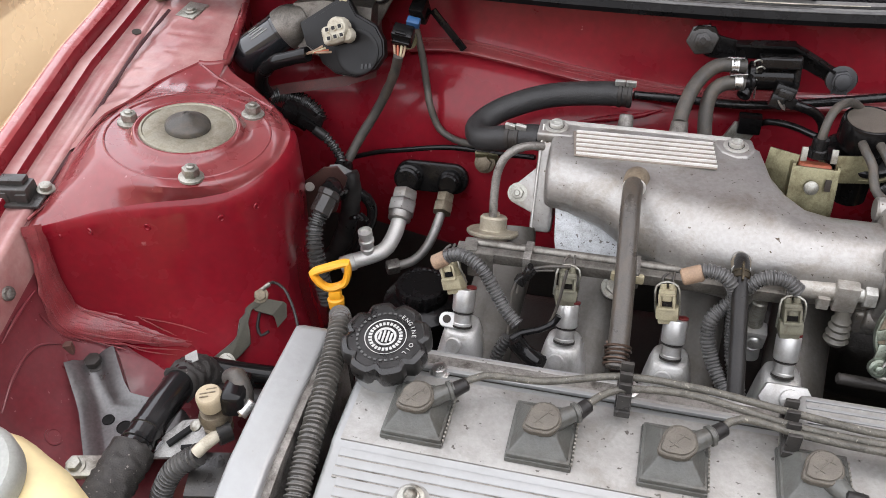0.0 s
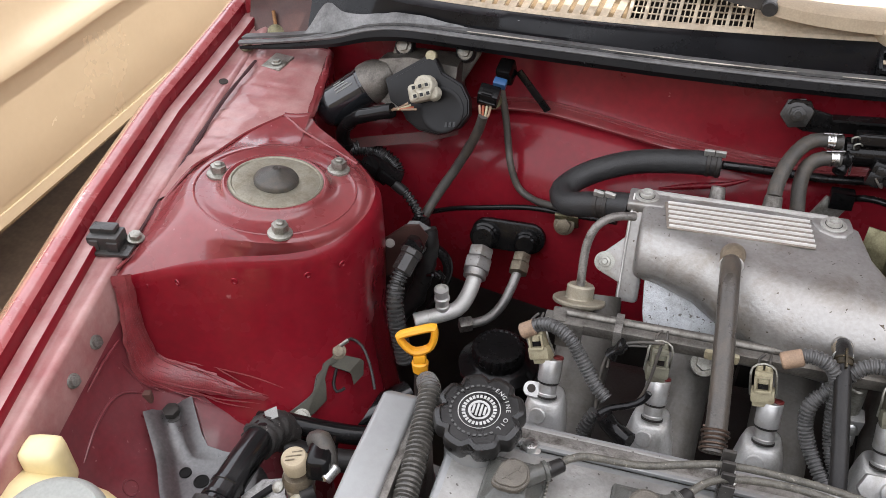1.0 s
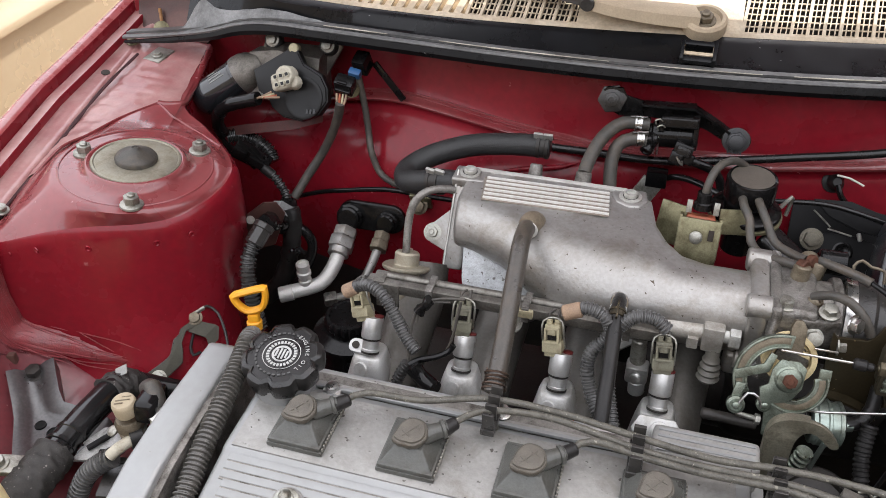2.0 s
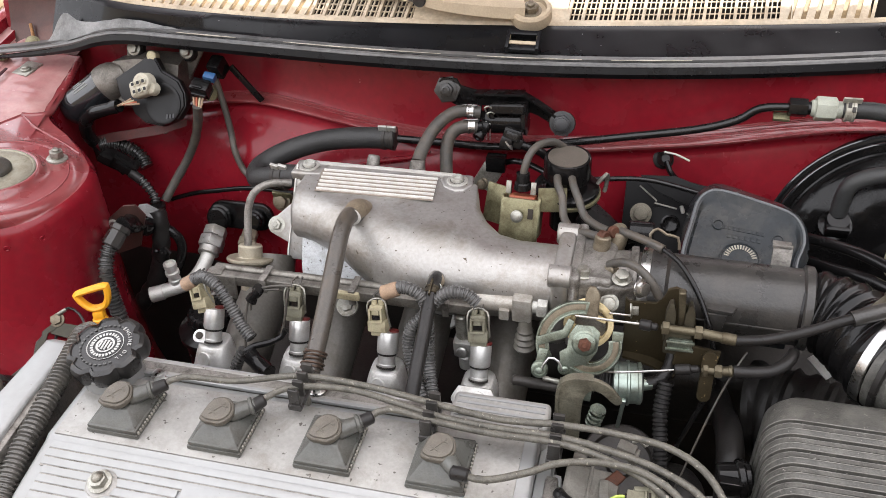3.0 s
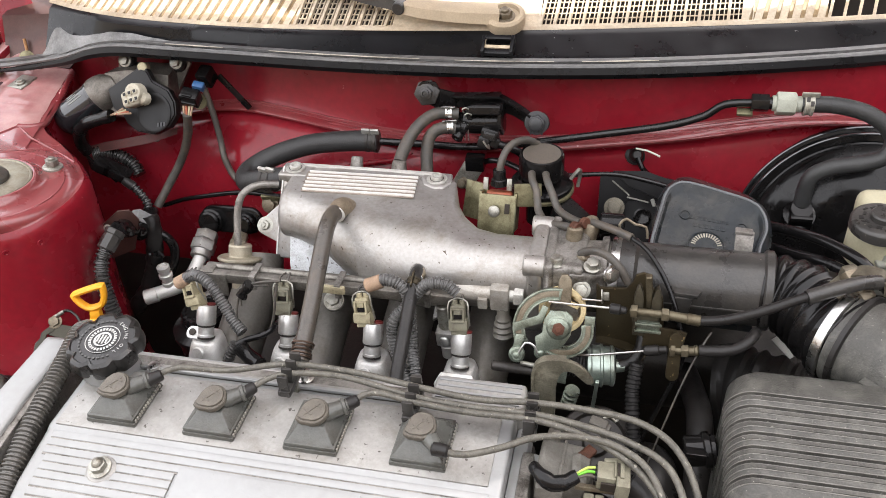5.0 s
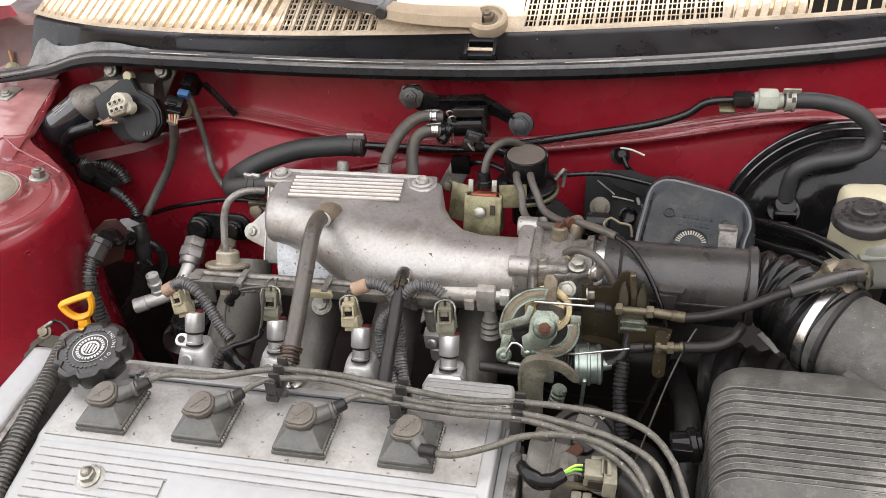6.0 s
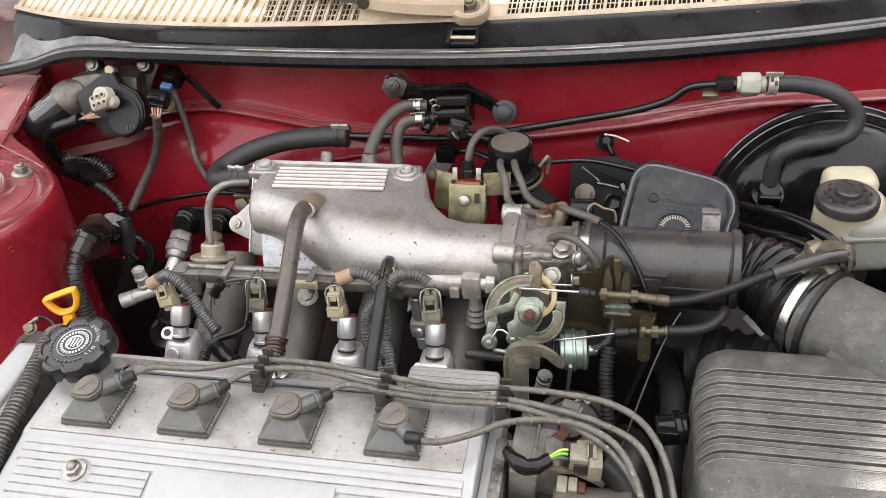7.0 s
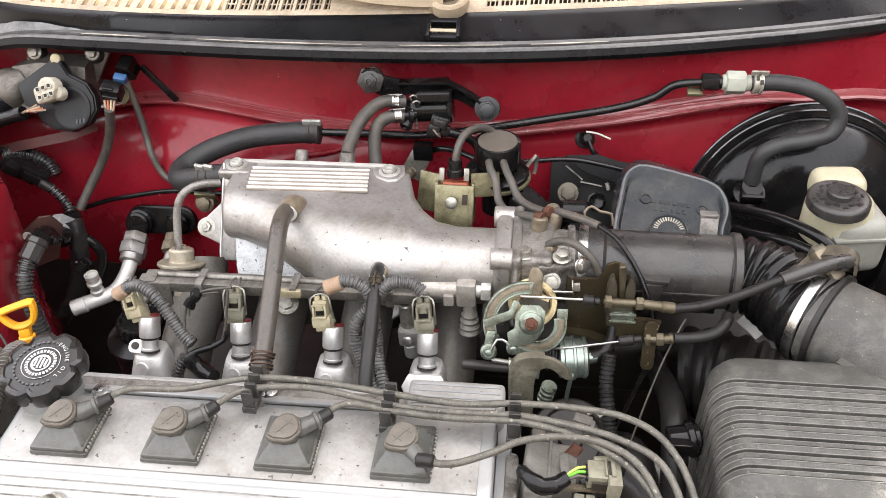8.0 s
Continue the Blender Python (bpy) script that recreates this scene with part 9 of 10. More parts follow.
def brake_reservoir():
    t = thing("brake_fluid_reservoir", (0.505, 0.655, 0.75), "yellowed brake fluid reservoir with black embossed cap", "fluid reservoir")
    part("tank", box((0.525, 0.668, 0.782), (0.054, 0.070, 0.060), rot(0, 0, 8), 0.016, 4), TANK := mat("milky_tank_plastic", (0.25, 0.255, 0.225), 0.35, var=0.12, scale=20, dust=(0.3, 0.28, 0.22), dust_amt=0.3), t, "milky lower tank")
    part("tank_seam", box((0.525, 0.668, 0.795), (0.058, 0.074, 0.004), rot(0, 0, 8), 0.0018, 2), TANK, t, "moulded tank seam")
    part("neck", lathe((0.510, 0.665, 0.800), (0.0, 0, 1), [(0.031, -0.02), (0.031, 0.012), (0.029, 0.020), (0.027, 0.022)], 40), TANK_TOP, t)
    part("back_hump", box((0.513, 0.692, 0.817), (0.050, 0.036, 0.032), rot(0, 0, 4), 0.0145, 5), TANK_TOP, t)
    cap = part("cap", lathe((0.503, 0.653, 0.8185), (-0.02, -0.04, 1), [(0.026, 0), (0.0282, 0.002), (0.0282, 0.010), (0.0272, 0.012), (0.024, 0.0138), (0.012, 0.0138), (0.012, 0.0185), (0.0105, 0.020), (0.0005, 0.020)], 56), GREY_PLASTIC, t, "dusty black screw cap with raised knob")
    fm = frame_of((0.5027, 0.6524, 0.8325), (-0.02, -0.04, 1))
    for k in range(16):
        a = radians(22.5 * k)
        part("cap_mark", box(fm @ V((0.0195 - 0.003 * (k % 2)) * math.cos(a), (0.0195 - 0.003 * (k % 2)) * math.sin(a), 0.0), (0.0022 + 0.001 * (k % 3), 0.0050, 0.0006), fm @ Matrix.Rotation(a, 4, "Z")), RUBBER, cap)


brake_reservoir()
for pts in (((0.405, 0.690, 0.790), (0.430, 0.668, 0.800), (0.455, 0.636, 0.812), (0.480, 0.605, 0.815), (0.500, 0.590, 0.80)), ((0.402, 0.676, 0.776), (0.430, 0.650, 0.786), (0.458, 0.618, 0.800), (0.490, 0.588, 0.800))):
    steel_pipe("clutch_hose", list(pts), 0.0052, BLACK, "black hose crossing beside the brake reservoir", group="hoses by the reservoir")


def resonator():
    t = thing("resonator_box", (0.355, 0.66, 0.76), "blue-black moulded resonator box with embossed lettering", "resonator")
    RES = mat("moulded_blue_black_plastic", (0.012, 0.0145, 0.017), 0.24, var=0.35, scale=16, dust=(0.17, 0.19, 0.20), dust_amt=0.07, dust_scale=26, grain=0.3, spec=0.24, rough_var=0.2, fleck=(0.25, 0.26, 0.26, 170, 0.74), dirt=(0.085, 0.08, 0.07, 0.40, 30))

    def lid_z(y):
        return 0.806 + 0.45 * (y - 0.63)
    face = [(0.296, 0.610), (0.297, 0.628), (0.303, 0.659), (0.307, 0.676), (0.315, 0.686), (0.328, 0.689), (0.359, 0.682), (0.389, 0.673), (0.400, 0.662), (0.403, 0.645), (0.397, 0.626), (0.394, 0.606)]
    back = [(0.292, 0.608), (0.293, 0.632), (0.299, 0.684), (0.307, 0.710), (0.319, 0.726), (0.332, 0.730), (0.362, 0.720), (0.394, 0.706), (0.408, 0.684), (0.410, 0.650), (0.404, 0.624), (0.400, 0.604)]
    fl = spline([V(x, y, lid_z(y)) for x, y in face], 0.004)
    m = len(fl)
    bl0 = spline([V(x, y, 0.800 + 0.2 * (y - 0.63) - 0.004) for x, y in back], 0.002)
    bl = [bl0[int(round(i * (len(bl0) - 1) / (m - 1)))] for i in range(m)]
    c = V(0.350, 0.640, lid_z(0.640))

    def inset(k, dz):
        out = []
        for p in fl:
            q = c + (p - c) * k
            out.append(V(q.x, q.y, lid_z(q.y) + dz))
        return out
    rings = [[V(p.x, p.y, 0.72) for p in bl], [p - V(0, 0, 0.006) for p in bl], [p for p in bl], [p.lerp(q, 0.85) + V(0, 0, 0.0005) for p, q in zip(bl, fl)], inset(1.0, 0.0), inset(0.965, 0.0028), inset(0.925, 0.0022), inset(0.88, -0.0028), inset(0.83, -0.0036), inset(0.02, -0.0030)]
    part("body", loft(rings), RES, t, smooth=40)
    # lighter blue-grey tube paints the highlight on the moulded rim
    part("rim", tube(inset(0.985, 0.0022), 0.0016, 8), mat("rim_highlight_blue_grey", (0.060, 0.066, 0.070), 0.30, var=0.4, scale=40, dust=(0.22, 0.23, 0.23), dust_amt=0.25, spec=0.6), t, "moulded rim with painted highlight")

    def on(x, y, h=-0.0030):
        return V(x, y, lid_z(y) + h)
    tilt = rot(24)
    up = (0, -0.41, 0.91)
    for k in range(9):
        part("embossed_bar", box(on(0.3335 + 0.0042 * k, 0.6565 - 0.00045 * k), (0.0028, 0.0036, 0.0009), tilt, 0.0003), RES, t)
    for k in range(6):
        part("embossed_bar", box(on(0.3375 + 0.0052 * k, 0.6485 - 0.0005 * k), (0.0036, 0.0044, 0.0010), tilt, 0.0003), RES, t)
    part("arrow_mark", slab([(-0.003, 0.002), (0.003, 0.002), (0, -0.003)], 0.0010, frame_of(on(0.350, 0.641), up), 0.0002), RES, t)
    for x, y in ((0.3275, 0.6585), (0.3805, 0.6490)):
        part("moulding_ring", lathe(on(x, y), up, [(0.0055, 0), (0.0055, 0.0012), (0.0042, 0.0012), (0.0038, 0.0002), (0.0005, 0.0002)], 22), RES, t)
    dial = part("date_dial", lathe(on(0.348, 0.626), up, [(0.0180, 0), (0.0180, 0.0014), (0.0165, 0.0018), (0.0160, 0.0008), (0.0005, 0.0008)], 40), RES, t)
    for k in range(15):
        a = radians(12 + 11 * k)
        part("dial_mark", box(frame_of(on(0.348, 0.626, -0.0018), up, (0, 1, 0)) @ V(0.0125 * math.cos(a), 0.0125 * math.sin(a), 0), (0.0042, 0.0012, 0.0008), frame_of((0, 0, 0), up, (0, 1, 0)) @ Matrix.Rotation(a, 4, "Z")), WORN, dial, "pale moulded tick")


WORN = mat("pale_worn_plastic", (0.34, 0.31, 0.25), 0.6, var=0.2, scale=70)
resonator()


def vacuum_valve():
    c = V(0.182, 0.690, 0.835)
    t = thing("vacuum_modulator", c, "black round vacuum modulator on a brass-edged plate", "vacuum valve")
    part("cap", lathe(c, (0, -0.03, 1), [(0.0215, -0.004), (0.0232, 0.0), (0.0232, 0.018), (0.0222, 0.0215), (0.0212, 0.022), (0.0200, 0.0213), (0.0005, 0.0213)], 44), BLACK, t)
    part("cap_top", lathe(c + V(0, -0.0006, 0.0206), (0, -0.03, 1), [(0.0195, 0), (0.0195, 0.0012), (0.0005, 0.0014)], 40), GREY_BROWN := mat("dusty_brown_cap", (0.09, 0.075, 0.06), 0.7, var=0.25, scale=60, grain=0.6), t, "dusty brown cap top")
    part("plate", lathe(c - V(0, 0, 0.012), (0, -0.03, 1), [(0.026, -0.010), (0.031, -0.008), (0.0325, -0.003), (0.0320, 0.0), (0.0300, 0.0015), (0.020, 0.003)], 48), BLACK, t)
    part("brass_rim", lathe(c - V(0, 0, 0.0155), (0, -0.03, 1), [(0.0315, -0.0055), (0.0340, -0.005), (0.0340, -0.0022), (0.0315, -0.0015)], 48), ZINC, t, "zinc clamping rim")
    part("rim_loop", tube([(0.212, 0.690, 0.828), (0.220, 0.694, 0.838), (0.221, 0.698, 0.830), (0.219, 0.696, 0.816)], 0.0020, 8), ZINC_GREY, t)
    part("stem", cyl(c - V(0, 0, 0.06), c - V(0, 0, 0.02), 0.016), BLACK, t)
    part("foot", box((0.225, 0.660, 0.794), (0.060, 0.030, 0.016), rot(0, 25, -30), 0.006, 3), BLACK_SATIN, t)
    part("stub", cyl((0.240, 0.640, 0.800), (0.238, 0.636, 0.816), 0.0075), BRASS_GREY, t)


vacuum_valve()


def solenoid():
    t = thing("vacuum_solenoid", (0.14, 0.655, 0.79), "orange-topped solenoid in an olive zinc bracket", "solenoid valve")
    m = rot(-24, 0, -2)
    part("bracket", box((0.1425, 0.645, 0.806), (0.037, 0.004, 0.044), m, 0.001), ZINC, t, "olive zinc bracket")
    part("wing", box((0.116, 0.668, 0.808), (0.026, 0.003, 0.040), rot(-20, 0, -20), 0.001), ZINC, t)
    part("wing", box((0.172, 0.660, 0.824), (0.028, 0.003, 0.024), rot(-20, 0, 10), 0.001), ZINC, t)
    part("side", box((0.1245, 0.656, 0.806), (0.003, 0.022, 0.040), m, 0.001), ZINC, t)
    part("side", box((0.1605, 0.656, 0.806), (0.003, 0.022, 0.040), m, 0.001), ZINC, t)
    part("coil", box((0.1425, 0.660, 0.811), (0.027, 0.019, 0.028), m, 0.004), ORANGE, t, "faded orange solenoid body")
    part("screw", lathe((0.140, 0.6415, 0.8135), (0, -0.9, 0.4), [(0.006, 0), (0.006, 0.0015), (0.004, 0.003), (0.0005, 0.0032)], 20), ZINC_GREY, t)
    part("slot", box((0.153, 0.6435, 0.816), (0.005, 0.002, 0.010), m, 0.0005), COWL_DARK, t)
    part("nozzle", lathe((0.142, 0.664, 0.832), (0, 0.1, 1), [(0.009, 0), (0.008, 0.006), (0.0066, 0.007), (0.0066, 0.016)], 20), BLACK, t)
    for dx in (-0.012, 0.012):
        part("spade", box((0.142 + dx, 0.655, 0.838), (0.005, 0.003, 0.012), m, 0.0005), ZINC_GREY, t)


solenoid()
hose("vacuum_line", [(0.142, 0.666, 0.842), (0.143, 0.668, 0.852), (0.146, 0.676, 0.862), (0.153, 0.688, 0.867), (0.166, 0.702, 0.864), (0.178, 0.712, 0.852)], 0.0038, RUBBER_GREY, "grey vacuum line arching from the solenoid", group="thin vacuum lines")
hose("vacuum_line", [(0.175, 0.667, 0.846), (0.177, 0.655, 0.845), (0.183, 0.645, 0.838), (0.186, 0.632, 0.826), (0.196, 0.615, 0.824), (0.212, 0.600, 0.832), (0.226, 0.590, 0.836)], 0.0038, RUBBER_GREY, "grey vacuum line down to the throttle body", group="thin vacuum lines")
hose("vacuum_line", [(0.189, 0.667, 0.846), (0.192, 0.655, 0.845), (0.198, 0.645, 0.838), (0.206, 0.632, 0.828), (0.220, 0.615, 0.830), (0.230, 0.604, 0.834)], 0.0038, RUBBER_GREY, "grey vacuum line beside its twin to the throttle body", group="thin vacuum lines")
hose("vacuum_line", [(0.240, 0.606, 0.834), (0.252, 0.598, 0.836), (0.266, 0.588, 0.838), (0.278, 0.580, 0.838)], 0.0038, RUBBER_GREY, "grey vacuum line joining the cable tie", group="thin vacuum lines")
hose("vacuum_line", [(0.234, 0.560, 0.830), (0.245, 0.553, 0.840), (0.258, 0.545, 0.842), (0.270, 0.538, 0.834), (0.278, 0.536, 0.820)], 0.0038, RUBBER_GREY, "grey coolant line over the throttle body", group="thin vacuum lines")
steel_pipe("bowden_cable", [(0.278, 0.580, 0.838), (0.292, 0.566, 0.836), (0.306, 0.548, 0.826), (0.318, 0.532, 0.808), (0.326, 0.520, 0.786), (0.330, 0.510, 0.760), (0.318, 0.500, 0.72), (0.300, 0.480, 0.68)], 0.0022, BLACK, "thin glossy black cable curving down past the bracket")
tie = thing("tape_joint", (0.226, 0.60, 0.83), "rust-brown tape joint on the vacuum lines", "tape joint")
part("tape", join(cyl((0.223, 0.594, 0.835), (0.229, 0.589, 0.837), 0.0058), cyl((0.232, 0.604, 0.834), (0.236, 0.600, 0.836), 0.0056)), RUST, tie)
wire_tie = thing("wire_hook", (0.272, 0.597, 0.83), "tan bent wire hook on the duct clamp", "wire hook")
part("wire", tube([(0.268, 0.596, 0.828), (0.266, 0.600, 0.838), (0.272, 0.604, 0.842), (0.280, 0.602, 0.838), (0.290, 0.602, 0.836), (0.292, 0.598, 0.826)], 0.0013, 8), BRASS_GREY, wire_tie)


def vsv():
    t = thing("vacuum_switching_valve", (0.10, 0.78, 0.84), "glossy black vacuum switching valve on a black bracket across the firewall", "valve")
    # bracket: eye plate, embossed web, level shelf, then an arm falling to the second bolt
    part("bracket_plate", slab([(x - 0.10, z - 0.86) for x, z in ((0.0275, 0.862), (0.0275, 0.877), (0.0335, 0.8825), (0.0490, 0.8825), (0.0535, 0.8745), (0.0715, 0.8705), (0.0715, 0.8505), (0.0480, 0.8510), (0.0390, 0.8555))], 0.003, Matrix.Translation((0.10, 0.7900, 0.86)) @ rot(90), 0.0010), BLACK_SATIN, t)
    part("bracket_shelf", loft([[V(0.0700, 0.778, 0.8715), V(0.0700, 0.792, 0.8695), V(0.0700, 0.792, 0.8520), V(0.0700, 0.789, 0.8520), V(0.0700, 0.789, 0.8672), V(0.0700, 0.778, 0.8690)], [V(0.1235, 0.774, 0.8755), V(0.1235, 0.792, 0.8730), V(0.1235, 0.792, 0.8540), V(0.1235, 0.789, 0.8540), V(0.1235, 0.789, 0.8702), V(0.1235, 0.774, 0.8730)]]), BLACK_SATIN, t)
    part("bracket_arm", loft([[V(x, y, z + h), V(x, y - 0.010, z + h), V(x, y - 0.010, z + h - 0.0025), V(x, y - 0.0025, z + h - 0.0025), V(x, y - 0.0025, z - h), V(x, y, z - h)] for x, y, z, h in ((0.122, 0.790, 0.862, 0.0105), (0.138, 0.786, 0.857, 0.0090), (0.152, 0.780, 0.852, 0.0085), (0.160, 0.774, 0.849, 0.0090))]), BLACK_SATIN, t)
    part("bracket_eye", slab([(0.0125 * math.cos(radians(g)) * 1.15, 0.0125 * math.sin(radians(g))) for g in range(0, 360, 20)], 0.004, frame_of((0.1665, 0.770, 0.8490), (0, -0.95, 0.3)), 0.0010), BLACK_SATIN, t)
    for k in range(3):
        part("web_mark", box((0.0560 + 0.0055 * k, 0.7862, 0.8590), (0.0040, 0.0014, 0.0034), None, 0.0005), BLACK, t)
    n1 = V(0, -0.93, 0.36)
    part("bolt", join(slab([(0.0155 * math.cos(radians(60 * k + 10)), 0.0155 * math.sin(radians(60 * k + 10))) for k in range(6)], 0.004, frame_of((0.0390, 0.7880, 0.8690), n1), 0.0016), hexnut((0.0390, 0.7845, 0.8702), n1, 0.0080, 0.0060, True), lathe((0.0390, 0.7785, 0.8725), n1, [(0.0046, 0), (0.0046, 0.0030), (0.0030, 0.0034), (0.0026, 0.0014), (0.0005, 0.0014)], 16)), GREY_PLASTIC, t, "dusty flange bolt")
    part("bolt", join(hexnut((0.1665, 0.7665, 0.8500), (0, -0.95, 0.3), 0.0098, 0.0060, True), lathe((0.1665, 0.7600, 0.8520), (0, -0.95, 0.3), [(0.0074, 0), (0.0070, 0.0020), (0.0048, 0.0030), (0.0005, 0.0030)], 18), *[cyl((0.1605 + 0.004 * k, 0.7630, 0.8440), (0.1605 + 0.004 * k, 0.7620, 0.8375), 0.0011, seg=8) for k in range(4)]), SERVO_GREY, t, "grey rubber-faced bolt")
    # valve: lying cylinder with a printed cap, end flange, ports and a plug below
    ax = V(1, 0, 0.06).normalized()
    a = V(0.0800, 0.7690, 0.8450)
    part("body", lathe(a, ax, [(0.0080, -0.004), (0.0105, -0.003), (0.0105, 0.004), (0.0135, 0.006), (0.0135, 0.0440), (0.0150, 0.0450), (0.0150, 0.0490), (0.0120, 0.0505)], 36), BLACK, t, smooth=30)
    m = rot(-16, -3)
    lid = part("cap", join(box((0.1100, 0.7655, 0.8640), (0.0370, 0.0220, 0.0110), m, 0.0024, 3), box((0.1270, 0.7670, 0.8560), (0.0050, 0.0240, 0.0280), m, 0.0018), box((0.0930, 0.7650, 0.8590), (0.0060, 0.0180, 0.0120), m, 0.0015)), BLACK, t)
    for k, w in enumerate((0.020, 0.016)):
        part("print_line", box((0.1090, 0.7628 - 0.0042 * k, 0.8702 - 0.0012 * k), (w, 0.0016, 0.0006), m, 0.0002), FADED, lid, "faded printed line")
    part("cap_rim", box((0.1100, 0.7655, 0.8692), (0.0300, 0.0160, 0.0016), m, 0.0006), BLACK, lid)
    for p, q in (((0.0800, 0.7640, 0.8560), (0.0640, 0.7630, 0.8610)), ((0.0860, 0.7500, 0.8480), (0.0740, 0.7440, 0.8500))):
        part("port", cyl(q, p, 0.0060), BLACK, t)
        part("port_ring", lathe(V(*p).lerp(V(*q), 0.25), V(*p) - V(*q), [(0.0062, 0), (0.0082, 0.0006), (0.0082, 0.0032), (0.0062, 0.0038)], 20), BLACK, t)
    part("nozzle", join(cyl((0.0880, 0.7570, 0.8470), (0.0815, 0.7420, 0.8395), 0.0062, 0.0056), lathe((0.0815, 0.7420, 0.8395), (-0.4, -0.8, -0.45), [(0.0062, -0.003), (0.0066, 0), (0.0060, 0.0016), (0.0036, 0.0016), (0.0032, 0.0002)], 20)), BLACK, t, "short open nozzle")
    for x in (0.0875, 0.0915):
        part("pin", cyl((x, 0.7555, 0.8520 - 0.6 * (x - 0.0875)), (x + 0.001, 0.7520, 0.8310), 0.0009, seg=8), STEEL, t)
    for p in ((0.0905, 0.7560, 0.8660), (0.0935, 0.7540, 0.8605)):
        part("wire_loop", tube([V(*p) + V(-0.003, 0, -0.003), V(*p) + V(-0.004, -0.002, 0.002), V(*p) + V(0.0, -0.002, 0.004), V(*p) + V(0.003, 0, 0.001)], 0.0009, 6), ZINC_GREY, t)
    pl = part("plug", join(box((0.1180, 0.7500, 0.8420), (0.0190, 0.0170, 0.0130), rot(-20, 12, -8), 0.0020), box((0.1120, 0.7440, 0.8350), (0.0130, 0.0130, 0.0130), rot(-20, 12, -8), 0.0020), box((0.1235, 0.7460, 0.8340), (0.0100, 0.0120, 0.0110), rot(-20, 20, 0), 0.0018)), BLACK, t, "black two-pin plug")
    part("plug_lock", box((0.1180, 0.7415, 0.8440), (0.0130, 0.0030, 0.0080), rot(-20, 12, -8), 0.0008), BLACK_SATIN, pl)
    part("plug_clip", tube([(0.1120, 0.7370, 0.8400), (0.1155, 0.7355, 0.8350), (0.1190, 0.7360, 0.8315), (0.1175, 0.7365, 0.8360)], 0.0011, 6), STEEL, pl, "bright wire clip")
    part("cable", tube([(0.1260, 0.7450, 0.8330), (0.1360, 0.7450, 0.8300), (0.1480, 0.7480, 0.8240), (0.1580, 0.7500, 0.8120), (0.1620, 0.7480, 0.7950)], 0.0046, 12), BLACK, t)

vsv()
small_clip = thing("hose_stay", (0.088, 0.772, 0.78), "small zinc stay with black clip behind the plenum", "bracket")
part("stay", box((0.086, 0.768, 0.775), (0.024, 0.005, 0.030), rot(-15, 30), 0.002), ZINC_GREY, small_clip)
part("clip", box((0.096, 0.768, 0.794), (0.022, 0.014, 0.018), None, 0.002), BLACK, small_clip)
part("bolt", hexnut((0.080, 0.764, 0.768), (0, -0.9, 0.3), 0.0055, 0.005), BRASS_GREY, small_clip)

grommet = thing("cable_grommet", (0.275, 0.82, 0.785), "black ribbed cable grommet with a pale tie tail", "grommet")
gn = V(0.15, -0.85, 0.5).normalized()
part("boot", lathe((0.2735, 0.827, 0.783), gn, [(0.0145, 0), (0.0142, 0.004), (0.0108, 0.006), (0.0108, 0.010), (0.0118, 0.011), (0.0118, 0.014), (0.0080, 0.016), (0.0074, 0.022), (0.0045, 0.026)], 28), RUBBER, grommet)
part("cable", tube([(0.2780, 0.805, 0.793), (0.2835, 0.800, 0.7826), (0.2900, 0.800, 0.7750), (0.2960, 0.806, 0.764)], 0.0032, 8), BLACK, grommet)
part("tie_tail", tube([(0.2748, 0.803, 0.8050), (0.2875, 0.803, 0.8032), (0.3024, 0.803, 0.7965)], 0.0011, 6), WHITE, grommet)
steel_pipe("hard_line", [(0.205, 0.735, 0.805), (0.2167, 0.735, 0.8064), (0.244, 0.735, 0.8098), (0.2621, 0.735, 0.8098), (0.2801, 0.735, 0.8071), (0.3114, 0.735, 0.7994), (0.345, 0.735, 0.788)], 0.0026, BLACK_SATIN, "thin black hard line behind the vacuum valve")
steel_pipe("hard_line", [(0.100, 0.775, 0.788), (0.115, 0.768, 0.798), (0.135, 0.757, 0.802), (0.160, 0.742, 0.800)], 0.0034, BLACK_SATIN, "thin black hard line by the hose stay")

lock = thing("cruise_bracket", (0.28, 0.74, 0.74), "dark bracket with round bush behind the throttle body", "bracket")
CLUTTER = mat("dull_black_steel", (0.0045, 0.0045, 0.005), 0.5, var=0.3, scale=40, dust=(0.14, 0.13, 0.12), dust_amt=0.03, spec=0.16)
# black sheet added as the shade on the firewall behind the bracket
part("shade_plate", slab([(-0.050, 0.030), (0.010, 0.034), (0.060, 0.026), (0.060, -0.060), (-0.050, -0.060)], 0.003, frame_of(V(0.288, 0.776, 0.748), (0, -0.85, 0.5)), 0.001), CLUTTER, lock)
part("plate", slab([(-0.024, 0.008), (-0.016, 0.020), (0.018, 0.020), (0.050, 0.008), (0.050, -0.060), (-0.024, -0.060)], 0.004, frame_of(V(0.286, 0.750, 0.744), (0, -0.80, 0.60)), 0.0015), CLUTTER, lock)
part("plate_ring", lathe((0.2885, 0.7440, 0.7520), (0, -0.8, 0.6), [(0.0100, 0), (0.0100, 0.0016), (0.0080, 0.0022), (0.0062, 0.0012), (0.0005, 0.0012)], 26), BLACK, lock)
part("upper_arm", slab([(-0.036, 0.020), (-0.018, 0.004), (0.010, -0.006), (0.034, -0.010), (0.034, 0.012), (0.0, 0.022)], 0.003, frame_of(V(0.288, 0.757, 0.778), (0, -0.8, 0.6)), 0.0008), CLUTTER, lock)
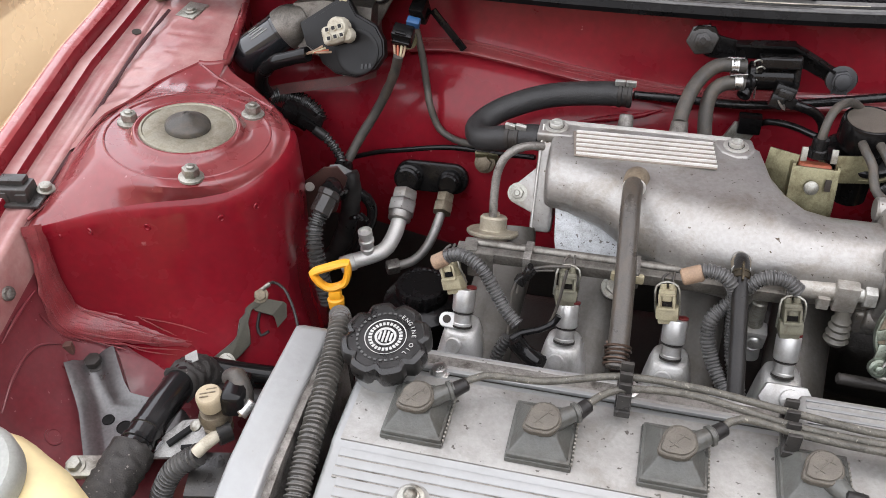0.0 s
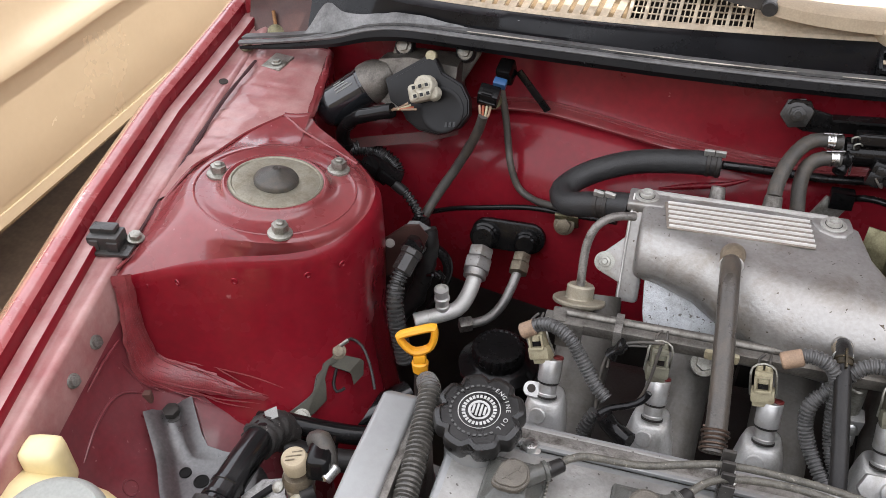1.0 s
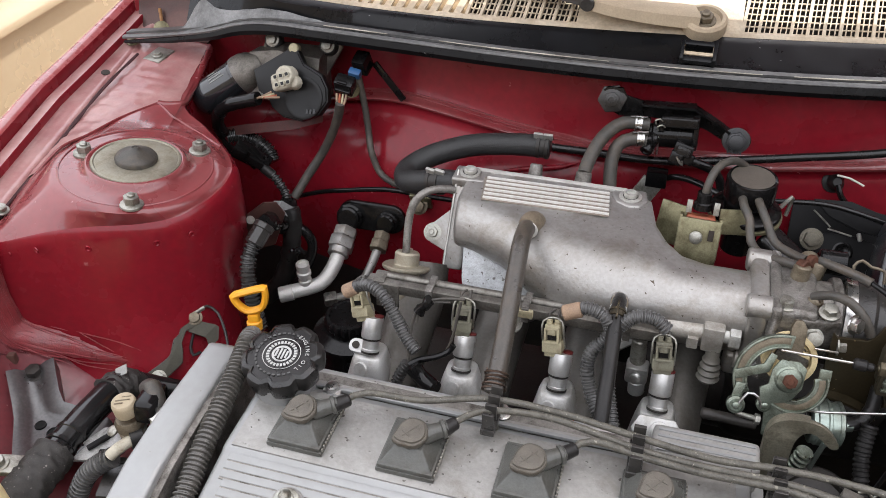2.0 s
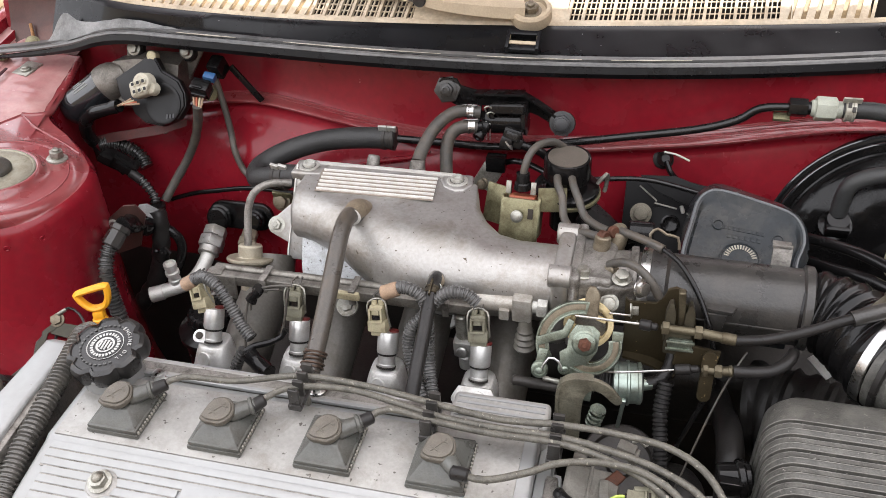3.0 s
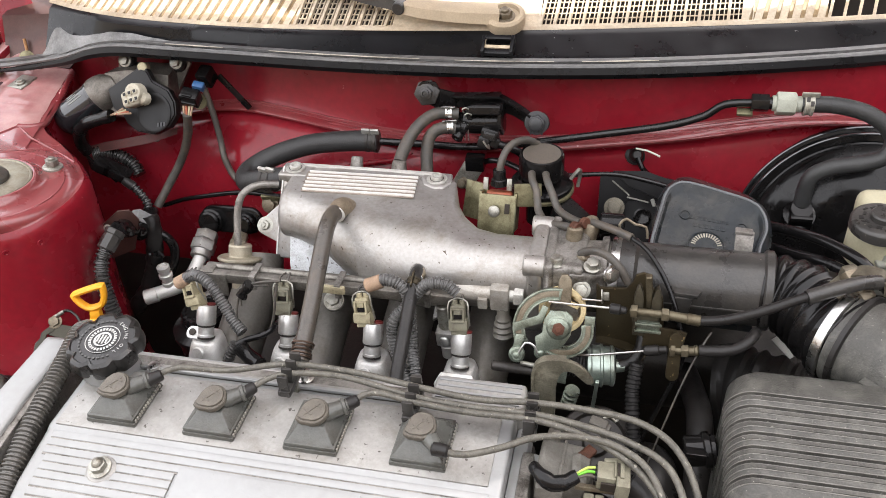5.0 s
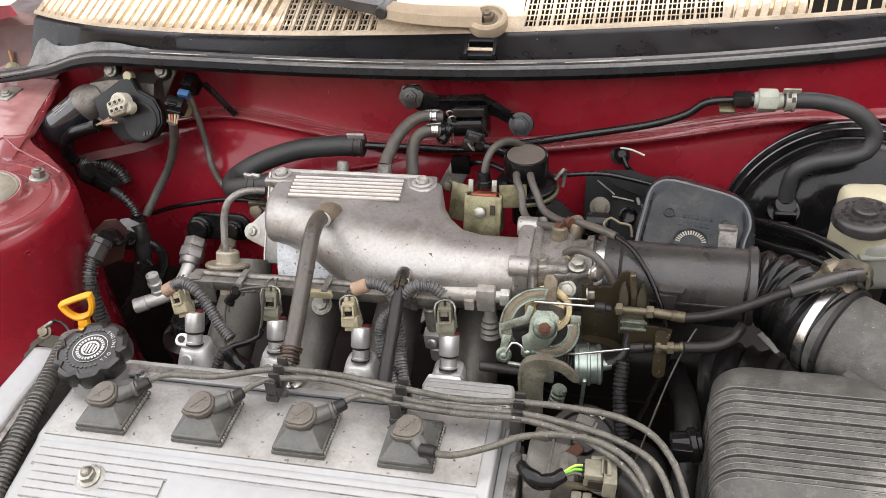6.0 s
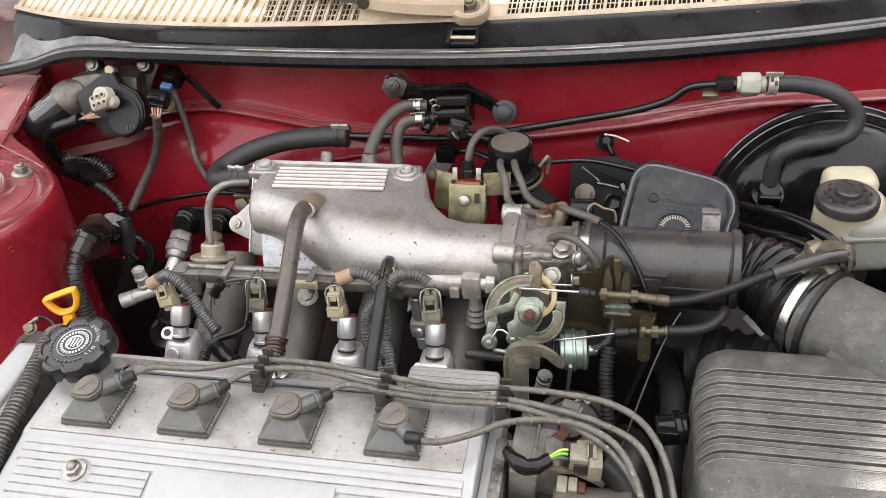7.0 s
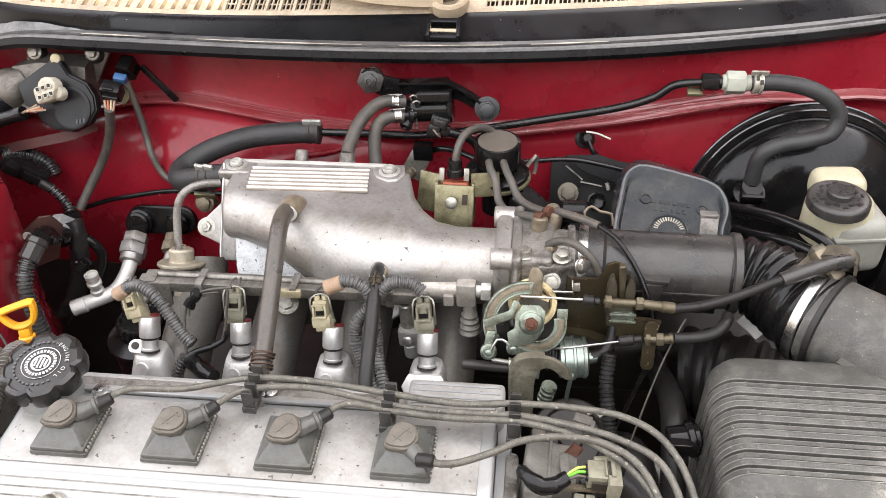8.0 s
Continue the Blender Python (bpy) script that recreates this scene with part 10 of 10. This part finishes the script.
part("arm_edge", tube([(0.2529, 0.7520, 0.7915), (0.2687, 0.7520, 0.7775), (0.2720, 0.7510, 0.7745)], 0.0009, 6), ZINC_GREY, lock, "bright line along the edge")
part("arm_edge", tube([(0.2700, 0.7500, 0.7730), (0.2820, 0.7500, 0.7705), (0.2935, 0.7500, 0.7680)], 0.0010, 6), ZINC_GREY, lock, "bright line along the edge")
part("bolt", hexnut((0.2571, 0.745, 0.761), (0, -0.8, 0.6), 0.0085, 0.006), GREASY, lock)
part("cable_end", cyl((0.297, 0.742, 0.778), (0.300, 0.738, 0.771), 0.0022, seg=8), BOLT_M, lock)
part("coil_pack", join(cyl((0.247, 0.640, 0.8105), (0.270, 0.640, 0.8110), 0.0105), box((0.2585, 0.646, 0.804), (0.024, 0.014, 0.014), None, 0.002)), BLACK, lock)


# ---- gearbox side: dark machinery ----
def under_engine():
    t = thing("engine_block", (0.0, 0.5, 0.4), "dark oily engine block and cylinder head under the manifold", "engine")
    part("head", box((0.005, 0.33, 0.58), (0.41, 0.27, 0.20), None, 0.01), DARK_METAL, t)
    part("head_ledge", box((0.0, 0.452, 0.665), (0.36, 0.05, 0.04), None, 0.006), ALU_DIRTY, t)
    part("block", box((0.0, 0.36, 0.42), (0.43, 0.34, 0.25), None, 0.02), DARK_METAL, t)
    part("rear_mass", box((0.0, 0.60, 0.52), (0.30, 0.16, 0.20), None, 0.03, 3), DARK_METAL, t)
    part("gearbox", lathe((0.23, 0.36, 0.50), (1, 0.05, 0), [(0.16, 0), (0.165, 0.02), (0.15, 0.06), (0.12, 0.12), (0.10, 0.22), (0.06, 0.24)], 32), DARK_METAL, t)
    part("gearbox_rib", box((0.330, 0.40, 0.645), (0.024, 0.12, 0.03), None, 0.006), DARK_METAL, t)


under_engine()
# made-up dark masses hide the red panels where the bay lies in shade
dark_filler = thing("bay_dark_filler", (0.35, 0.66, 0.55), "near-black filler masses added so the deep bay reads as shade", "steering rack")
part("tube", cyl((0.10, 0.70, 0.58), (0.70, 0.68, 0.58), 0.045), DARK_METAL, dark_filler)
part("mount", box((0.33, 0.68, 0.62), (0.26, 0.11, 0.10), rot(15), 0.02, 3), DARK_METAL, dark_filler)
part("filler_sheet", box((0.30, 0.735, 0.60), (0.52, 0.02, 0.24), rot(8), 0.006), DARK_METAL, dark_filler)
part("filler_sheet", box((0.62, 0.50, 0.60), (0.02, 0.50, 0.24), None, 0.006), DARK_METAL, dark_filler)


def lift_hook():
    t = thing("engine_hanger", (0.222, 0.437, 0.76), "zinc engine hanger hook beside the valve cover", "lifting hook")
    arch = spline([V(x, z, 0) for x, z in ((0.2075, 0.735), (0.2070, 0.771), (0.2072, 0.790), (0.213, 0.8005), (0.227, 0.8045), (0.243, 0.8015), (0.2535, 0.7915), (0.2570, 0.785), (0.2530, 0.7825), (0.2480, 0.7855), (0.2400, 0.7925), (0.2330, 0.7930), (0.2285, 0.7870), (0.2265, 0.774), (0.2265, 0.735))], 0.003)
    part("plate", slab([(q.x - 0.23, q.y - 0.78) for q in arch], 0.004, Matrix.Translation((0.23, 0.447, 0.78)) @ rot(84), 0.0008), ZINC_TAN := mat("tan_zinc", (0.34, 0.325, 0.255), 0.34, metal=0.75, var=0.25, scale=50, dust=(0.17, 0.14, 0.09), dust_amt=0.3, dirt=(0.06, 0.045, 0.025, 0.6, 60)), t)
    part("edge_flange", sweep([V(q.x, 0.4450 + 0.10 * (q.y - 0.78), q.y) for q in arch[4:int(len(arch) * 0.45)]], [(-0.0012, -0.004), (0.0012, -0.004), (0.0012, 0.004), (-0.0012, 0.004)]), ZINC_TAN, t)
    part("spring", join(*[lathe((0.236 + 0.001 * j, 0.455, 0.746 + 0.005 * j), (0.2, 0, 1), [(0.006, 0), (0.0068, 0.0014), (0.006, 0.0028)], 16) for j in range(4)]), ZINC_GREEN, t)


lift_hook()


DIST = mat("grey_oily_plastic", (0.055, 0.052, 0.047), 0.5, var=0.3, scale=50, dust=(0.2, 0.16, 0.11), dust_amt=0.35, dirt=(0.04, 0.03, 0.02, 0.7, 40))


DIST_GREY = mat("chalky_grey_housing", (0.15, 0.145, 0.13), 0.48, var=0.25, scale=50, grain=0.6, dust=(0.24, 0.215, 0.175), dust_amt=0.3, dirt=(0.06, 0.05, 0.035, 0.6, 45))
DIST_CONN = mat("soiled_putty_plastic", (0.20, 0.195, 0.145), 0.45, var=0.2, scale=70, dust=(0.22, 0.19, 0.13), dust_amt=0.35, dirt=(0.08, 0.065, 0.04, 0.55, 80))


def distributor():
    t = thing("distributor", (0.25, 0.35, 0.72), "grey plastic distributor housing with brown tape and putty connector", "distributor")
    part("housing", join(box((0.240, 0.374, 0.750), (0.040, 0.036, 0.040), rot(4, 4, -3), 0.004, 3), box((0.240, 0.3735, 0.7705), (0.0022, 0.034, 0.003), rot(4, 4, -3), 0.0006), box((0.231, 0.355, 0.742), (0.022, 0.010, 0.040), rot(4, 4, -3), 0.003)), DIST_GREY, t)
    part("shoulder", lumpy(lathe((0.250, 0.372, 0.756), (1, 0.1, 0.15), [(0.017, 0), (0.017, 0.006), (0.012, 0.012), (0.0005, 0.013)], 28), 0.0015, 120), DIST_GREY, t)
    part("tape_wrap", lumpy(box((0.258, 0.384, 0.768), (0.009, 0.013, 0.008), rot(10, 20, -35), 0.002, 3), 0.002, 150), RUST, t, "peeling rust-brown tape")
    part("flange", box((0.212, 0.345, 0.735), (0.010, 0.080, 0.050), None, 0.003), ALU_DIRTY, t)
    part("cap", lathe((0.256, 0.336, 0.738), (1, 0.05, 0.02), [(0.018, 0), (0.0205, 0.002), (0.0205, 0.012), (0.0190, 0.014), (0.0190, 0.050), (0.0205, 0.052), (0.0205, 0.058), (0.014, 0.062)], 40), DIST, t)
    part("cap_lower", lathe((0.222, 0.318, 0.725), (1, 0.05, 0.02), [(0.024, 0), (0.026, 0.003), (0.026, 0.030), (0.020, 0.034)], 36), DIST_GREY, t)
    part("cap_clamp", join(box((0.262, 0.345, 0.757), (0.008, 0.014, 0.010), rot(10, 0, 0), 0.0015), box((0.270, 0.346, 0.756), (0.007, 0.012, 0.012), rot(10, 0, 0), 0.0015)), DIST_CONN, t, "pale clamp lugs")
    part("rusty_stud", lumpy(box((0.2765, 0.3445, 0.756), (0.006, 0.010, 0.008), None, 0.001), 0.001, 200), RUST, t)
    part("plate_clamp", box((0.266, 0.3535, 0.7655), (0.030, 0.0045, 0.004), rot(0, 0, 0), 0.001), BRASS_GREY, t, "brown clamp plate")
    part("rear_lug", box((0.231, 0.393, 0.772), (0.010, 0.008, 0.012), rot(0, 0, -4), 0.0016), DIST_GREY, t)
    con = part("connector", join(box((0.2735, 0.3585, 0.776), (0.014, 0.016, 0.013), rot(0, 4, 2), 0.0012), box((0.2855, 0.3595, 0.775), (0.010, 0.030, 0.016), rot(0, 4, 2), 0.0014), box((0.2770, 0.3685, 0.778), (0.012, 0.004, 0.010), rot(0, 4, 12), 0.001)), DIST_CONN, t, "soiled putty-coloured connector")
    part("latch_bar", join(box((0.2850, 0.3595, 0.7838), (0.0030, 0.016, 0.0022), rot(0, 4, 2), 0.0006), box((0.2800, 0.3595, 0.7832), (0.0014, 0.014, 0.0022), rot(0, 4, 2), 0.0004)), DIST_CONN, con)
    part("slot", box((0.2825, 0.3595, 0.7830), (0.0016, 0.012, 0.0012), rot(0, 4, 2)), COWL_DARK, con)
    part("gap", box((0.2760, 0.3490, 0.7745), (0.012, 0.0016, 0.008), rot(0, 4, 2)), COWL_DARK, con)
    for k in range(3):
        part("wire_seal", lathe((0.2668, 0.3620 - 0.0046 * k, 0.7790), (-1, -0.1, 0.1), [(0.0026, 0), (0.0026, 0.0012), (0.0018, 0.0016)], 12), BLACK, con)
    for k, (mt, lb) in enumerate(((YELLOW_GREEN, "yellow-green wire"), (GREEN, "bright green wire"), (DIST, "grey wire"))):
        part("wire", tube([(0.267, 0.3620 - 0.0046 * k, 0.7790), (0.260, 0.3595 - 0.0036 * k, 0.7812), (0.252, 0.3535 - 0.0020 * k, 0.7795), (0.246, 0.3500, 0.778)], 0.0011, 8), mt, t, lb)
    part("sleeve", lumpy(tube([(0.2525, 0.3525, 0.7785), (0.243, 0.3475, 0.776), (0.235, 0.3455, 0.7745), (0.228, 0.3500, 0.7755), (0.2215, 0.3575, 0.775), (0.2205, 0.3605, 0.768)], 0.0062, 18, 0.002, scale=lambda f: 0.76 + 0.22 * math.sin(math.pi * min(1, f * 1.1)) - 0.3 * max(0, f - 0.75)), 0.0026, 110), BLACK, t, "black taped wire sleeve")


YELLOW_GREEN = mat("yellow_green_wire", (0.42, 0.52, 0.10), 0.42, var=0.1, scale=60)
distributor()
plug2 = thing("sensor_connector", (0.272, 0.40, 0.78), "small grey connector with a wire clip under the leads", "connector")
part("body", join(box((0.264, 0.405, 0.778), (0.014, 0.009, 0.010), rot(0, 6, -14), 0.0012), box((0.270, 0.402, 0.776), (0.006, 0.010, 0.008), rot(0, 6, -14), 0.001)), DIST_GREY, plug2)
part("clip", tube([(0.268, 0.409, 0.783), (0.273, 0.4085, 0.786), (0.277, 0.4070, 0.783), (0.279, 0.4090, 0.785), (0.2775, 0.4105, 0.787)], 0.0011, 8), ZINC_GREY, plug2)
black_hose = thing("breather_stub", (0.305, 0.36, 0.75), "thick black rubber breather stub by the distributor", "hose")
part("stub", tube([(0.292, 0.366, 0.764), (0.302, 0.362, 0.760), (0.314, 0.352, 0.748), (0.324, 0.340, 0.73)], 0.0125, 18), RUBBER, black_hose)

man_bolt = thing("manifold_bolt", (-0.012, 0.555, 0.748), "large zinc manifold bolt with washer between the intake runners", "bolt")
part("washer", lathe((-0.0113, 0.5560, 0.7470), (0.1, -0.6, 0.8), [(0.0105, -0.004), (0.0105, 0.0012), (0.0060, 0.0016)], 28), ZINC_GREY, man_bolt)
part("head", hexnut((-0.0113, 0.5554, 0.7480), (0.1, -0.6, 0.8), 0.0070, 0.006), ZINC_GREY, man_bolt)

# hoses and pipes in the dark between gearbox and air box
hose("coolant_hose", [(0.300, 0.50, 0.62), (0.312, 0.47, 0.66), (0.318, 0.44, 0.66), (0.322, 0.40, 0.63), (0.32, 0.35, 0.58)], 0.022, RUBBER, "wide black coolant hose below the throttle bracket", seg=18)
hose("coolant_hose", [(0.345, 0.60, 0.66), (0.35, 0.55, 0.68), (0.352, 0.50, 0.70), (0.352, 0.46, 0.69), (0.35, 0.42, 0.66)], 0.012, RUBBER, "black hose beside the air box", seg=14)
vent = thing("cold_air_duct", (0.42, 0.58, 0.66), "black corrugated cold air duct with a torn grey sticker", "air duct")
part("duct", corrugated([(0.382, 0.578, 0.664), (0.395, 0.574, 0.668), (0.425, 0.562, 0.672), (0.465, 0.545, 0.668), (0.51, 0.52, 0.66)], 0.046, 0.0135, 0.09, 30), RUBBER, vent)
part("sticker", box((0.4315, 0.5785, 0.7330), (0.029, 0.024, 0.0010), rot(20, 4, 48), 0.0003), STICKER := mat("grey_foil_sticker", (0.30, 0.30, 0.29), 0.5, metal=0.2, var=0.2, scale=60), vent, "peeling grey foil sticker")
loom3 = thing("gearbox_loom", (0.29, 0.46, 0.70), "black corrugated loom running down behind the dashpot", "cable conduit")
part("conduit", corrugated([(0.292, 0.505, 0.755), (0.290, 0.490, 0.735), (0.293, 0.470, 0.712), (0.297, 0.450, 0.69), (0.30, 0.42, 0.66)], 0.0066, 0.004, 0.16, 14), RUBBER, loom3)
steel_pipe("bowden_cable", [(0.350, 0.505, 0.800), (0.343, 0.495, 0.792), (0.330, 0.480, 0.76), (0.312, 0.450, 0.71), (0.296, 0.42, 0.67)], 0.0009, RUBBER_GREY, "thin steel cable dropping into the bay")
mount = thing("rubber_mount", (0.262, 0.46, 0.70), "round black rubber mount under the hanger", "rubber mount")
part("disc", lathe((0.262, 0.462, 0.692), (0, -0.5, 0.86), [(0.034, -0.02), (0.036, -0.004), (0.034, 0.0), (0.028, 0.002), (0.026, -0.003), (0.012, -0.004), (0.010, 0.004), (0.0005, 0.005)], 40), DARK_METAL, mount)


# ---- injector looms ----
for pts, name in (
    ([(-0.1534, 0.5240, 0.7801), (-0.1477, 0.5240, 0.7865), (-0.1351, 0.5210, 0.7911), (-0.1193, 0.5140, 0.7868), (-0.1048, 0.5060, 0.7692), (-0.0935, 0.4980, 0.7562), (-0.0830, 0.4920, 0.7493)], "a"),
    ([(0.0480, 0.5220, 0.8036), (0.0596, 0.5220, 0.8090), (0.0731, 0.5200, 0.8057), (0.0809, 0.5170, 0.7939), (0.0837, 0.5080, 0.7694), (0.0870, 0.4950, 0.7467), (0.0954, 0.4720, 0.7275)], "b"),
    ([(0.1265, 0.5220, 0.8011), (0.1150, 0.5240, 0.8085), (0.0997, 0.5230, 0.8080), (0.0884, 0.5200, 0.7978), (0.0779, 0.5160, 0.7836), (0.0679, 0.5100, 0.7723), (0.0665, 0.5030, 0.7574), (0.0734, 0.4920, 0.7402), (0.0868, 0.4720, 0.7260)], "c"),
):
    t = thing("injector_loom", pts[0], "dusty grey corrugated sleeve to a fuel injector", "cable conduit", "injector looms")
    part("conduit", corrugated(pts, 0.0060, 0.0030, 0.18, 16), LOOM_M, t)
    if name != "c":
        part("tape", cyl(V(*pts[0]) - V(0.008, 0.002, 0.003), V(*pts[0]).lerp(V(*pts[1]), 0.6), 0.0068), TAN, t, "tan tape end")
stub = thing("injector_loom", (-0.0932, 0.4850, 0.7387), "short grey corrugated sleeve end with frayed wires", "cable conduit", "injector looms")
part("conduit", corrugated([(-0.0901, 0.4850, 0.7399), (-0.0945, 0.4820, 0.7317), (-0.0983, 0.4780, 0.7221), (-0.0974, 0.4720, 0.7167)], 0.0056, 0.0034, 0.24, 14), CONDUIT, stub)
loom_wires = thing("injector_wires", (-0.07, 0.5, 0.72), "loose taped black injector wires between the runners", "wires")
for pts, r in (([(-0.0873, 0.4820, 0.7417), (-0.0788, 0.4880, 0.7448), (-0.0654, 0.4920, 0.7475), (-0.0551, 0.4970, 0.7518), (-0.0512, 0.5000, 0.7583)], 0.0030), ([(-0.0908, 0.4900, 0.7382), (-0.0916, 0.5000, 0.7583), (-0.0896, 0.5080, 0.7766), (-0.0822, 0.5140, 0.7887), (-0.0669, 0.5170, 0.7944), (-0.0458, 0.5180, 0.7976)], 0.0014), ([(-0.0892, 0.4900, 0.7369), (-0.0709, 0.4950, 0.7396), (-0.0585, 0.5000, 0.7486), (-0.0528, 0.5050, 0.7666), (-0.0502, 0.5100, 0.7837), (-0.0483, 0.5150, 0.7963)], 0.0013), ([(-0.0837, 0.4800, 0.7441), (-0.0765, 0.4780, 0.7353), (-0.0670, 0.4740, 0.7311), (-0.0597, 0.4700, 0.7309)], 0.0075), ([(-0.0868, 0.5060, 0.7716), (-0.0851, 0.5120, 0.7844), (-0.0755, 0.5150, 0.7901), (-0.0588, 0.5170, 0.7920)], 0.0012)):
    part("wire", tube(pts, r, 10, scale=lambda f: 1 + 0.2 * noise.noise(V(f * 20, 3, 1))), BLACK if r > 0.0025 else RUBBER_GREY, loom_wires)
part("tape_ball", lumpy(tube([(-0.0759, 0.5120, 0.7939), (-0.0812, 0.5110, 0.7878), (-0.0857, 0.5090, 0.7812)], 0.0052, 14, 0.002), 0.0025, 160), BLACK, loom_wires, "crumpled tape joint")
BELLOWS = mat("dusty_grey_bellows", (0.10, 0.096, 0.085), 0.42, var=0.25, scale=60, dust=(0.2, 0.175, 0.13), dust_amt=0.25)
bellows = thing("rubber_bellows", (0.166, 0.535, 0.76), "grey ribbed rubber bellows under the fuel rail end", "bellows")
part("bellows", lathe((0.1665, 0.532, 0.748), (0.0, 0.15, 1), [(0.007, -0.004), (0.0100, 0.0), (0.0075, 0.0028), (0.0095, 0.006), (0.0070, 0.009), (0.0088, 0.012), (0.0066, 0.015), (0.0078, 0.018), (0.006, 0.021), (0.006, 0.034)], 24), BELLOWS, bellows)
fitting = thing("bracket_lug", (-0.165, 0.50, 0.72), "small alloy lug with a hole beside the first runner", "lug")
part("lug", join(slab(rrect(0.020, 0.0135, 0.006), 0.0045, frame_of(V(-0.1440, 0.506, 0.7270), (0, -0.5, 0.86)), 0.001), cyl((-0.130, 0.506, 0.727), (-0.140, 0.506, 0.729), 0.0050)), SOCKET_M, fitting)
part("lug_hole", lathe((-0.1470, 0.5035, 0.7312), (0, -0.5, 0.86), [(0.0036, 0), (0.0036, 0.0012), (0.0005, 0.0013)], 16), COWL_DARK, fitting)

# ---- wiper arm ----
def wiper_arm():
    t = thing("windscreen_wiper", (0.116, 0.868, 0.93), "dusty grey wiper arm with exposed pivot nut", "wiper")
    part("pivot", lathe((0.118, 0.861, 0.918), (0, -0.30, 1), [(0.017, 0), (0.021, 0.004), (0.0225, 0.010), (0.0225, 0.020), (0.0205, 0.0225), (0.0170, 0.0225), (0.0160, 0.0180), (0.0100, 0.0175)], 40), WIPER_TAN, t, "sun-faded round pivot housing")
    part("pivot_nut", join(hexnut((0.118, 0.856, 0.9345), (0, -0.30, 1), 0.0085, 0.007), cyl((0.118, 0.854, 0.941), (0.118, 0.8525, 0.946), 0.0046)), BRASS_GREY, t)
    line = [V(0.108, 0.862, 0.936), V(0.070, 0.852, 0.940), V(0.030, 0.848, 0.944), V(0.000, 0.853, 0.947)]
    part("arm_head", sweep(spline(line, 0.008), [(-0.017, -0.006), (0.017, -0.006), (0.0155, 0.005), (0.012, 0.007), (-0.012, 0.007), (-0.0155, 0.005)], scale=lambda f: 1.12 - 0.2 * f), WIPER_TAN, t, "sun-faded tan arm head")
    part("hinge_pin", cyl((-0.002, 0.834, 0.948), (0.002, 0.872, 0.948), 0.0075), GREY_PLASTIC, t)
    part("arm", sweep(spline([V(0.002, 0.853, 0.947), V(-0.06, 0.868, 0.953), V(-0.16, 0.897, 0.972), V(-0.32, 0.955, 1.005)], 0.02), [(-0.012, -0.004), (0.012, -0.004), (0.010, 0.006), (-0.010, 0.006)], scale=lambda f: 1.1 - 0.5 * f), GREY_PLASTIC, t)


WIPER_TAN = mat("sun_faded_plastic", (0.36, 0.28, 0.19), 0.6, var=0.2, scale=40, dust=(0.5, 0.42, 0.3), dust_amt=0.4)
wiper_arm()
